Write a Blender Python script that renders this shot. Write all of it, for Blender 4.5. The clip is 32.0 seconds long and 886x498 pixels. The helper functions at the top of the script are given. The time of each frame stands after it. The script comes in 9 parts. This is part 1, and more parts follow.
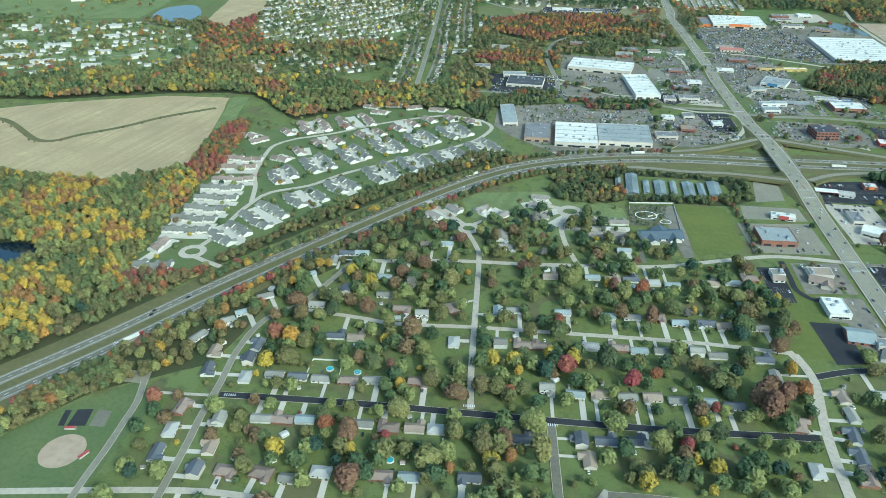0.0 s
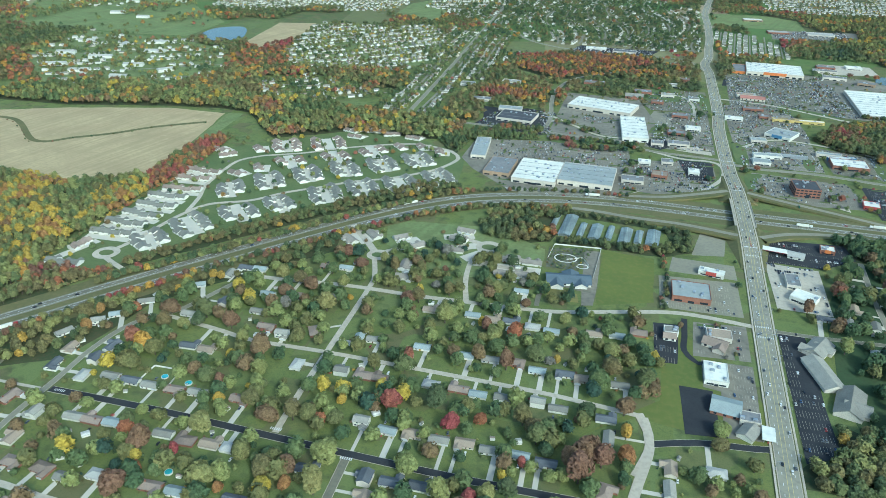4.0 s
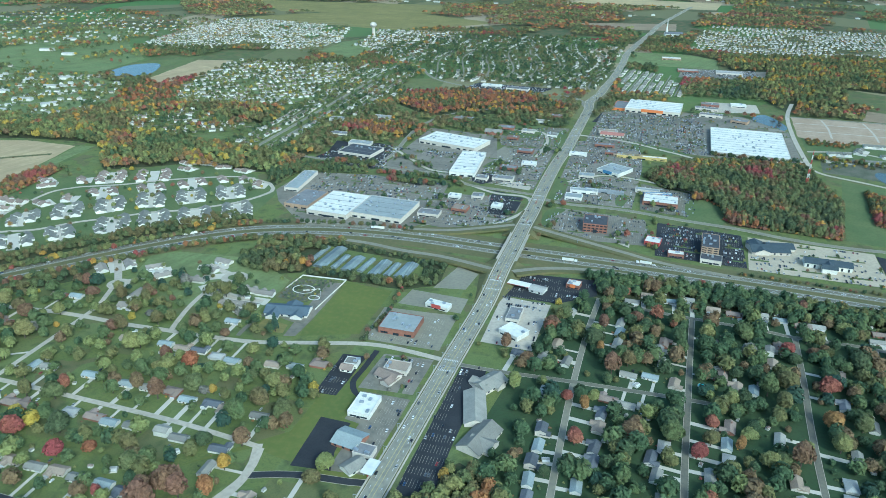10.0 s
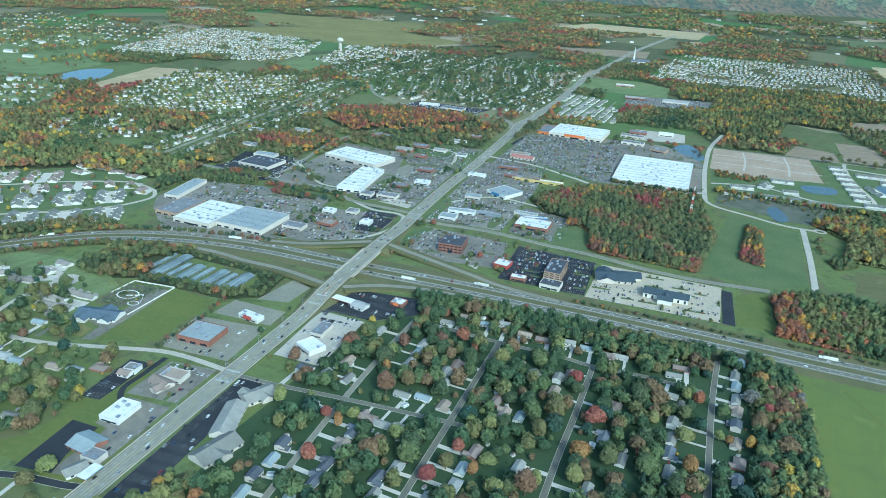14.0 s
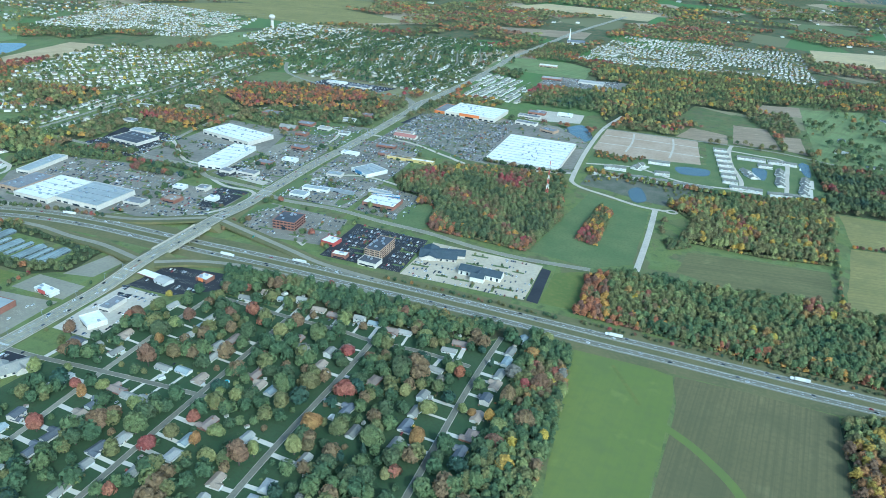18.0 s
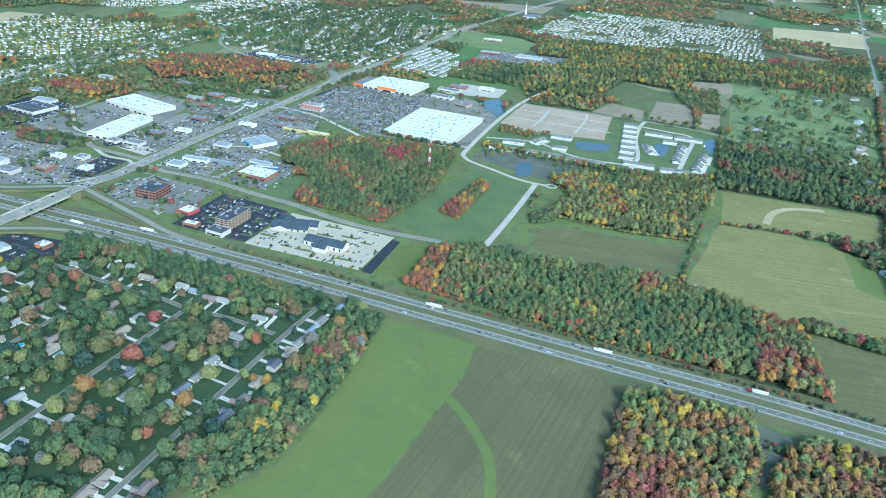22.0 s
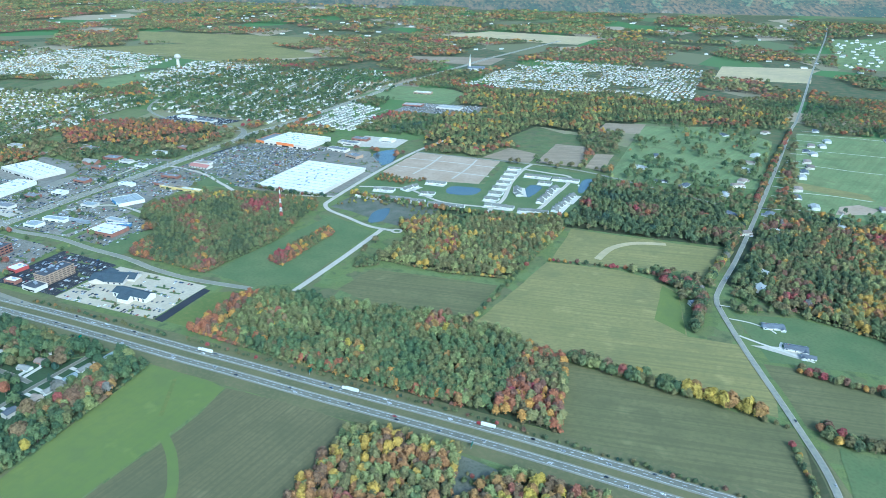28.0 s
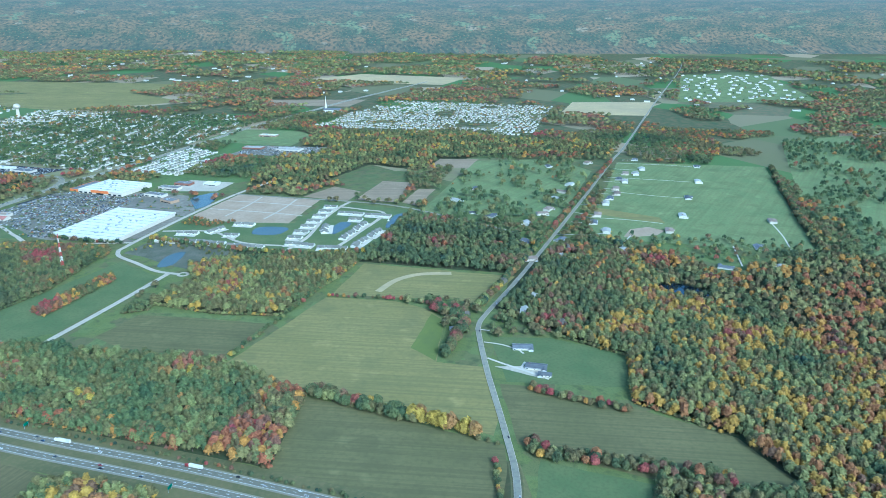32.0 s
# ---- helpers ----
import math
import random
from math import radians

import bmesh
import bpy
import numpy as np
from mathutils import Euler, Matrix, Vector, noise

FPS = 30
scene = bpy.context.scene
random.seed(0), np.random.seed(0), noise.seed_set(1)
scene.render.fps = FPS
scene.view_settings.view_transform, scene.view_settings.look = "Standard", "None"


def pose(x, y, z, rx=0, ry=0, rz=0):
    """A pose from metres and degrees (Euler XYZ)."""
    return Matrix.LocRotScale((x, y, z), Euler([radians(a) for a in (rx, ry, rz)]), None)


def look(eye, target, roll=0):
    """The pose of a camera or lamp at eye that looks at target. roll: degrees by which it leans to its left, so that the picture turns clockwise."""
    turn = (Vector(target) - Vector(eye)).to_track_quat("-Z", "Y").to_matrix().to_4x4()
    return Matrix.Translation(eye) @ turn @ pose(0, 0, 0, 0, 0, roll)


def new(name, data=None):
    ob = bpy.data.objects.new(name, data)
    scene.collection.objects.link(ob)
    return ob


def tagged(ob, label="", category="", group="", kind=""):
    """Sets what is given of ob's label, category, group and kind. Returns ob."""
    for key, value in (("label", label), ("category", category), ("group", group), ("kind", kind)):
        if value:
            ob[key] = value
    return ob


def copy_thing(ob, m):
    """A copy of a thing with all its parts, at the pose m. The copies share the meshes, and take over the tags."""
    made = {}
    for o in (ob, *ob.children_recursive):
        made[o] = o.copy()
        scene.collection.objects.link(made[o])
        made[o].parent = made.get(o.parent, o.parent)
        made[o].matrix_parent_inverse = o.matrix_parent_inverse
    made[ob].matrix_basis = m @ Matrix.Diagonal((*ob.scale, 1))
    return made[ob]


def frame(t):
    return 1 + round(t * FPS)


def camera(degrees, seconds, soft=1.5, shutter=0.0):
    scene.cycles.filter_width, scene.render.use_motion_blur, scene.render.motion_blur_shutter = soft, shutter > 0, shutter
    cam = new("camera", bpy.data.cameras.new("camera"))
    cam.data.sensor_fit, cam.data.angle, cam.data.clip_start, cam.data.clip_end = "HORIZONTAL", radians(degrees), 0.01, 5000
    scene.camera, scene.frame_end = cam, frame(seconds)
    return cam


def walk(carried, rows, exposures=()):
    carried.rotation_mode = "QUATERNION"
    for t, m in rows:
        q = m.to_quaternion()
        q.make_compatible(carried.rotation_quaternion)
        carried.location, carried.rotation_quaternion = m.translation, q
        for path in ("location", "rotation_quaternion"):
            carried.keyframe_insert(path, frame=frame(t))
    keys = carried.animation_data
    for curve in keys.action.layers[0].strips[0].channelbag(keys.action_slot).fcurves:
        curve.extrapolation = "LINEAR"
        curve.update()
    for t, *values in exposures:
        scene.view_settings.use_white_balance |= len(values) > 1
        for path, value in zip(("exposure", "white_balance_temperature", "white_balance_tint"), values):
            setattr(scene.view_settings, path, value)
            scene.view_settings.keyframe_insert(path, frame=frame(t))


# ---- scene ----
cam = camera(63.27, 32.0, 0.65)
PATH = [
    (0.0, pose(0.00, -0.00, 275.51, 60.191, 0.045, 4.539)),
    (0.5, pose(18.30, 3.30, 274.75, 59.483, -0.109, 5.716)),
    (1.0, pose(36.61, 6.63, 274.01, 59.331, -0.193, 6.871)),
    (1.5, pose(54.91, 10.03, 273.29, 59.556, -0.201, 8.015)),
    (2.0, pose(73.22, 13.53, 272.64, 60.322, -0.151, 9.325)),
    (2.5, pose(91.53, 17.18, 272.07, 61.723, -0.230, 10.908)),
    (4.5, pose(164.70, 32.31, 270.21, 62.637, -1.329, 14.158)),
    (5.0, pose(182.98, 36.24, 269.86, 62.446, -2.022, 14.575)),
    (5.5, pose(201.26, 40.34, 269.64, 62.681, -2.637, 15.090)),
    (6.0, pose(219.54, 44.57, 269.54, 63.329, -3.101, 15.793)),
    (6.5, pose(237.85, 48.93, 269.54, 64.405, -3.256, 16.655)),
    (7.0, pose(256.19, 53.39, 269.63, 65.425, -2.873, 17.335)),
    (7.5, pose(274.58, 57.93, 269.78, 66.160, -2.315, 17.546)),
    (8.0, pose(293.02, 62.54, 269.98, 66.537, -1.939, 17.308)),
    (8.5, pose(311.51, 67.20, 270.23, 66.807, -1.761, 16.734)),
    (9.0, pose(330.05, 71.94, 270.52, 66.806, -1.540, 15.958)),
    (9.5, pose(348.65, 76.77, 270.86, 66.298, -1.144, 15.323)),
    (10.0, pose(367.29, 81.70, 271.26, 65.541, -0.836, 15.321)),
    (10.5, pose(385.96, 86.74, 271.71, 65.328, -0.834, 15.892)),
    (11.0, pose(404.66, 91.85, 272.22, 66.084, -1.022, 16.542)),
    (11.5, pose(423.37, 97.03, 272.79, 66.917, -1.193, 16.600)),
    (12.0, pose(442.07, 102.24, 273.40, 67.074, -1.416, 15.838)),
    (12.5, pose(460.76, 107.45, 274.06, 66.825, -1.707, 14.895)),
    (13.0, pose(479.42, 112.66, 274.75, 66.553, -2.239, 14.926)),
    (13.5, pose(498.04, 117.85, 275.49, 66.589, -2.644, 16.268)),
    (15.5, pose(572.23, 138.46, 278.56, 67.922, -2.650, 18.944)),
    (16.0, pose(590.64, 143.55, 279.35, 66.938, -2.861, 18.428)),
    (16.5, pose(608.90, 148.55, 280.15, 66.631, -3.060, 17.877)),
    (17.0, pose(627.00, 153.49, 280.96, 66.503, -3.125, 17.356)),
    (17.5, pose(644.94, 158.34, 281.77, 65.998, -3.320, 17.053)),
    (18.0, pose(662.72, 163.12, 282.58, 65.403, -3.511, 16.974)),
    (18.5, pose(680.34, 167.83, 283.38, 65.322, -3.678, 17.224)),
    (19.0, pose(697.81, 172.47, 284.17, 65.805, -3.923, 17.553)),
    (19.5, pose(715.13, 177.04, 284.96, 66.192, -4.178, 17.642)),
    (20.0, pose(732.33, 181.55, 285.75, 65.656, -4.232, 17.166)),
    (20.5, pose(749.41, 186.01, 286.55, 64.240, -4.095, 16.568)),
    (21.0, pose(766.39, 190.42, 287.36, 63.028, -3.978, 16.444)),
    (21.5, pose(783.28, 194.81, 288.19, 62.760, -3.917, 16.986)),
    (22.0, pose(800.08, 199.18, 289.02, 63.521, -3.906, 17.672)),
    (22.5, pose(816.81, 203.53, 289.84, 64.343, -3.674, 18.079)),
    (23.0, pose(833.48, 207.84, 290.65, 64.982, -3.381, 18.221)),
    (23.5, pose(850.14, 212.12, 291.44, 65.244, -3.096, 18.282)),
    (24.0, pose(866.81, 216.35, 292.18, 65.297, -2.992, 18.257)),
    (24.5, pose(883.54, 220.54, 292.85, 65.212, -2.807, 18.032)),
    (26.5, pose(950.73, 237.15, 295.25, 66.662, -1.069, 19.631)),
    (27.0, pose(967.71, 241.26, 295.70, 68.007, -1.349, 20.435)),
    (27.5, pose(984.86, 245.32, 295.99, 68.207, -1.379, 20.133)),
    (28.0, pose(1002.18, 249.33, 296.13, 67.604, -0.862, 18.960)),
    (28.5, pose(1019.65, 253.31, 296.14, 66.586, -0.270, 17.496)),
    (29.0, pose(1037.25, 257.25, 296.04, 65.423, 0.034, 16.175)),
    (29.5, pose(1054.94, 261.19, 295.85, 64.987, 0.010, 15.398)),
    (30.0, pose(1072.72, 265.14, 295.62, 66.533, -0.015, 15.188)),
    (30.5, pose(1090.54, 269.11, 295.34, 69.283, 0.059, 15.221)),
    (31.0, pose(1108.40, 273.09, 295.04, 71.279, 0.171, 14.959)),
    (31.5, pose(1126.28, 277.10, 294.73, 71.551, -0.007, 13.859)),
    (32.0, pose(1144.16, 281.11, 294.42, 70.889, -0.376, 11.731)),
]
walk(cam, PATH, [(0, .66, 4980, -12), (6, .58, 4780, -11), (10, .56, 4560, -11), (15, .64, 4390, -10), (21, .85, 4320, -8), (24, .95, 4290, -6), (27, .90, 4200, -6), (29, .98, 4240, -6), (30, 1.08, 4260, -6), (31, .74, 4120, -7), (32, .80, 4120, -7)])

# ---- sky and sun ----
SUN_FROM = Vector((0.66, -0.75, 0.0)).normalized()
SUN_UP = radians(36)
world = bpy.data.worlds.new("world")
scene.world = world
world.use_nodes = True
wt = world.node_tree
sky = wt.nodes.new("ShaderNodeTexSky")
sky.sky_type, sky.sun_disc = "NISHITA", False
sky.sun_elevation = SUN_UP
sky.sun_rotation = math.atan2(SUN_FROM.x, SUN_FROM.y)
sky.air_density, sky.dust_density, sky.ozone_density = 1.2, 3.0, 1.0
wt.links.new(sky.outputs[0], wt.nodes["Background"].inputs[0])
wt.nodes["Background"].inputs[1].default_value = 0.15
sun = new("sun", bpy.data.lights.new("sun", "SUN"))
sun.data.energy, sun.data.angle, sun.data.color = 1.55, radians(9.0), (1.0, 0.95, 0.87)
way = Vector((SUN_FROM.x * math.cos(SUN_UP), SUN_FROM.y * math.cos(SUN_UP), math.sin(SUN_UP)))
sun.matrix_world = look(way * 900, (0, 0, 0))

# ---- materials ----
def shader(name):
    m = bpy.data.materials.new(name)
    m.use_nodes = True
    return m, m.node_tree.nodes, m.node_tree.links, m.node_tree.nodes["Principled BSDF"]


def noise_at(n, l, scale, detail=4.0, stretch=None, turn=0.0):
    geo = n.new("ShaderNodeNewGeometry")
    tex = n.new("ShaderNodeTexNoise")
    tex.inputs["Scale"].default_value, tex.inputs["Detail"].default_value = scale, detail
    if stretch:
        way = n.new("ShaderNodeMapping")
        way.inputs["Rotation"].default_value = (0, 0, radians(turn))
        l.new(geo.outputs["Position"], way.inputs["Vector"])
        mp = n.new("ShaderNodeMapping")
        mp.inputs["Scale"].default_value = stretch
        l.new(way.outputs[0], mp.inputs["Vector"])
        l.new(mp.outputs[0], tex.inputs["Vector"])
    else:
        l.new(geo.outputs["Position"], tex.inputs["Vector"])
    return tex.outputs["Fac"]


def spread(n, l, fac, lo, hi):
    r = n.new("ShaderNodeMapRange")
    r.inputs["From Min"].default_value, r.inputs["From Max"].default_value = lo, hi
    l.new(fac, r.inputs["Value"])
    return r.outputs[0]


def mixed(n, l, fac, a, b, mode="MIX"):
    x = n.new("ShaderNodeMix")
    x.data_type, x.blend_type = "RGBA", mode
    if isinstance(fac, float):
        x.inputs[0].default_value = fac
    else:
        l.new(fac, x.inputs[0])
    for k, v in ((6, a), (7, b)):
        if isinstance(v, tuple):
            x.inputs[k].default_value = (*v, 1)
        else:
            l.new(v, x.inputs[k])
    return x.outputs[2]


def surface(name, c1, c2, big=0.05, fine=1.5, rough=0.85, bump=0.0, metal=0.0, c3=None, stripes=None, vary=0.0, gloss=0.15):
    """A weathered surface: two colours over a broad noise, a third in fine patches, optional rows along one direction."""
    m, n, l, p = shader(name)
    col = mixed(n, l, spread(n, l, noise_at(n, l, big), 0.35, 0.65), c1, c2)
    mid = tuple(0.55 * (a + b) / 2 for a, b in zip(c1, c2))
    f = noise_at(n, l, fine, 6)
    col = mixed(n, l, spread(n, l, f, 0.45, 0.95), col, c3 or mid)
    if stripes:
        stain = noise_at(n, l, 0.028, 5)
        col = mixed(n, l, spread(n, l, stain, 0.52, 0.70), col, mixed(n, l, 0.55, col, c3 or mid))
        pale = tuple(min(1.0, 1.22 * max(a, b)) for a, b in zip(c1, c2))
        col = mixed(n, l, spread(n, l, noise_at(n, l, 0.045, 5), 0.60, 0.78), col, pale)
        turn, pitch, amount = stripes
        s = noise_at(n, l, 1.0, 2, (1.0 / pitch, 0.004, 0.0), turn)
        col = mixed(n, l, spread(n, l, s, 0.42, 0.62), col, mixed(n, l, amount, col, c3 or mid))
    if vary:
        info = n.new("ShaderNodeObjectInfo")
        hsv = n.new("ShaderNodeHueSaturation")
        r = n.new("ShaderNodeMapRange")
        r.inputs["To Min"].default_value, r.inputs["To Max"].default_value = 1 - vary, 1 + vary
        l.new(info.outputs["Random"], r.inputs["Value"])
        l.new(r.outputs[0], hsv.inputs["Value"])
        l.new(col, hsv.inputs["Color"])
        col = hsv.outputs[0]
    l.new(col, p.inputs["Base Color"])
    p.inputs["Roughness"].default_value, p.inputs["Metallic"].default_value = rough, metal
    p.inputs["Specular IOR Level"].default_value = gloss
    if bump:
        b = n.new("ShaderNodeBump")
        b.inputs["Strength"].default_value, b.inputs["Distance"].default_value = bump, 0.3
        l.new(f, b.inputs["Height"])
        l.new(b.outputs[0], p.inputs["Normal"])
    return m


def leafage(name, c, spot, dark=0.76, light=1.26, hue=0.022):
    """Autumn foliage: every spray of leaves takes its own brightness, every tree its own hue."""
    m, n, l, p = shader(name)
    geo = n.new("ShaderNodeNewGeometry")
    info = n.new("ShaderNodeObjectInfo")
    col = mixed(n, l, spread(n, l, noise_at(n, l, 0.12, 3), 0.40, 0.66), c, spot)
    brown = tuple(0.75 * a + 0.25 * b for a, b in zip(c, (0.120, 0.092, 0.048)))
    col = mixed(n, l, spread(n, l, noise_at(n, l, 0.055, 3), 0.50, 0.74), col, brown)
    fine = noise_at(n, l, 1.7, 4)
    # dark speckle paints the shade of leaf gaps into the colour
    shade = tuple(v * 0.55 for v in c)
    col = mixed(n, l, spread(n, l, fine, 0.50, 0.72), col, shade)
    hsv = n.new("ShaderNodeHueSaturation")
    r = n.new("ShaderNodeMapRange")
    r.inputs["To Min"].default_value, r.inputs["To Max"].default_value = dark, light
    l.new(geo.outputs["Random Per Island"], r.inputs["Value"])
    l.new(r.outputs[0], hsv.inputs["Value"])
    h = n.new("ShaderNodeMapRange")
    h.inputs["To Min"].default_value, h.inputs["To Max"].default_value = 0.5 - hue, 0.5 + hue
    l.new(info.outputs["Random"], h.inputs["Value"])
    l.new(h.outputs[0], hsv.inputs["Hue"])
    l.new(col, hsv.inputs["Color"])
    l.new(hsv.outputs[0], p.inputs["Base Color"])
    p.inputs["Roughness"].default_value = 0.9
    p.inputs["Specular IOR Level"].default_value = 0.12
    b = n.new("ShaderNodeBump")
    b.inputs["Strength"].default_value, b.inputs["Distance"].default_value = 0.7, 0.4
    l.new(fine, b.inputs["Height"])
    l.new(b.outputs[0], p.inputs["Normal"])
    return m


def plain(name, c, rough=0.6, metal=0.0, gloss=0.4):
    return surface(name, c, tuple(v * 0.8 for v in c), 0.3, 3.0, rough, 0.0, metal, tuple(v * 0.65 for v in c), gloss=gloss)


M = {}
M["grass"] = surface("lawn_grass", (0.113, 0.147, 0.055), (0.148, 0.168, 0.064), 0.035, 0.4, 0.95, 0.3, c3=(0.093, 0.102, 0.044), gloss=0.1)
# lawn green darkened to carry the shade over the eastern gardens
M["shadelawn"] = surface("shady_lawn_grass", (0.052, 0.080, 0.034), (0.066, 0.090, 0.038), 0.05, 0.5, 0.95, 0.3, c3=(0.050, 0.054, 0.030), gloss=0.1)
M["lush"] = surface("lush_grass", (0.179, 0.219, 0.083), (0.215, 0.240, 0.091), 0.02, 0.3, 0.95, 0.2, c3=(0.126, 0.130, 0.054), stripes=(20, 6, 0.3), gloss=0.1)
M["play"] = surface("meadow_grass", (0.146, 0.158, 0.040), (0.120, 0.142, 0.038), 0.03, 0.25, 0.95, 0.3, c3=(0.190, 0.172, 0.052), gloss=0.1)
M["tan"] = surface("harvested_field", (0.47, 0.36, 0.19), (0.40, 0.30, 0.16), 0.02, 0.25, 0.95, 0.2, c3=(0.31, 0.25, 0.13), stripes=(15, 5, 0.5), gloss=0.1)
M["hay"] = surface("hay_field", (0.50, 0.38, 0.19), (0.42, 0.33, 0.18), 0.008, 0.1, 0.95, 0.1, c3=(0.34, 0.29, 0.15), stripes=(80, 6, 0.5), gloss=0.1)
M["crop"] = surface("green_crop_field", (0.146, 0.170, 0.042), (0.168, 0.184, 0.046), 0.012, 0.15, 0.95, 0.2, c3=(0.132, 0.150, 0.048), stripes=(8, 3, 0.25), gloss=0.1)
M["stubble"] = surface("mown_field", (0.142, 0.124, 0.054), (0.166, 0.140, 0.062), 0.012, 0.3, 0.95, 0.4, c3=(0.106, 0.102, 0.046), stripes=(10, 2.0, 0.6), gloss=0.1)
M["stubble2"] = surface("mown_meadow", (0.230, 0.198, 0.066), (0.278, 0.232, 0.080), 0.010, 0.25, 0.95, 0.4, c3=(0.158, 0.148, 0.060), stripes=(84, 2.4, 0.55), gloss=0.1)
M["stubble3"] = surface("mown_pasture", (0.148, 0.137, 0.055), (0.178, 0.157, 0.065), 0.012, 0.25, 0.95, 0.4, c3=(0.108, 0.104, 0.045), stripes=(84, 2.4, 0.5), gloss=0.1)
M["soil"] = surface("bare_soil", (0.36, 0.265, 0.165), (0.43, 0.33, 0.22), 0.03, 0.2, 0.95, 0.4, c3=(0.26, 0.20, 0.12), gloss=0.1)
M["plough"] = surface("ploughed_soil", (0.29, 0.215, 0.13), (0.33, 0.25, 0.155), 0.02, 0.3, 0.95, 0.4, c3=(0.21, 0.17, 0.10), stripes=(75, 4, 0.5), gloss=0.1)
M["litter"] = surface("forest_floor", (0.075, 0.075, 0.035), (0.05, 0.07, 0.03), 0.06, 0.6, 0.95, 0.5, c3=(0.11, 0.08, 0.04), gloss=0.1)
M["scrub"] = surface("dry_scrub", (0.17, 0.155, 0.11), (0.11, 0.115, 0.07), 0.06, 0.5, 0.95, 0.6, c3=(0.07, 0.08, 0.045), gloss=0.1)
M["verge"] = surface("roadside_grass", (0.152, 0.138, 0.058), (0.118, 0.118, 0.050), 0.03, 0.3, 0.95, 0.3, c3=(0.196, 0.155, 0.074), gloss=0.1)
M["asphalt"] = surface("worn_asphalt", (0.202, 0.184, 0.126), (0.168, 0.153, 0.106), 0.05, 0.5, 0.85, 0.1, c3=(0.118, 0.110, 0.088))
M["blacktop"] = surface("new_blacktop", (0.036, 0.036, 0.036), (0.050, 0.050, 0.049), 0.05, 0.8, 0.85, 0.1, c3=(0.028, 0.028, 0.029))
M["lot"] = surface("parking_asphalt", (0.180, 0.160, 0.118), (0.262, 0.232, 0.168), 0.02, 0.2, 0.85, 0.1, c3=(0.098, 0.090, 0.072))
M["paleroad"] = surface("weathered_road", (0.284, 0.256, 0.172), (0.238, 0.215, 0.147), 0.04, 0.4, 0.85, 0.1, c3=(0.175, 0.163, 0.132))
M["concrete"] = surface("concrete_paving", (0.51, 0.440, 0.320), (0.44, 0.382, 0.282), 0.05, 0.4, 0.85, 0.1, c3=(0.32, 0.278, 0.208))
M["tanlot"] = surface("tan_concrete_lot", (0.50, 0.415, 0.270), (0.43, 0.360, 0.238), 0.05, 0.4, 0.85, 0.1, c3=(0.33, 0.275, 0.19))
M["newconcrete"] = surface("new_concrete", (0.58, 0.52, 0.39), (0.51, 0.46, 0.35), 0.1, 0.6, 0.85, 0.1, c3=(0.50, 0.46, 0.38))
M["mainroad"] = surface("worn_main_road", (0.310, 0.284, 0.200), (0.262, 0.241, 0.172), 0.04, 0.3, 0.85, 0.1, c3=(0.15, 0.142, 0.118))
M["pavers"] = surface("red_brick_pavers", (0.30, 0.15, 0.11), (0.25, 0.13, 0.10), 0.3, 2.0, 0.85, 0.1)
M["paint"] = surface("road_paint", (0.75, 0.75, 0.72), (0.66, 0.66, 0.62), 0.3, 2.0, 0.6)
M["yellowpaint"] = surface("yellow_road_paint", (0.62, 0.50, 0.16), (0.55, 0.46, 0.2), 0.3, 2.0, 0.6)
M["water"] = surface("pond_water", (0.090, 0.108, 0.092), (0.075, 0.092, 0.080), 0.03, 0.8, 0.18, 0.03, gloss=0.22)
M["darkwater"] = surface("dark_pond_water", (0.012, 0.022, 0.03), (0.015, 0.025, 0.03), 0.03, 0.8, 0.06, 0.03, gloss=0.5)
M["white"] = surface("white_siding", (0.72, 0.69, 0.58), (0.64, 0.61, 0.52), 0.2, 2.0, 0.6, vary=0.08)
M["cream"] = surface("cream_siding", (0.62, 0.56, 0.45), (0.56, 0.50, 0.40), 0.2, 2.0, 0.7, vary=0.1)
M["brick"] = surface("red_brick", (0.30, 0.145, 0.095), (0.25, 0.12, 0.08), 0.3, 3.0, 0.85, 0.2, vary=0.12)
M["tanbrick"] = surface("tan_brick", (0.42, 0.30, 0.19), (0.36, 0.25, 0.16), 0.3, 3.0, 0.85, 0.2)
M["roofgrey"] = surface("grey_shingle", (0.325, 0.302, 0.238), (0.270, 0.251, 0.200), 0.2, 2.5, 0.85, 0.2, vary=0.25)
M["roofcondo"] = surface("weathered_grey_shingle", (0.225, 0.214, 0.168), (0.190, 0.181, 0.144), 0.2, 2.5, 0.85, 0.2, vary=0.10)
M["rooflight"] = surface("pale_grey_shingle", (0.46, 0.435, 0.365), (0.39, 0.37, 0.31), 0.2, 2.5, 0.85, 0.2, vary=0.12)
M["roofbrown"] = surface("brown_shingle", (0.290, 0.222, 0.165), (0.238, 0.185, 0.140), 0.2, 2.5, 0.85, 0.2, vary=0.2)
M["rooftaupe"] = surface("taupe_shingle", (0.320, 0.278, 0.216), (0.272, 0.236, 0.186), 0.2, 2.5, 0.85, 0.2, vary=0.12)
M["roofslate"] = surface("slate_blue_shingle", (0.125, 0.150, 0.165), (0.105, 0.128, 0.142), 0.2, 2.5, 0.85, 0.2)
M["roofink"] = surface("ink_blue_shingle", (0.062, 0.076, 0.082), (0.078, 0.094, 0.100), 0.2, 2.5, 0.85, 0.2)
M["rooftan"] = surface("tan_shingle", (0.37, 0.29, 0.20), (0.32, 0.25, 0.175), 0.2, 2.5, 0.85, 0.2, vary=0.12)
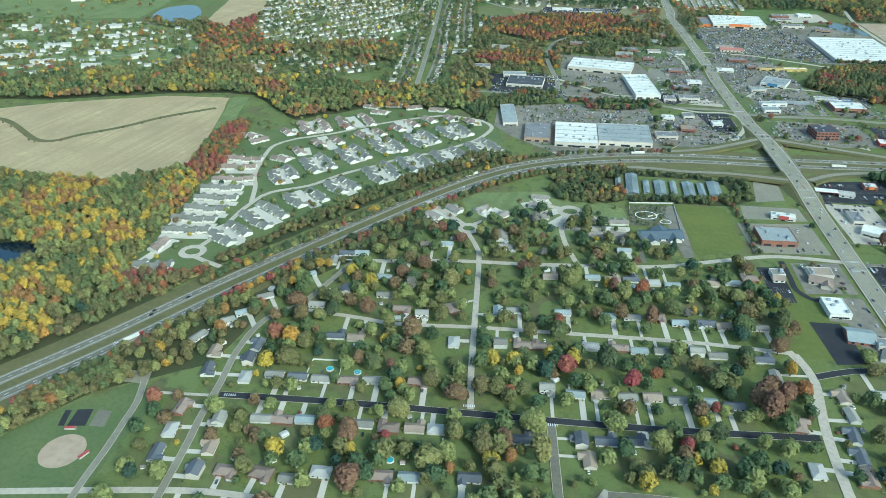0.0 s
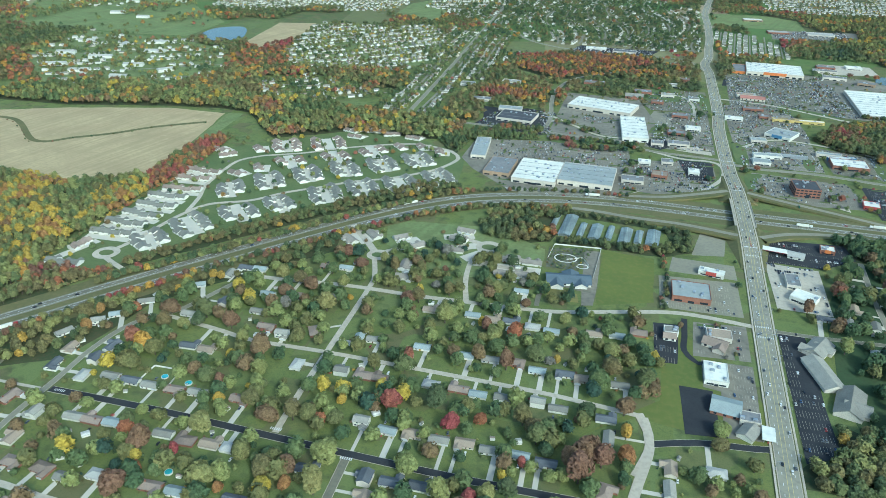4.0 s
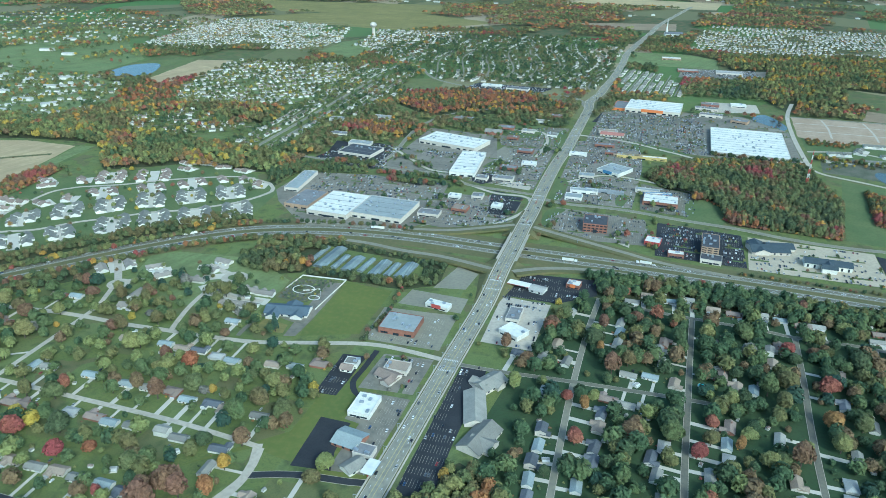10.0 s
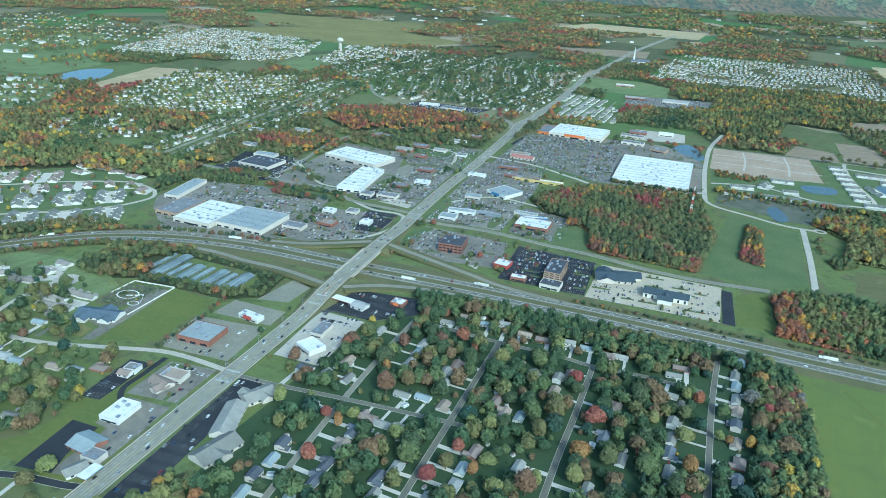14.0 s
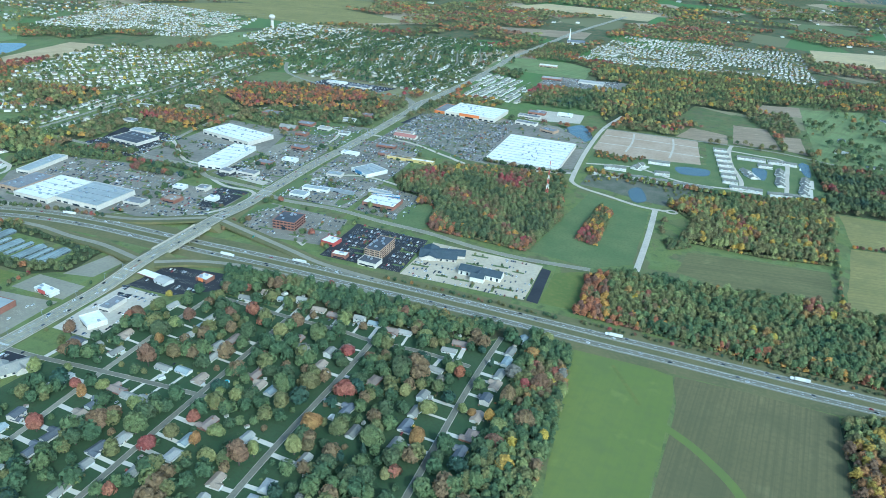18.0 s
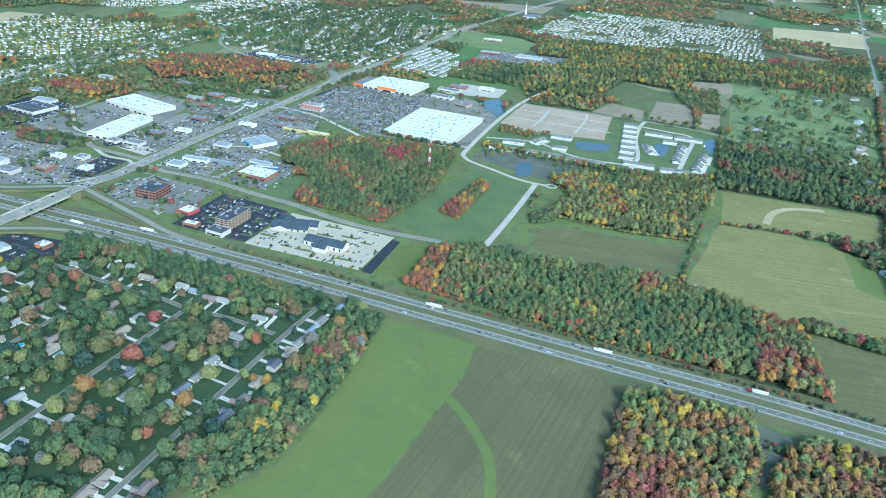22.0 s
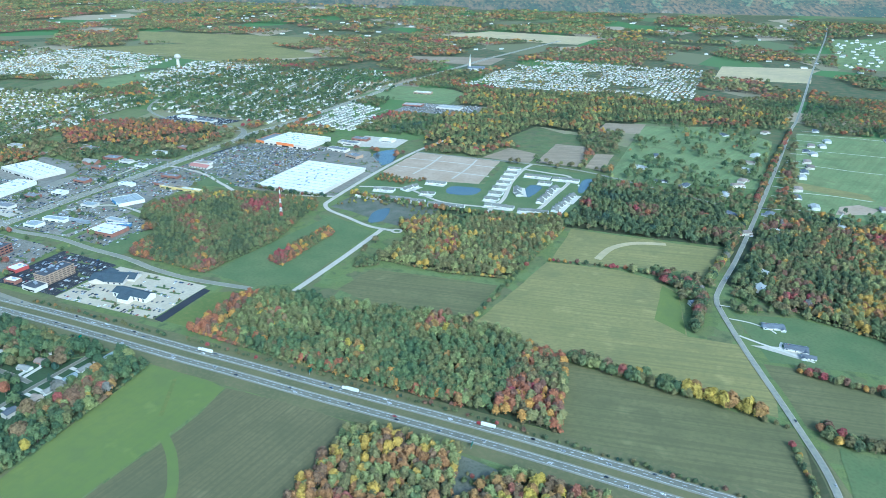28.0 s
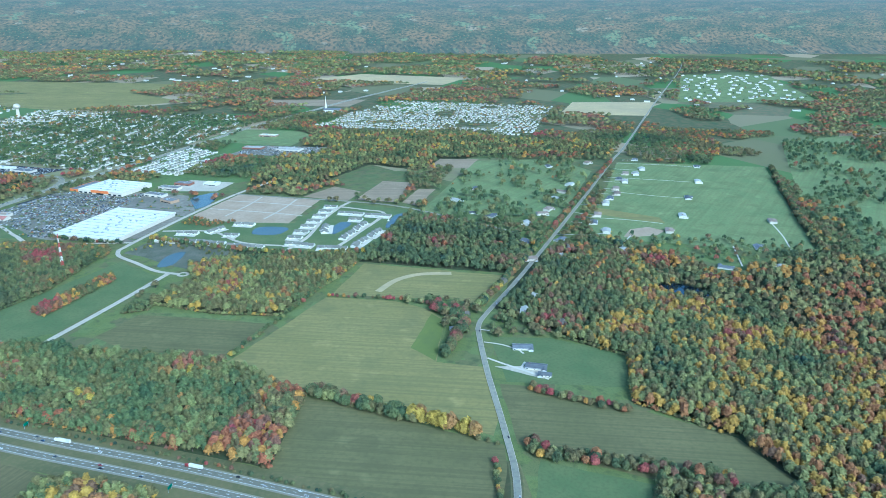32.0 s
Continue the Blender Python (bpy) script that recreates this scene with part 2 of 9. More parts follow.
M["roofdark"] = surface("dark_shingle", (0.125, 0.128, 0.130), (0.155, 0.158, 0.158), 0.2, 2.5, 0.85, 0.2, vary=0.2)
M["roofteal"] = surface("blue_grey_shingle", (0.34, 0.37, 0.335), (0.285, 0.31, 0.282), 0.2, 2.5, 0.85, 0.2, vary=0.12)
M["membrane"] = surface("white_roof_membrane", (0.76, 0.725, 0.58), (0.66, 0.632, 0.515), 0.05, 0.25, 0.7, c3=(0.50, 0.49, 0.45))
M["bluemembrane"] = surface("pale_blue_roof_membrane", (0.360, 0.370, 0.328), (0.297, 0.310, 0.276), 0.05, 0.3, 0.7, c3=(0.243, 0.249, 0.224))
M["tar"] = surface("grey_flat_roof", (0.19, 0.185, 0.17), (0.25, 0.24, 0.22), 0.06, 0.4, 0.85, c3=(0.14, 0.138, 0.13))
M["darkroof"] = surface("dark_flat_roof", (0.075, 0.076, 0.078), (0.10, 0.10, 0.10), 0.06, 0.4, 0.85, c3=(0.05, 0.05, 0.052))
M["metal"] = surface("galvanised_steel", (0.45, 0.47, 0.48), (0.38, 0.40, 0.41), 0.3, 2.0, 0.45, metal=0.6)
M["greenroof"] = surface("greenhouse_cover", (0.30, 0.335, 0.30), (0.20, 0.225, 0.205), 0.08, 0.6, 0.5, c3=(0.11, 0.12, 0.11), stripes=(0, 1.2, 0.5))
M["glass"] = plain("window_glass", (0.03, 0.04, 0.05), 0.12, 0.0, 0.6)
M["door"] = plain("painted_door", (0.60, 0.60, 0.58))
M["wooddoor"] = plain("dark_door", (0.12, 0.06, 0.04))
M["redfascia"] = plain("red_fascia", (0.45, 0.09, 0.07))
M["orangefascia"] = plain("orange_fascia", (0.68, 0.22, 0.06))
M["bluefascia"] = plain("blue_fascia", (0.10, 0.22, 0.36))
M["yellowwall"] = plain("yellow_painted_wall", (0.62, 0.47, 0.16), 0.7)
M["rooftile"] = surface("red_roof_tile", (0.42, 0.20, 0.15), (0.36, 0.17, 0.13), 0.2, 2.0, 0.85, 0.2)
M["pooltarp"] = plain("pool_water", (0.12, 0.45, 0.48), 0.2)
M["bark"] = surface("tree_bark", (0.12, 0.095, 0.07), (0.09, 0.07, 0.055), 0.5, 3.0, 0.95, 0.4)
M["tyre"] = plain("tyre_rubber", (0.02, 0.02, 0.02), 0.9)
CAR_COLOURS = [("white", (0.80, 0.775, 0.70)), ("silver", (0.45, 0.44, 0.40)), ("black", (0.015, 0.015, 0.018)), ("grey", (0.12, 0.125, 0.13)), ("red", (0.30, 0.045, 0.04)), ("blue", (0.045, 0.085, 0.17))]
for tone, c in CAR_COLOURS:
    M["car_" + tone] = plain(tone + "_car_paint", c, 0.4, 0.0, 0.3)
LEAVES = {
    "green": ((0.120, 0.142, 0.056), (0.144, 0.154, 0.060)),
    "deep": ((0.078, 0.103, 0.048), (0.090, 0.113, 0.050)),
    "olive": ((0.150, 0.138, 0.056), (0.170, 0.140, 0.056)),
    "lime": ((0.236, 0.230, 0.078), (0.205, 0.208, 0.074)),
    "yellow": ((0.420, 0.270, 0.050), (0.350, 0.238, 0.056)),
    "orange": ((0.285, 0.140, 0.058), (0.300, 0.166, 0.060)),
    "red": ((0.262, 0.086, 0.068), (0.285, 0.112, 0.070)),
    "rust": ((0.180, 0.110, 0.064), (0.198, 0.126, 0.066)),
    "pine": ((0.058, 0.086, 0.054), (0.050, 0.076, 0.050)),
    "bare": ((0.205, 0.182, 0.145), (0.168, 0.150, 0.124)),
}
for tone, (c, s) in LEAVES.items():
    M["leaf_" + tone] = leafage(tone + "_leaves", c, s)

# ---- building tools ----
rng = random.Random(7)


def mesh_of(name, verts, faces, mats, index=None, smooth=False):
    me = bpy.data.meshes.new(name)
    me.from_pydata(verts, [], faces)
    for m in mats:
        me.materials.append(m)
    if index is not None:
        me.polygons.foreach_set("material_index", np.asarray(index, np.int32))
    if smooth:
        me.polygons.foreach_set("use_smooth", np.ones(len(me.polygons), bool))
    me.update()
    return me


def part(name, bm, material, parent=None, label=""):
    """Links a bmesh as one mesh object under a thing or under a part."""
    me = bpy.data.meshes.new(name)
    bmesh.ops.recalc_face_normals(bm, faces=bm.faces)
    bm.to_mesh(me)
    bm.free()
    me.materials.append(material)
    ob = new(name, me)
    ob.parent = parent
    return tagged(ob, label)


def shared(name, me, parent, m=None):
    ob = new(name, me)
    ob.parent = parent
    if m is not None:
        ob.matrix_basis = m
    return ob


def add_box(bm, x0, y0, z0, x1, y1, z1, bevel=0.0):
    r = bmesh.ops.create_cube(bm, size=1)
    bmesh.ops.scale(bm, vec=(x1 - x0, y1 - y0, z1 - z0), verts=r["verts"])
    bmesh.ops.translate(bm, vec=((x0 + x1) / 2, (y0 + y1) / 2, (z0 + z1) / 2), verts=r["verts"])
    if bevel:
        edges = {e for v in r["verts"] for e in v.link_edges}
        bmesh.ops.bevel(bm, geom=list(edges), offset=bevel, segments=1, affect="EDGES")
    return bm


def box(x0, y0, z0, x1, y1, z1, bevel=0.0):
    return add_box(bmesh.new(), x0, y0, z0, x1, y1, z1, bevel)


def curve_pts(pts, step=8.0, closed=False):
    """Catmull-Rom through the plan's points, as an evenly cut line."""
    p = [Vector(q if len(q) == 3 else (q[0], q[1], 0.0)) for q in pts]
    n = len(p)
    out = []
    for i in range(n if closed else n - 1):
        a, b, c, d = ((p[(i + k) % n] for k in (-1, 0, 1, 2)) if closed else (p[max(i - 1, 0)], p[i], p[i + 1], p[min(i + 2, n - 1)]))
        cuts = max(1, int((c - b).length / step))
        for k in range(cuts):
            t = k / cuts
            out.append(0.5 * ((2 * b) + (c - a) * t + (2 * a - 5 * b + 4 * c - d) * t * t + (3 * b - a - 3 * c + d) * t ** 3))
    if not closed:
        out.append(p[-1])
    return out


def offset_line(line, side):
    out = []
    for i, q in enumerate(line):
        d = line[min(i + 1, len(line) - 1)] - line[max(i - 1, 0)]
        nrm = Vector((-d.y, d.x, 0)).normalized()
        out.append(q + nrm * side)
    return out


def ribbon(verts, faces, line, width, z, side=0.0):
    """Adds a flat strip along a line to a vertex and face list."""
    a, b = offset_line(line, side + width / 2), offset_line(line, side - width / 2)
    k = len(verts)
    for p, q in zip(a, b):
        verts += [(p.x, p.y, p.z + z), (q.x, q.y, q.z + z)]
    faces += [(k + 2 * i + 1, k + 2 * i + 3, k + 2 * i + 2, k + 2 * i) for i in range(len(line) - 1)]


layer = [0]


def lift():
    """A small step of its own for every flat sheet, so that no two lie in one plane."""
    layer[0] += 1
    return 0.003 * (layer[0] % 16)


def strip_object(name, line, width, z, material, label, category, side=0.0, thick=0.0):
    v, f = [], []
    ribbon(v, f, line, width, z + lift(), side)
    if thick:
        n = len(line)
        k = len(v)
        v += [(x, y, w - thick) for x, y, w in v]
        for s in (0, 1):
            f += [(2 * i + s, 2 * i + 2 + s, k + 2 * i + 2 + s, k + 2 * i + s) for i in range(n - 1)]
        f += [(k + 2 * i, k + 2 * i + 2, k + 2 * i + 3, k + 2 * i + 1) for i in range(n - 1)]
    ob = new(name, mesh_of(name, v, f, [material]))
    return tagged(ob, label, category, kind="structure")


def dashes(verts, faces, line, width, z, side, on, gap):
    """Adds broken lane lines along a line."""
    l2 = offset_line(line, side)
    run, start = 0.0, None
    for a, b in zip(l2, l2[1:]):
        seg = (b - a).length
        if seg < 1e-6:
            continue
        d = (b - a) / seg
        nrm = Vector((-d.y, d.x, 0)) * width / 2
        s = -(run % (on + gap))
        while s < seg:
            lo, hi = max(s, 0), min(s + on, seg)
            if hi - lo > 0.2:
                k = len(verts)
                for q, w in ((a + d * lo, 1), (a + d * hi, 1), (a + d * hi, -1), (a + d * lo, -1)):
                    verts.append((q.x + w * nrm.x, q.y + w * nrm.y, q.z + z))
                faces.append((k + 3, k + 2, k + 1, k))
            s += on + gap
        run += seg


def patch(name, pts, z, material, label, category, wobble=0.0, smooth=False):
    """A sheet of ground with a slightly irregular outline."""
    line = curve_pts(pts, 5.0, True) if smooth else []
    if not smooth:
        n = len(pts)
        for i in range(n):
            a, b = Vector((*pts[i], 0)), Vector((*pts[(i + 1) % n], 0))
            cuts = max(1, int((b - a).length / 14))
            line += [a.lerp(b, k / cuts) for k in range(cuts)]
    z += lift()
    r = random.Random(len(pts) + int(abs(pts[0][0])))
    bm = bmesh.new()
    vs = [bm.verts.new((p.x + r.uniform(-wobble, wobble), p.y + r.uniform(-wobble, wobble), z)) for p in line]
    face = bm.faces.new(vs)
    bm.normal_update()
    if face.normal.z < 0:
        face.normal_flip()
        bm.normal_update()
    bmesh.ops.triangulate(bm, faces=bm.faces[:])
    me = bpy.data.meshes.new(name)
    bm.to_mesh(me)
    bm.free()
    me.materials.append(material)
    return tagged(new(name, me), label, category, kind="structure")


def inside(x, y, pts):
    hit = False
    n = len(pts)
    for i in range(n):
        (x1, y1), (x2, y2) = pts[i], pts[(i + 1) % n]
        if (y1 > y) != (y2 > y) and x < (x2 - x1) * (y - y1) / (y2 - y1) + x1:
            hit = not hit
    return hit


def scatter(pts, gap, r, keep=lambda x, y: True, jitter=0.45):
    """Points on a shaken triangular grid within an outline."""
    xs, ys = [p[0] for p in pts], [p[1] for p in pts]
    out, row = [], 0
    y = min(ys)
    while y < max(ys):
        x = min(xs) + (row % 2) * gap / 2
        while x < max(xs):
            px, py = x + r.uniform(-jitter, jitter) * gap, y + r.uniform(-jitter, jitter) * gap
            if inside(px, py, pts) and keep(px, py):
                out.append((px, py))
            x += gap
        y += gap * 0.87
        row += 1
    return out


# plan occupancy: a coarse raster that keeps trees off roads, roofs and yards
CELL = 2.0
taken = set()


def claim_line(line, width):
    h = int(width / 2 / CELL) + 1
    for a, b in zip(line, line[1:]):
        n = max(1, int((b - a).length / CELL))
        for k in range(n + 1):
            q = a.lerp(b, k / n)
            cx, cy = int(q.x // CELL), int(q.y // CELL)
            for i in range(-h, h + 1):
                for j in range(-h, h + 1):
                    if (i * i + j * j) * CELL * CELL <= (width / 2 + CELL) ** 2:
                        taken.add((cx + i, cy + j))


def claim_box(x, y, a, b):
    for i in range(int((x - a) // CELL), int((x + a) // CELL) + 1):
        for j in range(int((y - b) // CELL), int((y + b) // CELL) + 1):
            taken.add((i, j))


def claim_poly(pts):
    xs, ys = [p[0] for p in pts], [p[1] for p in pts]
    for i in range(int(min(xs) // CELL), int(max(xs) // CELL) + 1):
        for j in range(int(min(ys) // CELL), int(max(ys) // CELL) + 1):
            if inside((i + 0.5) * CELL, (j + 0.5) * CELL, pts):
                taken.add((i, j))


def free(x, y):
    return (int(x // CELL), int(y // CELL)) not in taken

# ---- land ----
def ground_sheet():
    nx, ny = 70, 50
    x0, x1, y0, y1 = -6500.0, 5500.0, -2500.0, 6200.0
    v, f = [], []
    for j in range(ny + 1):
        for i in range(nx + 1):
            x, y = x0 + (x1 - x0) * i / nx, y0 + (y1 - y0) * j / ny
            v.append((x, y, -0.06))
    for j in range(ny):
        for i in range(nx):
            k = j * (nx + 1) + i
            f.append((k, k + 1, k + nx + 2, k + nx + 1))
    return tagged(new("ground", mesh_of("ground", v, f, [M["country"]])), "grassy country ground with woods and fields", "ground", kind="structure")


def country():
    """Far farmland: woods, meadows and stubble in patches."""
    m, n, l, p = shader("open_country")
    geo = n.new("ShaderNodeNewGeometry")
    cells = n.new("ShaderNodeTexVoronoi")
    cells.inputs["Scale"].default_value = 0.006
    cells.inputs["Randomness"].default_value = 0.9
    mp = n.new("ShaderNodeMapping")
    mp.inputs["Scale"].default_value = (1.0, 0.7, 0.0)
    l.new(geo.outputs["Position"], mp.inputs["Vector"])
    l.new(mp.outputs[0], cells.inputs["Vector"])
    sep = n.new("ShaderNodeSeparateColor")
    l.new(cells.outputs["Color"], sep.inputs[0])
    wood = mixed(n, l, spread(n, l, noise_at(n, l, 0.05, 5), 0.4, 0.65), (0.085, 0.105, 0.046), (0.150, 0.120, 0.058))
    meadow = mixed(n, l, spread(n, l, sep.outputs[1], 0.3, 0.5), (0.105, 0.165, 0.05), (0.17, 0.16, 0.075))
    meadow = mixed(n, l, spread(n, l, sep.outputs[1], 0.72, 0.74), meadow, (0.34, 0.27, 0.16))
    far = mixed(n, l, spread(n, l, sep.outputs[0], 0.48, 0.50), wood, meadow)
    near = mixed(n, l, spread(n, l, noise_at(n, l, 0.03, 5), 0.35, 0.65), (0.138, 0.164, 0.049), (0.174, 0.186, 0.056))
    near = mixed(n, l, spread(n, l, noise_at(n, l, 0.5, 6), 0.5, 0.9), near, (0.082, 0.098, 0.040))
    plots = n.new("ShaderNodeTexVoronoi")
    plots.distance = "CHEBYCHEV"
    plots.inputs["Scale"].default_value = 0.062
    l.new(geo.outputs["Position"], plots.inputs["Vector"])
    tone = n.new("ShaderNodeSeparateColor")
    l.new(plots.outputs["Color"], tone.inputs[0])
    near = mixed(n, l, spread(n, l, tone.outputs[0], 0.45, 0.95), near, (0.165, 0.190, 0.066))
    near = mixed(n, l, spread(n, l, tone.outputs[1], 0.62, 1.0), near, (0.150, 0.138, 0.062))
    near = mixed(n, l, spread(n, l, noise_at(n, l, 0.11, 4), 0.52, 0.72), near, (0.092, 0.108, 0.044))
    near = mixed(n, l, spread(n, l, noise_at(n, l, 1.3, 3), 0.48, 0.70), near, mixed(n, l, 0.35, near, (0.060, 0.075, 0.030)))
    xyz = n.new("ShaderNodeSeparateXYZ")
    l.new(geo.outputs["Position"], xyz.inputs[0])
    col = mixed(n, l, spread(n, l, xyz.outputs[1], 1000, 1900), near, far)
    l.new(col, p.inputs["Base Color"])
    p.inputs["Roughness"].default_value = 0.95
    p.inputs["Specular IOR Level"].default_value = 0.1
    return m


M["country"] = country()
ground_sheet()


def horizon_backdrop():
    """A raised sheet painted as the last wooded country before the sky, seen as a thin band of distance."""
    m, n, l, p = shader("distant_country")
    geo = n.new("ShaderNodeNewGeometry")
    xyz = n.new("ShaderNodeSeparateXYZ")
    l.new(geo.outputs["Position"], xyz.inputs[0])

    def calc(op, a, b):
        x = n.new("ShaderNodeMath")
        x.operation = op
        for k, v in enumerate((a, b)):
            if isinstance(v, (int, float)):
                x.inputs[k].default_value = v
            else:
                l.new(v, x.inputs[k])
        return x.outputs[0]
    # wood and field strips painted thinner with height, foreshortened as the camera sees land
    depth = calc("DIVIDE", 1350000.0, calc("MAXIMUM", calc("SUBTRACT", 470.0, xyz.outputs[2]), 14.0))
    side = calc("ADD", calc("MULTIPLY", xyz.outputs[0], 0.96), calc("MULTIPLY", xyz.outputs[1], 0.28))
    u = calc("MULTIPLY", side, 1.1)
    flat = n.new("ShaderNodeCombineXYZ")
    l.new(u, flat.inputs[0])
    l.new(depth, flat.inputs[1])

    def over(scale, detail, squash=1.0):
        mp = n.new("ShaderNodeMapping")
        mp.inputs["Scale"].default_value = (scale, scale * squash, 0)
        l.new(flat.outputs[0], mp.inputs["Vector"])
        tex = n.new("ShaderNodeTexNoise")
        tex.inputs["Scale"].default_value, tex.inputs["Detail"].default_value = 1.0, detail
        l.new(mp.outputs[0], tex.inputs["Vector"])
        return tex.outputs["Fac"]
    col = mixed(n, l, spread(n, l, over(0.0060, 6, 0.26), 0.40, 0.60), (0.058, 0.078, 0.052), (0.150, 0.108, 0.064))
    col = mixed(n, l, spread(n, l, over(0.0050, 2, 0.26), 0.62, 0.64), col, (0.128, 0.148, 0.080))
    col = mixed(n, l, spread(n, l, over(0.0062, 1, 0.26), 0.70, 0.72), col, (0.200, 0.165, 0.110))
    col = mixed(n, l, spread(n, l, over(0.040, 6, 0.26), 0.44, 0.62), col, (0.046, 0.060, 0.046))
    col = mixed(n, l, spread(n, l, over(0.070, 4, 0.26), 0.58, 0.70), col, (0.215, 0.125, 0.062))
    col = mixed(n, l, spread(n, l, over(0.090, 1, 0.26), 0.80, 0.83), col, (0.360, 0.365, 0.345))
    # haze painted in: colours turn blue-grey with the drawn depth
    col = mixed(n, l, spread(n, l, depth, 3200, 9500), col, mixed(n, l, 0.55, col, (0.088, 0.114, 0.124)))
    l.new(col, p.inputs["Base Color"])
    # the sheet glows faintly to lift its tones as haze would
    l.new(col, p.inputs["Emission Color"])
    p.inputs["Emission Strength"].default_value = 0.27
    p.inputs["Roughness"].default_value = 1.0
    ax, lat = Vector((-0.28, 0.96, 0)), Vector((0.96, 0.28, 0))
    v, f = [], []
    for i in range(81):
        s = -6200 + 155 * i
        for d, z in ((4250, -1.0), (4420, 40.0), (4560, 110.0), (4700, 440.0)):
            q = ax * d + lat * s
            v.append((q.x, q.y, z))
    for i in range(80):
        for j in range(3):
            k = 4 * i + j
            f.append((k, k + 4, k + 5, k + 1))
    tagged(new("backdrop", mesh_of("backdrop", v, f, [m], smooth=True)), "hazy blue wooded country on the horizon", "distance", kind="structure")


horizon_backdrop()

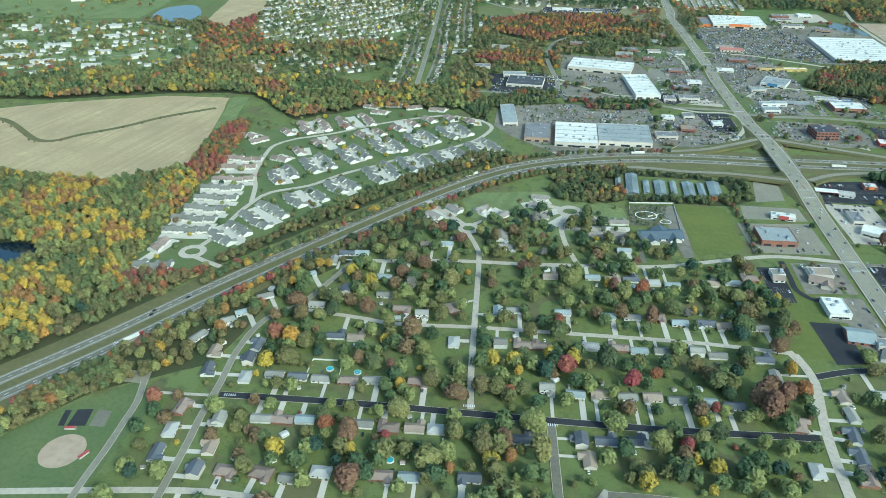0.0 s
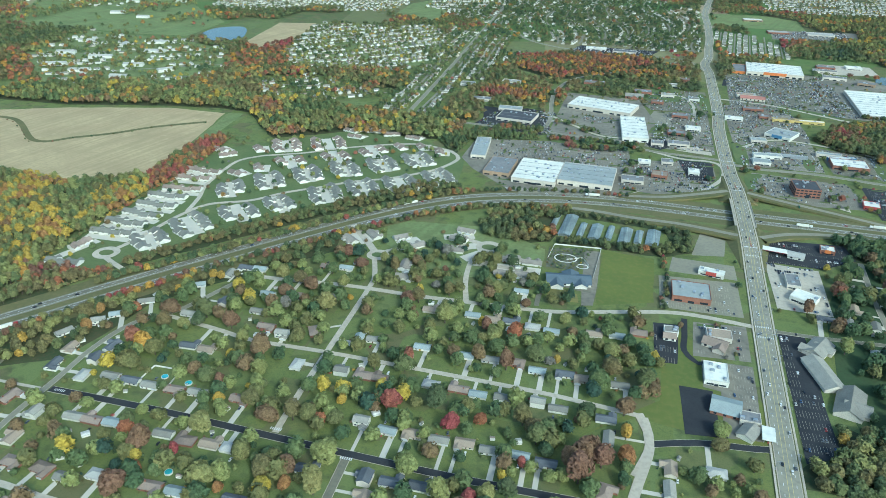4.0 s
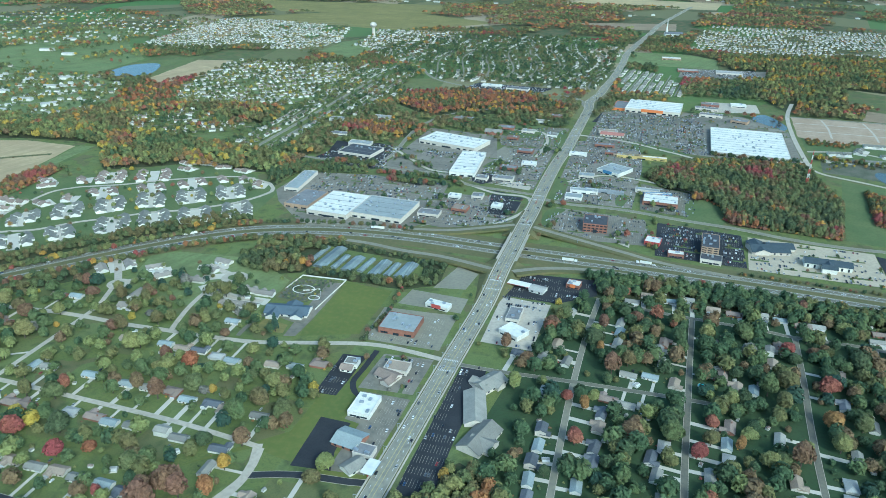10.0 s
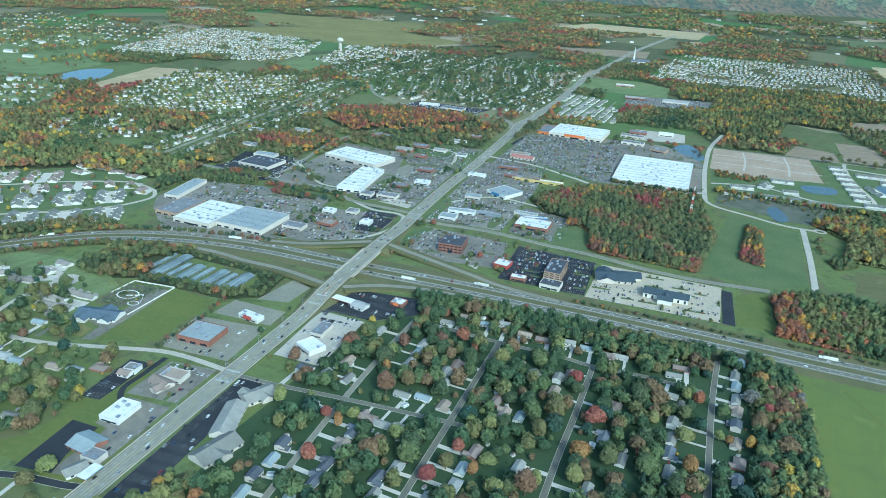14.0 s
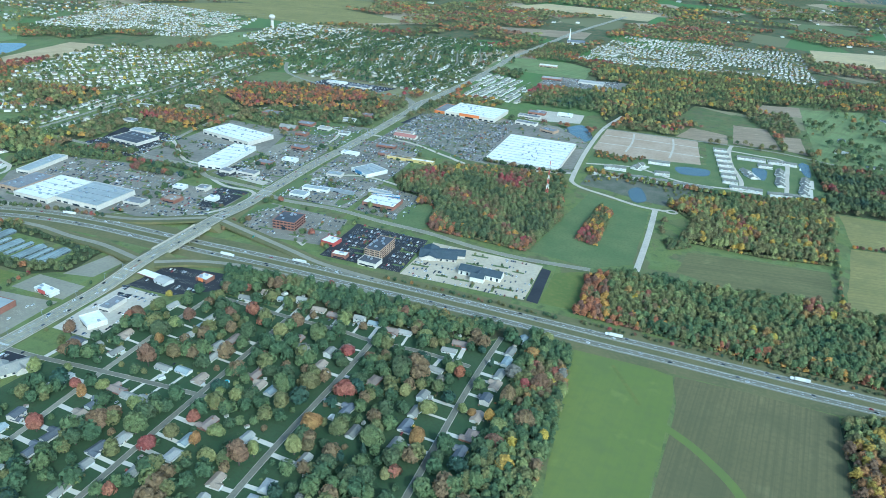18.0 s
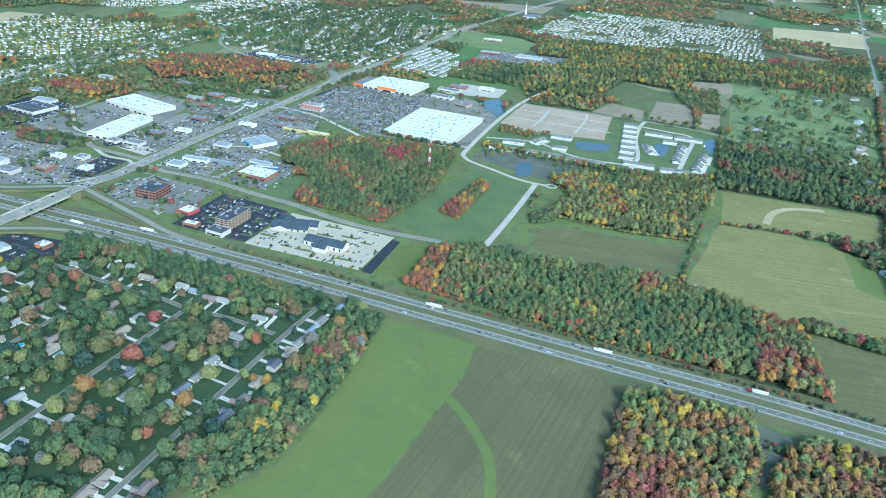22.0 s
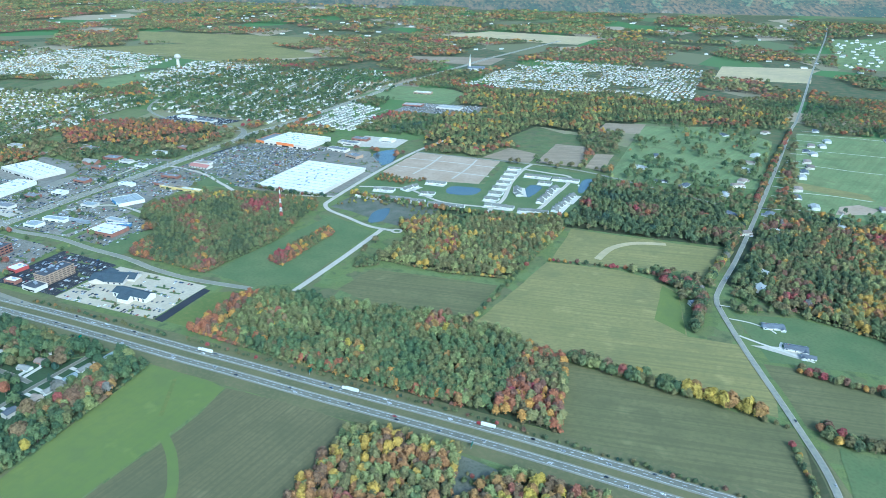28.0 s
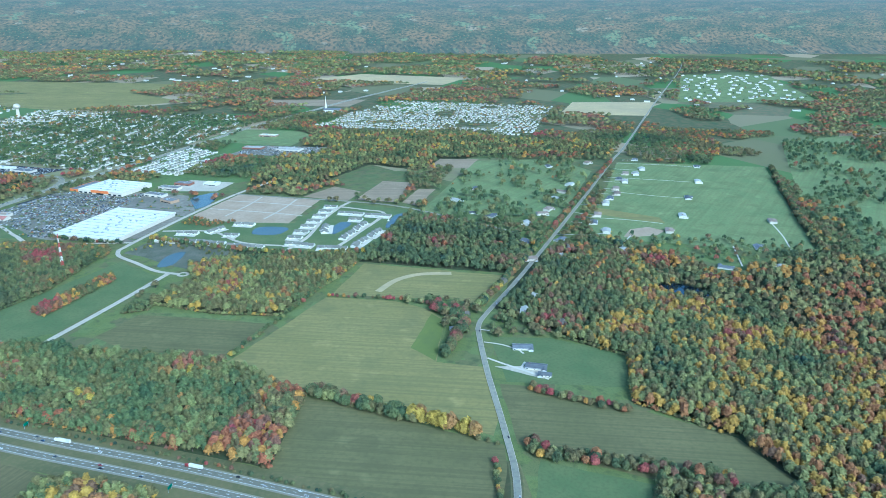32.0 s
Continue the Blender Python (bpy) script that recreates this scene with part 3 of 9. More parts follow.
FIELDS = [
    ("field_west", [(-640, 690), (-473, 600), (-353, 584), (-319, 592), (-297, 628), (-310, 735), (-327, 829), (-403, 831), (-526, 795), (-640, 745)], "tan", "harvested tan crop field with faint rows"),
    ("grass_strip", [(-308, 725), (-324, 832), (-303, 834), (-292, 722)], "lush", "bright green mown strip beside the field"),
    ("field_north_west", [(-509, 1235), (-532, 1433), (-460, 1449), (-428, 1291), (-464, 1198)], "tan", "tan harvested field beside houses"),
    ("meadow_school", [(156, 571), (196, 567), (195, 497), (154, 482)], "play", "green meadow with yellow weeds"),
    ("field_crop", [(640, 634), (710, 622), (711, 589), (707, 550), (700, 496), (693, 458), (655, 330), (560, 330), (622, 432), (643, 470)], "crop", "bright green crop field with faint tracks"),
    ("field_mown", [(712, 622), (770, 621), (818, 614), (810, 520), (800, 330), (657, 330), (695, 458), (702, 496), (709, 550), (713, 589)], "stubble", "mown brown-green field with drill rows"),
    ("field_small", [(712, 800), (722, 853), (790, 860), (853, 862), (845, 792), (772, 776)], "stubble3", "small dull green field below woods"),
    ("field_upper", [(889, 944), (893, 1042), (1071, 1038), (1050, 948), (1015, 962), (958, 950)], "stubble2", "upper mown meadow with a bare trail"),
    ("field_large", [(852, 777), (886, 936), (958, 942), (994, 930), (1018, 906), (1028, 822), (1068, 822), (1092, 746), (1092, 722), (1040, 736), (998, 742), (942, 754)], "stubble2", "large pale mown meadow"),
    ("field_lower", [(940, 744), (999, 734), (1059, 720), (1100, 712), (1110, 676), (1113, 638), (1086, 632), (952, 645)], "stubble3", "lower mown meadow beside the motorway"),
    ("field_east", [(1086, 796), (1118, 798), (1186, 784), (1262, 757), (1300, 700), (1240, 688), (1160, 702), (1110, 716)], "stubble3", "dull mown field east of the country road"),
    ("lawn_houses", [(1066, 880), (1120, 890), (1190, 869), (1187, 812), (1092, 800)], "grass", "mown lawn round new white houses"),
    ("field_bottom", [(1126, 700), (1206, 688), (1210, 640), (1150, 560), (1130, 560)], "grass", "green pasture beside the bridge approach"),
    ("meadow_tower", [(577, 790), (592, 886), (612, 985), (640, 970), (682, 950), (672, 800), (635, 776)], "grass", "rough green meadow beside the cul-de-sac road"),
    ("field_development", [(594, 1178), (604, 1299), (740, 1297), (742, 1172), (700, 1166), (630, 1158)], "soil", "graded bare soil building ground"),
    ("field_brown", [(708, 1310), (733, 1385), (786, 1362), (784, 1303)], "plough", "brown ploughed field"),
    ("field_brown_east", [(792, 1312), (800, 1440), (853, 1440), (862, 1312)], "plough", "brown ploughed field beside a lane"),
    ("field_brown_far", [(868, 1312), (872, 1400), (900, 1405), (897, 1300)], "plough", "small brown field"),
    ("field_clearing", [(850, 1560), (858, 1640), (930, 1655), (938, 1570)], "plough", "tan clearing in the woods"),
    ("lawn_estate", [(905, 1260), (930, 1640), (1080, 1690), (1150, 1600), (1110, 1290)], "lush", "bright green estate lawns between trees"),
    ("lawn_plots", [(1165, 1200), (1150, 1235), (1178, 1500), (1197, 1690), (1470, 1712), (1430, 1200)], "lush", "bright green house plots"),
    ("field_hay", [(1056, 2290), (1080, 2553), (1330, 2615), (1292, 2320)], "hay", "pale tan hay field"),
    ("field_far_tan", [(40, 2910), (190, 3220), (640, 3180), (600, 2910)], "hay", "far tan field"),
    ("field_far_soil", [(172, 2370), (455, 2450), (451, 2286), (219, 2258)], "plough", "far brown field"),
    ("field_far_green", [(-830, 2100), (-500, 2490), (-60, 2270), (-264, 2010)], "stubble2", "far green meadow"),
    ("field_far_long", [(-1040, 2590), (-340, 2690), (-270, 2430), (-780, 2300)], "stubble2", "far mown meadow"),
    ("school_field", [(308, 1700), (320, 1860), (470, 1870), (527, 1820), (523, 1690)], "lush", "green school playing field"),
    ("sports_field", [(-340, 1600), (-345, 1770), (-310, 1840), (-229, 1660), (-230, 1540)], "lush", "green ball field"),
    ("golf_fairway", [(1500, 1190), (1480, 1500), (1560, 2000), (1740, 2120), (1700, 1740), (1580, 1200)], "lush", "green golf fairways"),
    ("field_far_east", [(1400, 2640), (1500, 3560), (1860, 3640), (1840, 2720)], "lush", "green plots of a far subdivision"),
    ("lawn_church", [(150, 340), (184, 366), (252, 352), (256, 395), (214, 462), (200, 460), (196, 385)], "play", "green open lot beside the dark drive"),
    ("ball_park", [(-330, 170), (-262, 262), (-205, 310), (-186, 300), (-196, 215), (-200, 150)], "grass", "green park lawn"),
    ("lot_clinic_lawn", [(603, 690), (606, 752), (632, 766), (636, 690)], "play", "green lawn beside the dark lot"),
]
BLOCKED = []
for name, pts, mat, label in FIELDS:
    patch(name, pts, 0.06, M[mat], label, "field" if "lawn" not in name else "lawn", 0.8)
    BLOCKED.append(pts)
    if mat not in ("grass", "lush"):
        claim_poly(pts)

for name, pts, mat, label in [
    ("pond_west", [(-400, 440), (-385, 462), (-354, 460), (-341, 440), (-362, 424)], "darkwater", "dark pond at the edge of autumn woods"),
    ("pond_north_west", [(-614, 1257), (-624, 1336), (-576, 1363), (-532, 1267), (-568, 1229)], "water", "blue pond beside houses"),
    ("pond_store", [(541, 1262), (566, 1302), (588, 1228), (560, 1192)], "water", "blue pond behind the store"),
    ("pond_small", [(655, 1015), (668, 1032), (677, 988), (663, 978)], "water", "small blue pond in rough grass"),
    ("pond_condo", [(711, 1147), (750, 1152), (748, 1122), (715, 1117)], "water", "blue pond beside condominiums"),
    ("pond_court", [(810, 1192), (828, 1190), (821, 1140), (811, 1148)], "water", "blue pond within the condominium court"),
    ("pond_condo_east", [(876, 1247), (889, 1249), (884, 1185), (876, 1192)], "water", "blue pond with a fountain"),
    ("pond_woods", [(1219, 1038), (1250, 1056), (1281, 1031), (1244, 1012)], "darkwater", "dark pond between trees"),
]:
    patch(name, pts, 0.18, M[mat], label, "pond", 0.3, True)
    claim_poly(pts)

# worn tracks and odd corners of the fields
for nm, pts, w, mat, label in [
    ("creek_strip", [(-640, 722), (-560, 735), (-477, 674), (-440, 697), (-408, 722), (-378, 755), (-330, 790)], 7.0, "verge", "weedy green creek line through the tan field"),
    ("field_track", [(690, 577), (697, 567), (706, 560), (720, 549), (733, 535), (748, 513), (757, 480), (762, 430)], 6.5, "crop", "green curved strip of crop through the mown field"),
    ("field_track_dark", [(669, 619), (682, 593), (690, 577)], 3.0, "play", "darker curved track in the crop"),
    ("meadow_trail", [(934, 962), (944, 998), (966, 1022), (1000, 1032)], 8.0, "hay", "pale dry trail in the upper meadow"),
]:
    strip_object(nm, curve_pts(pts, 6), w, 0.125, M[mat], label, "track")
patch("meadow_corner", [(1000, 842), (1002, 918), (1018, 904), (1027, 824)], 0.12, M["crop"], "greener corner of the large meadow", "field", 0.8)
patch("scrub_ground", [(893, 610), (926, 602), (918, 560), (895, 545)], 0.06, M["scrub"], "grey dry scrub beside the motorway", "scrub", 1.5)
patch("motorway_lawn", [(1000, 600), (1108, 590), (1110, 540), (1000, 550)], 0.06, M["grass"], "green strip below the motorway", "lawn", 1.0)

# ball field of bare clay
patch("ball_diamond", [(-218 + 11.5 * math.cos(a * 0.2094), 254.5 + 12 * math.sin(a * 0.2094)) for a in range(30)], 0.12, M["soil"], "bare clay ball diamond in the park", "ball field", 0.1, True)
for pts, mat in (([(-230.5, 272), (-227, 272), (-229, 284), (-232.5, 284)], "blacktop"), ([(-225.5, 272), (-215.5, 273), (-217.5, 286), (-226, 285)], "blacktop"), ([(-213.5, 273), (-205, 273), (-206.5, 285), (-214.5, 286)], "asphalt")):
    patch("tennis_court", pts, 0.13, M[mat], "dark fenced hard court in the park", "court")
patch("lot_park", [(-216, 310), (-217, 320), (-199, 320), (-197, 309)], 0.19, M["paleroad"], "pale broken concrete lot beside the park", "parking lot", 0.4)

# ---- roads ----
def hump(y, a, b, c, d, top):
    if y <= a or y >= d:
        return 0.0
    if y < b:
        t = (y - a) / (b - a)
    elif y > c:
        t = (d - y) / (d - c)
    else:
        return top
    return top * t * t * (3 - 2 * t)


HIGHWAY = curve_pts([(-420, 120), (-330, 238), (-279, 299), (-237, 349), (-187, 415), (-122, 495), (-46, 583), (12, 634), (67, 660), (123, 673), (180, 677), (230, 675), (290, 672), (345, 671), (400, 669), (454, 666), (508, 663), (561, 659), (611, 655), (658, 651), (703, 648), (788, 641), (865, 636), (936, 630), (1054, 617), (1120, 611), (1250, 600), (1500, 578), (2000, 530)], 9)
ARTERY = curve_pts([(247, 120), (255.5, 280), (259.5, 345), (262.5, 396), (267, 476), (269, 508), (273, 577), (274.5, 632), (276, 685), (277, 745), (277.5, 817), (278.5, 877), (281, 947), (286, 1014), (289, 1090), (292, 1177), (294, 1249), (292, 1308), (303, 1367), (309, 1440), (319, 1541), (328, 1700), (334, 1850), (352, 1994), (381, 2206), (410, 2432), (520, 3000)], 9)
for q in ARTERY:
    q.z = hump(q.y, 560, 628, 712, 790, 4.4)
COUNTRY_ROAD = curve_pts([(1124, 470), (1123, 560), (1120, 611), (1113, 675), (1098, 732), (1074, 812), (1056, 880), (1052, 905), (1057, 939), (1081, 1058), (1139, 1398), (1188, 1701), (1220, 1880), (1333, 2624), (1485, 3570), (1560, 4100)], 9)
for q in COUNTRY_ROAD:
    q.z = hump(q.y, 520, 590, 632, 705, 4.2)

strip_object("highway_verge", HIGHWAY, 46, 0.12, M["verge"], "mown grass verge and median of the motorway", "verge")
for s, nm in ((7.6, "highway_north"), (-7.6, "highway_south")):
    strip_object(nm, HIGHWAY, 8.6, 0.24, M["paleroad"], "two-lane motorway carriageway of worn grey paving", "motorway", s)
    strip_object(nm + "_lanes", HIGHWAY, 5.2, 0.30, M["asphalt"], "darker worn driving lanes of the motorway", "motorway", s)
claim_line(HIGHWAY, 42)
v, f = [], []
for s in (7.6, -7.6):
    dashes(v, f, HIGHWAY, 0.26, 0.38, s, 2.6, 5.2)
    for e in (2.5, -2.5):
        ribbon(v, f, HIGHWAY, 0.2, 0.38, s + e)
tagged(new("highway_markings", mesh_of("highway_markings", v, f, [M["paint"]])), "white lane dashes and edge lines", "road marking", kind="structure")

RAMPS = [
    ("ramp_north_west", [(70, 674, 0), (107, 683, 0), (160, 692, 0), (206, 698, 1.2), (240, 710, 3.2), (268, 724, 4.2)]),
    ("ramp_south_west", [(90, 650, 0), (140, 650, 0), (178, 643, 0.4), (221, 636, 2.4), (266, 622, 4.1)]),
    ("ramp_north_east", [(286, 724, 4.2), (318, 714, 2.8), (371, 697, 1.0), (410, 684, 0.1), (470, 674, 0)]),
    ("ramp_south_east", [(284, 622, 4.1), (310, 640, 2.2), (345, 651, 0.6), (400, 652, 0), (470, 652, 0)]),
]
for nm, pts in RAMPS:
    line = curve_pts(pts, 7)
    strip_object(nm + "_bank", line, 15, 0.16, M["verge"], "grassy bank beside the slip road", "verge", thick=2.0)
    strip_object(nm, line, 5.4, 0.42, M["paleroad"], "pale curved slip road", "slip road")
    claim_line(line, 14)


def raised_road(nm, line, width, gap, bank_label):
    """Banks under a raised road, a deck over the motorway, parapets and piers."""
    lo, hi = gap
    run = [q for q in line if q.z > 0.02]
    for tag, seg in (("south", [q for q in run if q.y <= lo]), ("north", [q for q in run if q.y >= hi])):
        v, f = [], []
        for q in seg:
            d = width / 2 + 0.6
            v += [(q.x - d - 2.0 * q.z, q.y, -0.3), (q.x - d, q.y, q.z), (q.x + d, q.y, q.z), (q.x + d + 2.0 * q.z, q.y, -0.3)]
        for i in range(len(seg) - 1):
            k = 4 * i
            f += [(k + j, k + j + 1, k + j + 5, k + j + 4) for j in range(3)]
        f += [(3, 2, 1, 0), (k + 4, k + 5, k + 6, k + 7)]
        tagged(new("embankment_" + nm + "_" + tag, mesh_of("embankment", v, f, [M["verge"]])), bank_label, "embankment", kind="structure")
    deck = [q for q in line if lo - 9 <= q.y <= hi + 9]
    bridge = tagged(new("road_bridge"), "concrete road bridge over the motorway with low parapets", "bridge")
    bv, bf = [], []
    w = width / 2
    for q in deck:
        bv += [(q.x - w, q.y, q.z + 0.02), (q.x + w, q.y, q.z + 0.02), (q.x + w, q.y, q.z - 0.9), (q.x - w, q.y, q.z - 0.9)]
    for i in range(len(deck) - 1):
        k = 4 * i
        bf += [(k + j, k + (j + 1) % 4, k + 4 + (j + 1) % 4, k + 4 + j) for j in range(4)]
    shared("deck", mesh_of("deck", bv, bf, [M["concrete"]]), bridge)
    for s in (-1, 1):
        pv, pf = [], []
        for q in deck:
            x = q.x + s * w
            pv += [(x - 0.2, q.y, q.z), (x - 0.2, q.y, q.z + 0.75), (x + 0.2, q.y, q.z + 0.75), (x + 0.2, q.y, q.z)]
        for i in range(len(deck) - 1):
            k = 4 * i
            pf += [(k + j, k + j + 1, k + j + 5, k + j + 4) for j in range(3)]
        shared("parapet", mesh_of("parapet", pv, pf, [M["concrete"]]), bridge)
    mid = min(deck, key=lambda q: abs(q.y - (lo + hi) / 2))
    for dy in (-15, 0, 15):
        for dx in (-0.36, -0.12, 0.12, 0.36):
            part("pier", box(mid.x + dx * width - 0.4, mid.y + dy - 0.4, -0.2, mid.x + dx * width + 0.4, mid.y + dy + 0.4, mid.z - 0.8, 0.1), M["concrete"], bridge)


raised_road("artery", ARTERY, 18.0, (648, 702), "grassy embankment of the raised main road")
raised_road("country", COUNTRY_ROAD, 7.0, (590, 634), "grassy embankment of the raised country road")
strip_object("main_road_verge", ARTERY, 15.0, 0.38, M["verge"], "narrow grass strips beside the main road", "verge")
for side, nm in ((6.9, "west"), (-6.9, "east")):
    strip_object("main_road_walk_" + nm, ARTERY, 1.1, 0.46, M["concrete"], "pale concrete walk beside the main road", "pavement", side)
strip_object("main_road_kerb", ARTERY, 11.4, 0.46, M["concrete"], "concrete kerbs of the main road", "kerb")
strip_object("main_road", ARTERY, 10.6, 0.52, M["mainroad"], "five-lane main road of worn grey paving", "main road")
for x, y in ((274.6, 612), (277.2, 742), (277.0, 806)):
    z = hump(y, 560, 628, 712, 790, 4.4)
    ob = patch("paved_median", [(x - 0.9, y - 8), (x + 0.9, y - 8), (x + 0.2, y + 8), (x - 0.2, y + 8)], 0.60, M["pavers"], "red paved median at the road junction", "median", 0)
    for v in ob.data.vertices:
        v.co.z += hump(v.co.y, 560, 628, 712, 790, 4.4)
claim_line(ARTERY, 20)
v, f = [], []
for s in (-3.2, 3.2):
    dashes(v, f, ARTERY, 0.24, 0.60, s, 2.0, 5.8)
tagged(new("main_road_markings", mesh_of("main_road_markings", v, f, [M["paint"]])), "white lane dashes", "road marking", kind="structure")
v, f = [], []
for s in (-1.1, 1.1):
    ribbon(v, f, ARTERY, 0.22, 0.60, s)
tagged(new("main_road_centre", mesh_of("main_road_centre", v, f, [M["yellowpaint"]])), "yellow turn lane lines", "road marking", kind="structure")
strip_object("country_road_edge", COUNTRY_ROAD, 4.9, 0.44, M["concrete"], "pale gravel edge of the country road", "road edge")
strip_object("country_road", COUNTRY_ROAD, 4.2, 0.52, M["mainroad"], "grey two-lane country road", "road")
claim_line(COUNTRY_ROAD, 14)

STREETS = [
    ("street_dark", [(-152, 303), (-83, 302), (-19, 299), (43, 296), (102, 294), (176, 294)], 4.8, "blacktop"),
    ("street_dark_east", [(189, 344), (215, 352), (245, 355), (256, 357)], 4.8, "blacktop"),
    ("street_concrete", [(-130, 391), (-87, 384), (-61, 379), (-10, 379), (48, 377), (119, 374), (152, 371), (185, 367)], 3.3, "concrete"),
    ("street_south", [(-240, 226), (-144, 234), (-94, 231), (-40, 229), (36, 226), (60, 250)], 3.3, "concrete"),
    ("street_centre", [(-22, 511), (-12, 482), (-10, 461), (-10, 379), (-10, 334), (-9, 302)], 3.3, "concrete"),
    ("street_west", [(-103, 457), (-115, 427), (-128, 398), (-148, 376), (-155, 344), (-155, 312), (-156, 284), (-155.5, 259), (-157, 200)], 3.7, "paleroad"),
    ("street_crosswalk", [(35, 297), (36, 244), (37, 190)], 4.4, "asphalt"),
    ("street_park", [(-198, 190), (-197, 240), (-196, 256), (-196, 278), (-196, 294), (-200, 312)], 3.4, "paleroad"),
    ("street_path", [(-194, 302), (-171, 302), (-158, 302)], 1.7, "concrete"),
    ("street_junction", [(184, 369), (190, 344), (181, 300), (176, 259), (172, 200)], 4.8, "concrete"),
    ("street_school", [(-103, 457), (-72, 458), (-45, 461), (-10, 462), (25, 461), (54, 462), (86, 463), (128, 466), (173, 478), (214, 487), (262, 482)], 4.2, "concrete"),
    ("street_spur", [(60, 246), (90, 245), (160, 238)], 6.5, "asphalt"),
    ("street_maple", [(358, 603), (353, 546), (350, 480), (349, 420), (349, 330)], 3.6, "paleroad"),
    ("street_birch", [(428, 592), (424, 528), (421, 478), (417, 410), (414, 330)], 3.6, "asphalt"),
    ("street_cedar", [(499, 583), (495, 520), (491, 472), (488, 414), (486, 330)], 3.6, "asphalt"),
    ("street_aspen", [(586, 625), (580, 560), (575, 463), (572, 400), (570, 330)], 3.6, "asphalt"),
    ("street_cross_south", [(262, 480), (300, 479), (349, 481), (424, 482), (446, 480)], 3.6, "asphalt"),
    ("street_cross_north", [(362, 597), (385, 595), (417, 591), (474, 587), (497, 583), (536, 583), (574, 578)], 3.6, "asphalt"),
    ("hotel_road", [(277, 818), (307, 808), (366, 808), (422, 797), (476, 789), (525, 776), (573, 770), (636, 772)], 6.5, "paleroad"),
    ("cul_road", [(585, 1019), (598, 1001), (634, 983), (671, 965), (706, 962)], 4.8, "concrete"),
    ("cul_road_south", [(688, 960), (683, 869), (676, 782)], 5.6, "concrete"),
    ("store_road", [(620, 1400), (598, 1297), (588, 1174), (585, 1074), (585, 1019)], 5.6, "concrete"),
    ("lane_north", [(598, 1300), (700, 1300), (790, 1300), (870, 1290), (960, 1250), (1060, 1200)], 4.6, "paleroad"),
    ("condo_drive", [(-200, 440), (-228, 457), (-222, 481), (-216, 521), (-211, 544), (-200, 568), (-168, 586), (-144, 613), (-115, 636), (-94, 655), (-64, 672), (-41, 691), (-19, 715), (-6, 750), (-20, 772)], 3.9, "concrete"),
    ("condo_drive_east", [(-211, 548), (-217, 579), (-226, 606), (-230, 648), (-228, 680), (-210, 700)], 3.6, "concrete"),
    ("condo_drive_north", [(-210, 700), (-172, 720), (-138, 746), (-94, 771), (-58, 783), (-20, 772)], 3.6, "concrete"),
    ("court_drive", [(-24, 511), (-10, 528), (5, 530)], 3.4, "concrete"),
    ("court_drive_east", [(63, 464), (56, 497), (55, 530), (62, 549)], 3.4, "concrete"),
    ("village_drive", [(790, 1300), (784, 1265), (783, 1197), (791, 1122), (787, 1084), (786, 1060)], 5.0, "concrete"),
    ("village_drive_east", [(784, 1268), (823, 1261), (858, 1247), (850, 1154), (842, 1091)], 5.0, "concrete"),
    ("village_drive_west", [(786, 1082), (720, 1080), (666, 1112), (638, 1113), (594, 1101)], 4.4, "concrete"),
    ("market_road", [(-60, 884), (-32, 879), (10, 874), (69, 869), (116, 865), (164, 860), (195, 836), (255, 828), (277, 824)], 6.0, "paleroad"),
    ("market_road_north", [(69, 869), (75, 923), (68, 1013), (70, 1080), (100, 1160), (200, 1250), (260, 1320), (289, 1262)], 5.0, "paleroad"),
    ("straight_street", [(-105, 890), (-110, 1175), (-118, 1460), (-125, 1800)], 5.5, "paleroad"),
    ("loop_road", [(-60, 1500), (0, 1400), (120, 1340), (241, 1340), (290, 1290)], 6.0, "paleroad"),
    ("store_entry", [(290, 1090), (360, 1075), (420, 1040), (470, 1020), (585, 1050)], 5.2, "concrete"),
]
for nm, pts, w, mat in STREETS:
    line = curve_pts(pts, 7)
    z = 0.30 if mat == "concrete" else 0.36
    strip_object(nm + "_kerb", line, w + 0.6, z - 0.06, M["concrete"], "narrow concrete kerb strips", "kerb")
    strip_object(nm, line, w, z, M[mat], {"concrete": "pale concrete street", "blacktop": "freshly laid black asphalt street", "asphalt": "worn grey asphalt street", "paleroad": "weathered pale grey street"}[mat], "street")
    claim_line(line, w + 3)
for x, y, r in ((-20, 514, 9), (64, 551, 11), (-229, 460, 10.5), (706, 962, 7)):
    patch("turning_circle", [(x + r * math.cos(a * math.pi / 14), y + r * math.sin(a * math.pi / 14)) for a in range(28)], 0.42, M["concrete"], "round concrete turning circle", "street", 0, True)
    patch("circle_island", [(x + r * 0.55 * math.cos(a * math.pi / 12), y + r * 0.45 * math.sin(a * math.pi / 12)) for a in range(24)], 0.50, M["grass"], "round grass island in the turning circle", "island", 0, True)
    claim_box(x, y, r, r)
# zebra crossings on the dark street
v, f = [], []
for cx, cy in ((-146, 303), (-10, 304.5), (35, 293)):
    for k in range(6):
        x = cx - 3 + 1.2 * k
        n0 = len(v)
        v += [(x, cy - 1.0, 0.46), (x + 0.5, cy - 1.0, 0.46), (x + 0.5, cy + 1.0, 0.46), (x, cy + 1.0, 0.46)]
        f.append((n0, n0 + 1, n0 + 2, n0 + 3))
tagged(new("zebra_crossings", mesh_of("zebra_crossings", v, f, [M["paint"]])), "white zebra crossing bars", "road marking", kind="structure")

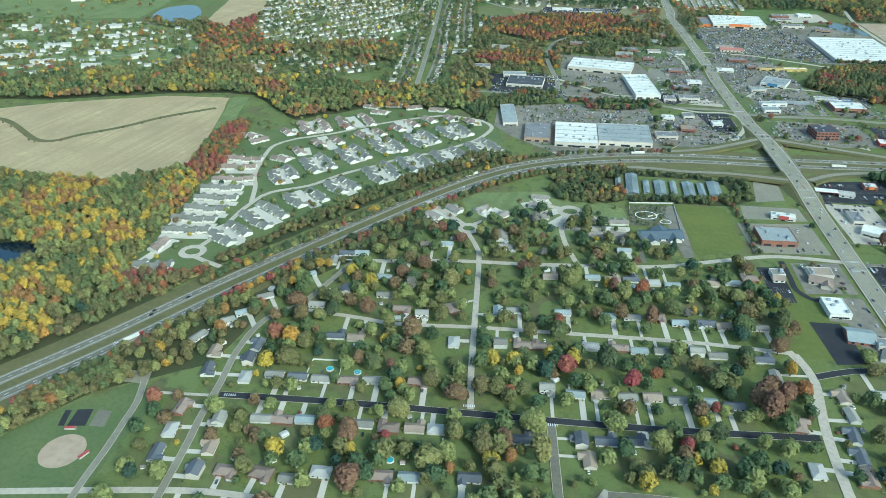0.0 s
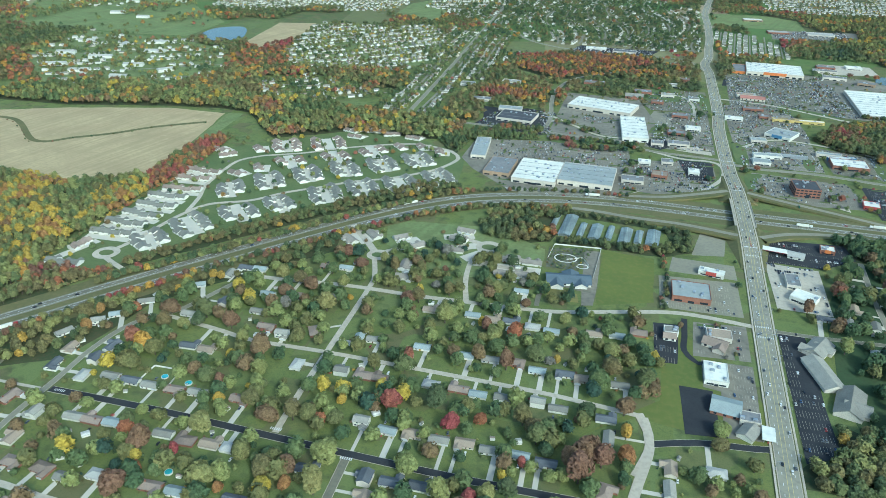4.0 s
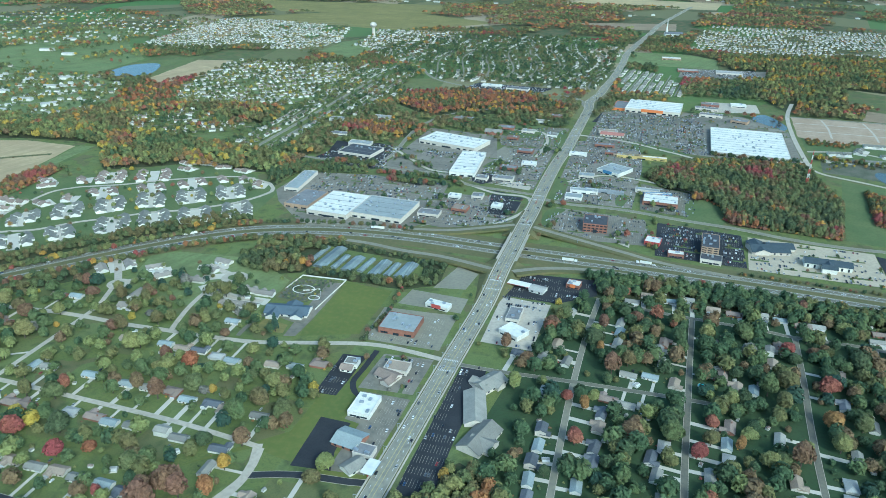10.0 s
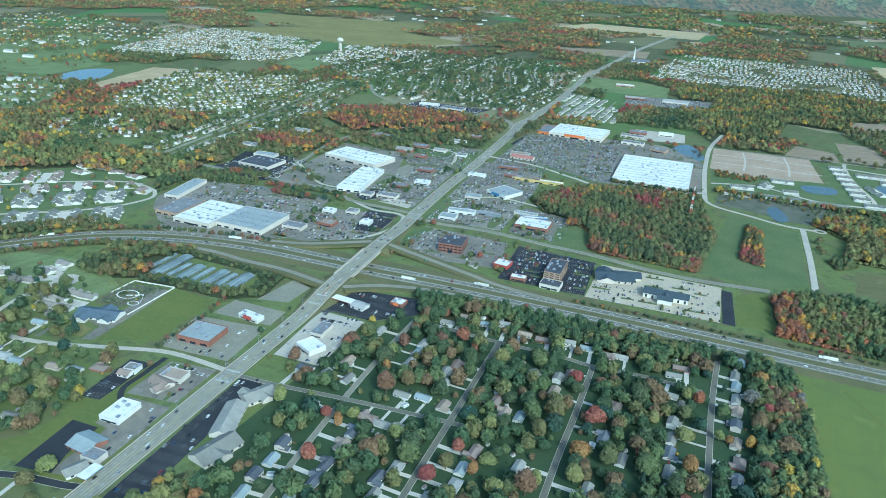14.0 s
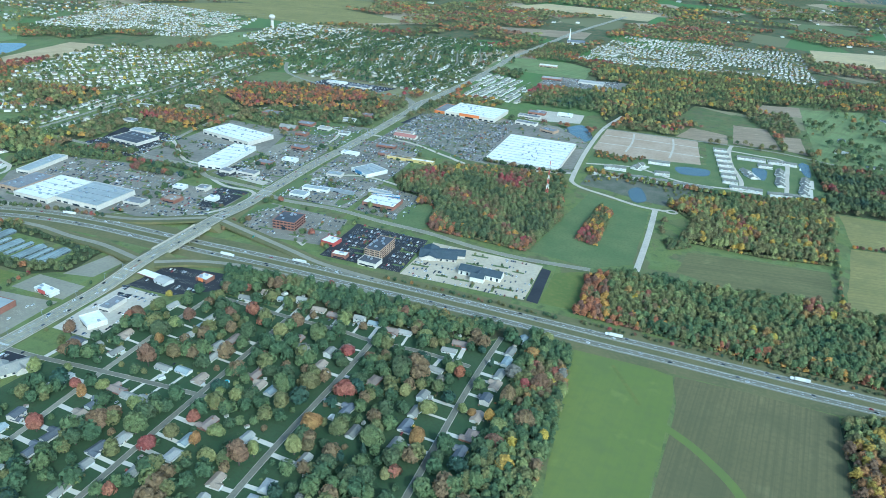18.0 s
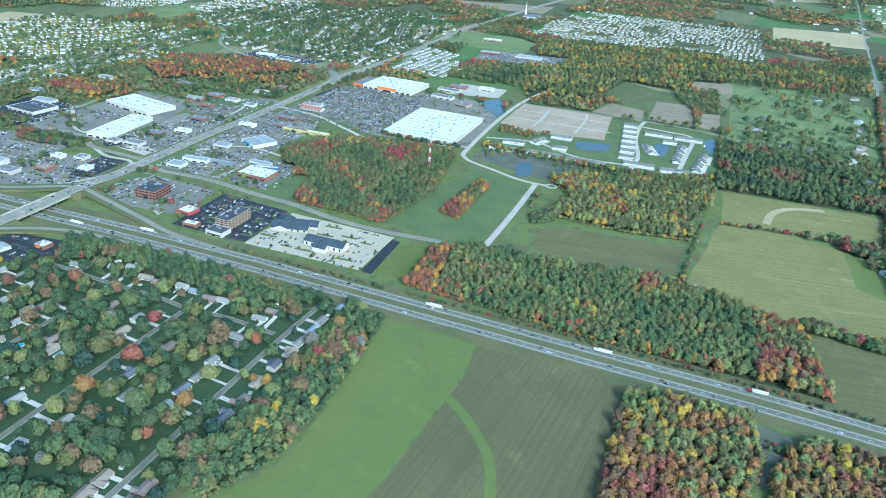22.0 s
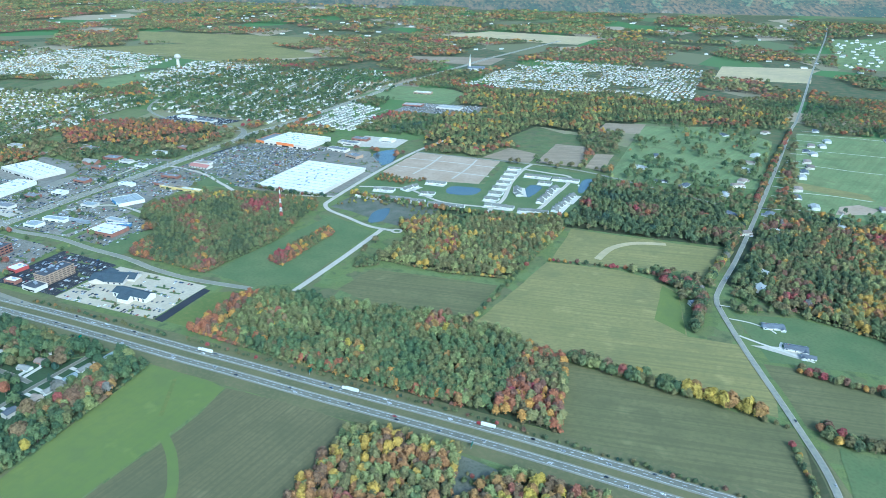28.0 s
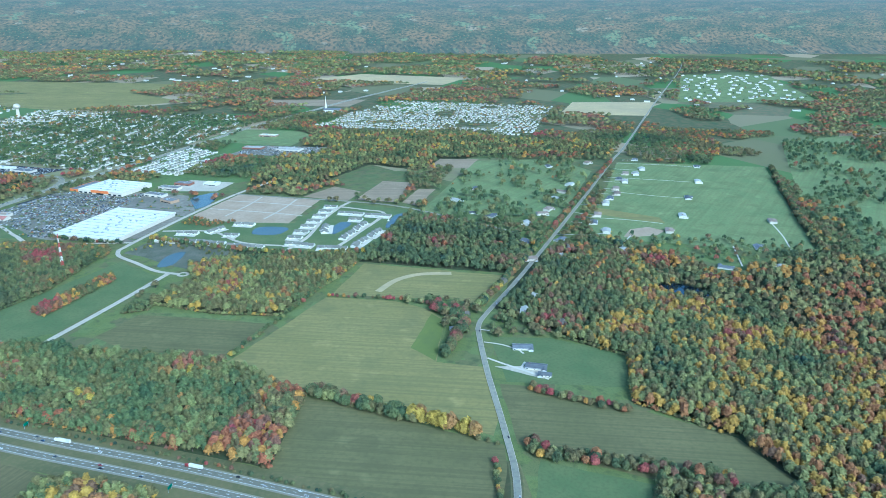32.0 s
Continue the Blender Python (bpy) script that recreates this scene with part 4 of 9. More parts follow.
LOTS = [
    ("lot_mall", [(0, 822), (90, 838), (172, 845), (182, 715), (165, 690), (100, 684), (55, 684), (14, 726), (-4, 756)], "lot"),
    ("lot_mall_back", [(55, 684), (165, 690), (190, 716), (182, 706), (160, 683), (60, 676)], "concrete"),
    ("lot_market", [(78, 850), (86, 1060), (185, 1050), (215, 900), (180, 850)], "lot"),
    ("lot_market_pale", [(74, 914), (90, 936), (131, 924), (134, 884)], "concrete"),
    ("lot_market_dark", [(98, 966), (168, 966), (162, 926), (104, 930)], "blacktop"),
    ("lot_dark", [(0, 930), (-14, 882), (40, 848), (84, 862), (74, 910), (82, 950), (40, 964)], "blacktop"),
    ("lot_retail_west", [(190, 850), (215, 1000), (272, 1010), (268, 842)], "lot"),
    ("lot_retail_north", [(180, 1060), (215, 1110), (278, 1120), (274, 1010), (200, 1005)], "asphalt"),
    ("lot_retail_south", [(160, 712), (170, 800), (262, 812), (262, 740), (215, 704)], "lot"),
    ("lot_retail_east", [(290, 815), (296, 1060), (380, 1060), (384, 960), (376, 815)], "lot"),
    ("lot_hotel", [(384, 815), (384, 900), (440, 880), (440, 805)], "asphalt"),
    ("lot_depot", [(306, 1060), (318, 1250), (450, 1262), (465, 1060), (400, 1030)], "asphalt"),
    ("lot_super", [(420, 1045), (440, 1275), (530, 1275), (585, 1200), (580, 1050), (470, 1035)], "lot"),
    ("lot_brick", [(290, 730), (300, 795), (390, 785), (400, 720), (330, 716)], "lot"),
    ("lot_office", [(400, 700), (402, 782), (480, 772), (478, 696)], "blacktop"),
    ("lot_clinic", [(479, 694), (486, 770), (594, 762), (590, 690)], "tanlot"),
    ("lot_clinic_dark", [(592, 690), (594, 757), (603, 755), (602, 688)], "blacktop"),
    ("lot_gas", [(280, 586), (282, 628), (352, 634), (356, 606), (326, 584)], "blacktop"),
    ("lot_burger", [(281, 512), (283, 584), (322, 580), (318, 510)], "concrete"),
    ("lot_red_store", [(207, 549), (211, 574), (258, 571), (258, 547)], "paleroad"),
    ("lot_brick_roof", [(199, 492), (199, 540), (257, 543), (256, 492)], "paleroad"),
    ("lot_bank", [(218, 436), (221, 478), (256, 480), (254, 438)], "lot"),
    ("lot_bank_dark", [(194, 423), (194, 470), (211, 471), (208, 424)], "blacktop"),
    ("lot_white", [(222, 404), (223, 433), (254, 433), (251, 362), (230, 360), (232, 402)], "lot"),
    ("lot_dark_drive", [(209, 358), (208, 402), (227, 401), (228, 375), (232, 360)], "blacktop"),
    ("lot_plaza", [(270, 350), (276, 480), (293, 480), (290, 400), (290, 360)], "blacktop"),
    ("lot_old", [(226, 582), (236, 626), (256, 617), (252, 586)], "paleroad"),
    ("lot_school", [(440, 1580), (450, 1680), (620, 1700), (600, 1600)], "lot"),
    ("lot_north", [(470, 1290), (480, 1370), (560, 1370), (560, 1310)], "concrete"),
    ("lot_medical", [(60, 1330), (80, 1400), (220, 1390), (200, 1340)], "blacktop"),
    ("lot_daycare", [(142, 517), (141, 567), (154, 568), (154, 512), (152, 481), (144, 479)], "lot"),
    ("lot_hall_dark", [(-8, 906), (-17, 958), (52, 949), (78, 953), (61, 884), (0, 892)], "blacktop"),
    ("lot_corner_dark", [(227, 805), (226, 826), (262, 818), (260, 757), (234, 755)], "blacktop"),
    ("lot_tan_island", [(223, 846), (235, 864), (264, 858), (264, 838)], "concrete"),
    ("lot_service_dark", [(190, 869), (214, 899), (218, 853), (208, 842), (196, 849)], "blacktop"),
    ("lot_brick_pale", [(297, 758), (308, 787), (323, 780), (326, 753), (317, 724)], "concrete"),
    ("lot_between", [(366, 718), (365, 745), (371, 786), (379, 781), (378, 736), (377, 711)], "concrete"),
    ("lot_lube_dark", [(192, 752), (196, 774), (212, 772), (208, 748)], "blacktop"),
    ("lot_dealer", [(330, 893), (334, 960), (376, 956), (374, 893)], "asphalt"),
    ("lot_depot_north", [(306, 1170), (318, 1246), (352, 1240), (345, 1170)], "blacktop"),
    ("lot_market_front", [(190, 940), (204, 1000), (232, 1000), (222, 940)], "paleroad"),
    ("lot_country_house", [(1078, 824), (1120, 812), (1128, 818), (1112, 832)], "concrete"),
]
for i, (nm, pts, mat) in enumerate(LOTS):
    patch(nm, pts, 0.19, M[mat], {"lot": "worn asphalt parking lot", "asphalt": "grey asphalt parking lot", "blacktop": "dark sealed parking lot", "concrete": "pale concrete parking lot", "tanlot": "tan concrete parking lot", "paleroad": "weathered pale parking lot"}[mat], "parking lot", 0.2)
    claim_poly(pts)

# grass strips and banks between the lots
for nm, pts in (("brick_lot_lawn", [(291, 733), (290, 772), (294, 788), (310, 791), (298, 759), (304, 723)]), ("wash_island", [(359, 820), (359, 847), (366, 858), (371, 846), (366, 817)]), ("motel_lawn", [(367, 1072), (390, 1071), (442, 1040), (418, 1030), (381, 1029)]), ("inn_lawn", [(435, 794), (432, 851), (452, 864), (466, 845), (466, 797)]), ("corner_lawn", [(288, 822), (290, 892), (302, 884), (303, 849), (299, 818)]), ("market_lawn", [(196, 905), (206, 938), (214, 936), (210, 900)]), ("church_lawn", [(190, 1056), (196, 1110), (240, 1120), (238, 1056)]), ("mall_lawn", [(84, 838), (120, 846), (176, 842), (170, 832), (110, 832)]), ("offices_lawn", [(270, 1020), (262, 1070), (272, 1110), (279, 1080), (278, 1020)])):
    patch(nm, pts, 0.26, M["grass"], "mown grass between parking lots", "lawn", 0.4, True)
    claim_poly(pts)

# mown lawns and paved courts of the condominiums, drives and the building ground
patch("lawn_condo", [(-280, 500), (-274, 430), (-226, 432), (-206, 452), (-150, 545), (-60, 634), (8, 690), (0, 755), (-60, 800), (-140, 820), (-200, 760), (-262, 712), (-272, 600)], 0.06, M["grass"], "mown green lawns between condominiums", "lawn", 1.0)
patch("lawn_courts", [(-30, 580), (60, 590), (110, 560), (110, 498), (30, 500), (-20, 535)], 0.06, M["lush"], "mown green lawns round the courts", "lawn", 1.0)
# this sheet's darker green paints shade onto the eastern lawns
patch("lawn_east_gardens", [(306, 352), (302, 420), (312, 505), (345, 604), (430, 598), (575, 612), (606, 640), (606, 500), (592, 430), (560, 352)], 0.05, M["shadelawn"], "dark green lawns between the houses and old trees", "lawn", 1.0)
patch("lawn_village", [(592, 1072), (598, 1172), (750, 1174), (752, 1290), (890, 1275), (892, 1085), (790, 1056)], 0.06, M["grass"], "mown lawns of the condominium village", "lawn", 1.0)
patch("village_scrub", [(597, 1011), (604, 1066), (676, 1059), (721, 1065), (739, 1024), (709, 977), (670, 987), (626, 1005)], 0.10, M["scrub"], "rough brown scrub beside the condominium village", "scrub", 1.0)
patch("dirt_plot", [(1196, 1214), (1205, 1250), (1231, 1267), (1252, 1254), (1240, 1232), (1212, 1218)], 0.13, M["soil"], "bare dirt of a building plot", "dirt", 0.4)
patch("dry_plot", [(1140, 1366), (1162, 1350), (1250, 1318), (1255, 1292), (1205, 1300), (1150, 1322), (1136, 1340)], 0.125, M["stubble2"], "dry mown plot between drives", "field", 0.5)
for nm, a, b, w in (("building_track", (600, 1215), (746, 1212), 3.2), ("building_track_north", (604, 1262), (742, 1260), 3.2), ("building_track_cross", (640, 1184), (646, 1294), 3.0), ("building_track_end", (700, 1182), (704, 1294), 3.0)):
    strip_object(nm, curve_pts([a, ((a[0] + b[0]) / 2 + 3, (a[1] + b[1]) / 2 + 2), b], 8), w, 0.14, M["concrete"], "pale compacted track over the building ground", "track")
for nm, pts in (("access_road_mall", [(196, 836), (229, 818), (260, 817), (271, 804), (268, 768), (246, 727)]), ("access_road_shops", [(302, 880), (339, 916), (387, 911), (440, 885), (452, 871)]), ("access_road_west", [(64, 950), (107, 905), (141, 874), (183, 874)]), ("access_road_north", [(252, 966), (257, 1020), (254, 1056), (241, 1088), (196, 1086)])):
    line = curve_pts(pts, 6)
    strip_object(nm + "_verge", line, 8.6, 0.27, M["grass"], "narrow grass strips beside the access road", "verge")
    strip_object(nm, line, 4.6, 0.33, M["concrete"], "pale concrete access road between parking lots", "road")
for nm, pts, w in (("condo_drive", [(-58, 562), (-34, 532), (-16, 508)], 6.0), ("condo_drive_east", [(30, 567), (46, 560), (64, 553)], 6.0), ("condo_drive_low", [(66, 548), (60, 530), (76, 521), (106, 521)], 5.0)):
    strip_object(nm, curve_pts(pts, 5), w, 0.35, M["concrete"], "pale concrete drive between condominiums", "drive")
strip_object("bank_drive", curve_pts([(215, 480), (214, 458), (213, 440), (221, 428), (228, 430)], 4), 4.0, 0.36, M["blacktop"], "dark curved drive beside the bank", "drive")
strip_object("church_drive", curve_pts([(187, 366), (190, 344), (182, 318)], 6), 4.6, 0.37, M["concrete"], "pale concrete drive beside the open lot", "drive")

# ---- houses ----
def gable(bm, x0, y0, x1, y1, z, rise, over=0.35, along="x", thick=0.16):
    """A gable roof with eaves and thickness over a rectangle."""
    if along == "x":
        a0, a1, b0, b1 = x0 - over, x1 + over, y0 - over, y1 + over
    else:
        a0, a1, b0, b1 = y0 - over, y1 + over, x0 - over, x1 + over
    mid = (b0 + b1) / 2
    prof = [(b0, z - 0.1), (mid, z + rise), (b1, z - 0.1), (b1, z - 0.1 - thick), (mid, z + rise - thick), (b0, z - 0.1 - thick)]
    rows = []
    for a in (a0, a1):
        rows.append([bm.verts.new((a, b, h) if along == "x" else (b, a, h)) for b, h in prof])
    for i in range(6):
        bm.faces.new((rows[0][i], rows[0][(i + 1) % 6], rows[1][(i + 1) % 6], rows[1][i]))
    for r in rows:
        bm.faces.new((r[0], r[1], r[4], r[5]))
        bm.faces.new((r[1], r[2], r[3], r[4]))
    return bm


def hip(bm, x0, y0, x1, y1, z, rise, over=0.4):
    """A hipped roof over a rectangle that is longer along x."""
    x0, y0, x1, y1 = x0 - over, y0 - over, x1 + over, y1 + over
    inset = (y1 - y0) / 2 * 0.9
    ym = (y0 + y1) / 2
    lo = [bm.verts.new((x, y, z - 0.15)) for x, y in ((x0, y0), (x1, y0), (x1, y1), (x0, y1))]
    up = [bm.verts.new((x, y, z)) for x, y in ((x0, y0), (x1, y0), (x1, y1), (x0, y1))]
    r0, r1 = bm.verts.new((x0 + inset, ym, z + rise)), bm.verts.new((x1 - inset, ym, z + rise))
    for i in range(4):
        bm.faces.new((lo[i], lo[(i + 1) % 4], up[(i + 1) % 4], up[i]))
    bm.faces.new((up[0], up[1], r1, r0))
    bm.faces.new((up[1], up[2], r1))
    bm.faces.new((up[2], up[3], r0, r1))
    bm.faces.new((up[3], up[0], r0))
    bm.faces.new(lo[::-1])
    return bm


def walls(bm, x0, y0, x1, y1, h, rise=0.0, along="x"):
    """Walls with gable ends, as one closed prism."""
    if not rise:
        return add_box(bm, x0, y0, -0.1, x1, y1, h)
    a0, a1, b0, b1 = (x0, x1, y0, y1) if along == "x" else (y0, y1, x0, x1)
    prof = [(b0, -0.1), (b1, -0.1), (b1, h), ((b0 + b1) / 2, h + rise * 0.93), (b0, h)]
    rows = [[bm.verts.new((a, b, z) if along == "x" else (b, a, z)) for b, z in prof] for a in (a0, a1)]
    for k in range(5):
        bm.faces.new((rows[0][k], rows[0][(k + 1) % 5], rows[1][(k + 1) % 5], rows[1][k]))
    for r in rows:
        bm.faces.new(r)
    return bm


def ring(x0, y0, x1, y1, w, z0, z1):
    """A closed kerb round a rectangle, as one piece."""
    bm = bmesh.new()
    loops = []
    for e, z in ((0, z0), (0, z1), (w, z1), (w, z0)):
        loops.append([bm.verts.new(p) for p in ((x0 + e, y0 + e, z), (x1 - e, y0 + e, z), (x1 - e, y1 - e, z), (x0 + e, y1 - e, z))])
    for m in range(4):
        a, b = loops[m], loops[(m + 1) % 4]
        for k in range(4):
            bm.faces.new((a[k], a[(k + 1) % 4], b[(k + 1) % 4], b[k]))
    return bm


def window(parent, x, y, z, w, h, axis):
    t = 0.05
    if axis == "y":
        fr = part("window", box(x - w / 2 - 0.08, y - t, z - h / 2 - 0.08, x + w / 2 + 0.08, y + t, z + h / 2 + 0.08), M["door"], parent)
        part("pane", box(x - w / 2, y - t - 0.02, z - h / 2, x + w / 2, y + t + 0.02, z + h / 2), M["glass"], fr)
    else:
        fr = part("window", box(x - t, y - w / 2 - 0.08, z - h / 2 - 0.08, x + t, y + w / 2 + 0.08, z + h / 2 + 0.08), M["door"], parent)
        part("pane", box(x - t - 0.02, y - w / 2, z - h / 2, x + t + 0.02, y + w / 2, z + h / 2), M["glass"], fr)




def ranch(label, wall, roof, L=9.8, W=5.6, wing=0, storey=1, hipped=False, name="house", lean=False):
    """A house: front towards -y. wing: -1 or 1 sets a garage wing on that end."""
    h = 1.75 * storey
    rise = 1.35
    top = tagged(new(name), label, "house", group="suburban houses")
    x0, x1, y0, y1 = -L / 2, L / 2, -W / 2, W / 2
    bm = walls(bmesh.new(), x0, y0, x1, y1, h, 0 if hipped else rise)
    rb = (hip if hipped else gable)(bmesh.new(), x0, y0, x1, y1, h, rise)
    gx = None
    if wing:
        a, b = (x1 - 4.0, x1) if wing > 0 else (x0, x0 + 4.0)
        walls(bm, a, y0 - 2.4, b, y0 + 0.2, 1.75, 1.0, "y")
        gable(rb, a, y0 - 2.4, b, y0 + W / 2, 1.75, 1.0, along="y")
        gx = ((a + b) / 2, y0 - 2.4)
    else:
        gx = (x1 - 2.0, y0)
    part("wall", bm, M[wall], top)
    part("roof", rb, M[roof], top)
    part("garage_door", box(gx[0] - 1.5, gx[1] - 0.06, 0, gx[0] + 1.5, gx[1] + 0.04, 1.4), M["door"], top, "pale panelled garage door")
    dx = -1.0 if wing >= 0 else 1.2
    part("door", box(dx - 0.32, y0 - 0.06, 0, dx + 0.32, y0 + 0.04, 1.35), M["wooddoor"], top)
    window(top, x0 + 1.6 if wing >= 0 else x1 - 1.6, y0, 1.0, 1.3, 0.7, "y")
    if storey > 1:
        window(top, -1.5, y0, 2.7, 0.9, 0.7, "y")
        window(top, 1.5, y0, 2.7, 0.9, 0.7, "y")
    if L > 11.3 and wing:
        part("chimney", box(x0 + 2.6, 0.4, h + 0.4, x0 + 3.2, 1.0, h + rise + 0.6), M["brick"], top)
    return top


def condo(label, units=2, wall="white", roof="rooftaupe", deep=3.4):
    """A condominium block: a long gable with a gabled garage bay for each unit."""
    L = 7.6 * units
    top = tagged(new("condominium"), label, "condominium", group="condominiums")
    bm, rb = bmesh.new(), bmesh.new()
    turned = "y" if deep > 5 else "x"
    walls(bm, -L / 2, -3.4, L / 2, deep, 2.0, 1.7, turned)
    gable(rb, -L / 2, -3.4, L / 2, deep, 2.0, 1.7, along=turned)
    for u in range(units):
        c = -L / 2 + 7.6 * (u + 0.5)
        walls(bm, c - 2.2, -5.6, c + 1.6, -3.2, 1.9, 1.1, "y")
        gable(rb, c - 2.2, -5.6, c + 1.6, 0.2, 1.9, 1.1, along="y")
    part("wall", bm, M[wall], top)
    part("roof", rb, M[roof], top)
    for u in range(units):
        c = -L / 2 + 7.6 * (u + 0.5) - 0.3
        part("garage_door", box(c - 1.45, -5.68, 0, c + 1.45, -5.56, 1.4), M["door"], top)
    return top


PROTO = [
    ranch("low ranch house with brown shingle roof and brick walls", "brick", "roofbrown", 11.6, 6.0, 1),
    ranch("white ranch house with grey shingle roof", "white", "roofgrey", 10.8, 5.6, 0),
    ranch("white house with pale blue-grey shingle roof", "white", "roofteal", 10.3, 5.8, 0),
    ranch("cream ranch house with tan shingle roof", "cream", "rooftan", 10.3, 6.3, -1),
    ranch("white ranch house with dark shingle roof", "white", "roofdark", 11.2, 5.8, -1),
    ranch("two-storey white house with grey roof", "white", "roofgrey", 8.4, 6.0, 1, 2),
    ranch("hipped brick ranch house with brown roof", "brick", "roofbrown", 11.0, 6.7, 1, 1, True),
    ranch("white hipped house with pale grey roof", "white", "rooflight", 9.9, 6.5, 0, 1, True),
    ranch("two-storey cream house with dark roof", "cream", "roofdark", 8.8, 6.5, -1, 2),
]
CONDO_TWO = condo("white duplex condominium with pale taupe roof", 2)
used = set()


def place(proto, x, y, turn, scale=1.0):
    """Sets a prototype down: the first time itself, then as a copy."""
    m = pose(x, y, 0.05, 0, 0, turn)
    claim_box(x, y - 1.5, 5.5, 6.5)
    if proto.name in used:
        return copy_thing(proto, m)
    used.add(proto.name)
    proto.matrix_basis = m
    return proto


DRIVES = ([], [])


def driveway(x, y, turn, gx, y0, far, half=1.5):
    """A concrete drive from a garage to the street."""
    v, f = DRIVES
    c, s = math.cos(radians(turn)), math.sin(radians(turn))
    k = len(v)
    for px, py in ((gx - half, -far), (gx + half, -far), (gx + half, -y0), (gx - half, -y0)):
        v.append((x + c * px - s * py, y + s * px + c * py, 0.245))
    f.append((k, k + 1, k + 2, k + 3))
    a, b = Vector(v[k]), Vector(v[k + 3])
    claim_line([a, b], 2.0)


def along(pts, sides, gap, setback, protos, r, start=8, end=8, skip=0.06, keep=lambda x, y: True):
    """Houses in a row beside a street, fronts to it, each with its drive."""
    line = curve_pts(pts, 2.0)
    length = [0.0]
    for a, b in zip(line, line[1:]):
        length.append(length[-1] + (b - a).length)
    for side in sides:
        s = start + r.uniform(0, 4)
        while s < length[-1] - end:
            i = min(range(len(length)), key=lambda k: abs(length[k] - s))
            q = line[i]
            d = (line[min(i + 1, len(line) - 1)] - line[max(i - 1, 0)]).normalized()
            nrm = Vector((-d.y, d.x, 0)) * side
            back = setback + r.uniform(-1.2, 1.5)
            p = q + nrm * back
            turn = math.degrees(math.atan2(nrm.y, nrm.x)) - 90
            ok = keep(p.x, p.y) and all(free(p.x + a, p.y + b) for a in (-3, 0, 3) for b in (-3, 0, 3))
            if ok and r.random() > skip:
                proto = r.choice(protos)
                place(proto, p.x, p.y, turn + r.uniform(-2, 2))
                court = proto["category"] == "condominium"
                driveway(p.x, p.y, turn, r.choice((3.0, -2.6)) if not court else -0.3, 2.5, back - 2.0, 3.0 if court else 1.5)
                HOUSES.append((p.x, p.y))
            s += gap + r.uniform(-1.5, 1.5)


HOUSES = []
hr = random.Random(21)
S = {nm: pts for nm, pts, w, mat in STREETS}
STREET_CELLS = set()
for nm, pts, w, mat in STREETS:
    for q in curve_pts(pts, 1.0):
        STREET_CELLS.add((int(q.x // CELL), int(q.y // CELL)))
GARAGE_AT = [3.8, 3.4, 3.15, -3.15, -3.6, 2.2, 3.5, 2.95, -2.4]


def homestead(x, y, axis, kind):
    """A house that fronts the nearest street, with its drive."""
    best = (40.0, axis)
    for turn in (axis, axis + 180, axis + 90, axis - 90):
        fx, fy = math.sin(radians(turn)), -math.cos(radians(turn))
        for k in range(5, 26):
            if (int((x + fx * k) // CELL), int((y + fy * k) // CELL)) in STREET_CELLS:
                if k < best[0] - (3 if turn in (axis + 90, axis - 90) else 0):
                    best = (k, turn)
                break
    far, turn = best
    place(PROTO[kind], x, y, turn + hr.uniform(-2, 2))
    if far < 30:
        driveway(x, y, turn, GARAGE_AT[kind], 2.5, far - 0.5, hr.choice((1.0, 1.4, 1.7)))
    HOUSES.append((x, y))


# houses of the western gardens, row by row: place, axis and kind
DARK_STREET_ROWS = [(-125, 322, 0, 1), (-111, 321, 0, 4), (-97, 320, 0, 1), (-81, 320, 0, 0), (-67, 321, 0, 1), (-40, 322, 0, 0), (34, 321, 0, 5), (50, 318, 0, 2), (64, 319, 0, 3), (79, 318, 0, 1), (-122, 285, 180, 1), (-110, 285, 180, 0), (-98, 286, 180, 2), (-66, 285, 180, 1), (-52, 283, 180, 6), (-38, 284, 180, 3), (-26, 284, 180, 7), (-81, 250, 0, 7), (-51, 250, 0, 0), (-37, 250, 0, 2), (-7, 252, 0, 4), (19, 280, 180, 4), (50, 281, 90, 8), (63, 282, 90, 4), (53, 268, 90, 3), (78, 283, 180, 4), (88, 282, 180, 1), (-22, 361, 90, 7), (7, 361, 180, 5), (21, 361, 180, 6), (33, 361, 180, 0), (63, 363, 180, 7), (-97, 362, 0, 4), (-84, 361, 0, 3)]
WEST_END_ROWS = [(5, 397, 0, 2), (16, 399, 0, 1), (-26, 398, 120, 6), (-59, 395, 0, 0), (-45, 389, 0, 5), (-73, 411, 0, 1), (-77, 434, 0, 2), (-100, 414, 0, 8), (-117, 396, 0, 1), (-164, 383, 30, 2), (-170, 371, 30, 5), (-184, 355, 60, 1), (-155, 403, 30, 1), (-132, 433, 30, 2), (-118, 454, 0, 1), (-110, 466, 0, 4), (-99, 467, 0, 2), (-58, 438, 0, 0), (-50, 484, 0, 0), (-36, 486, 0, 2), (48, 399, 0, 2)]
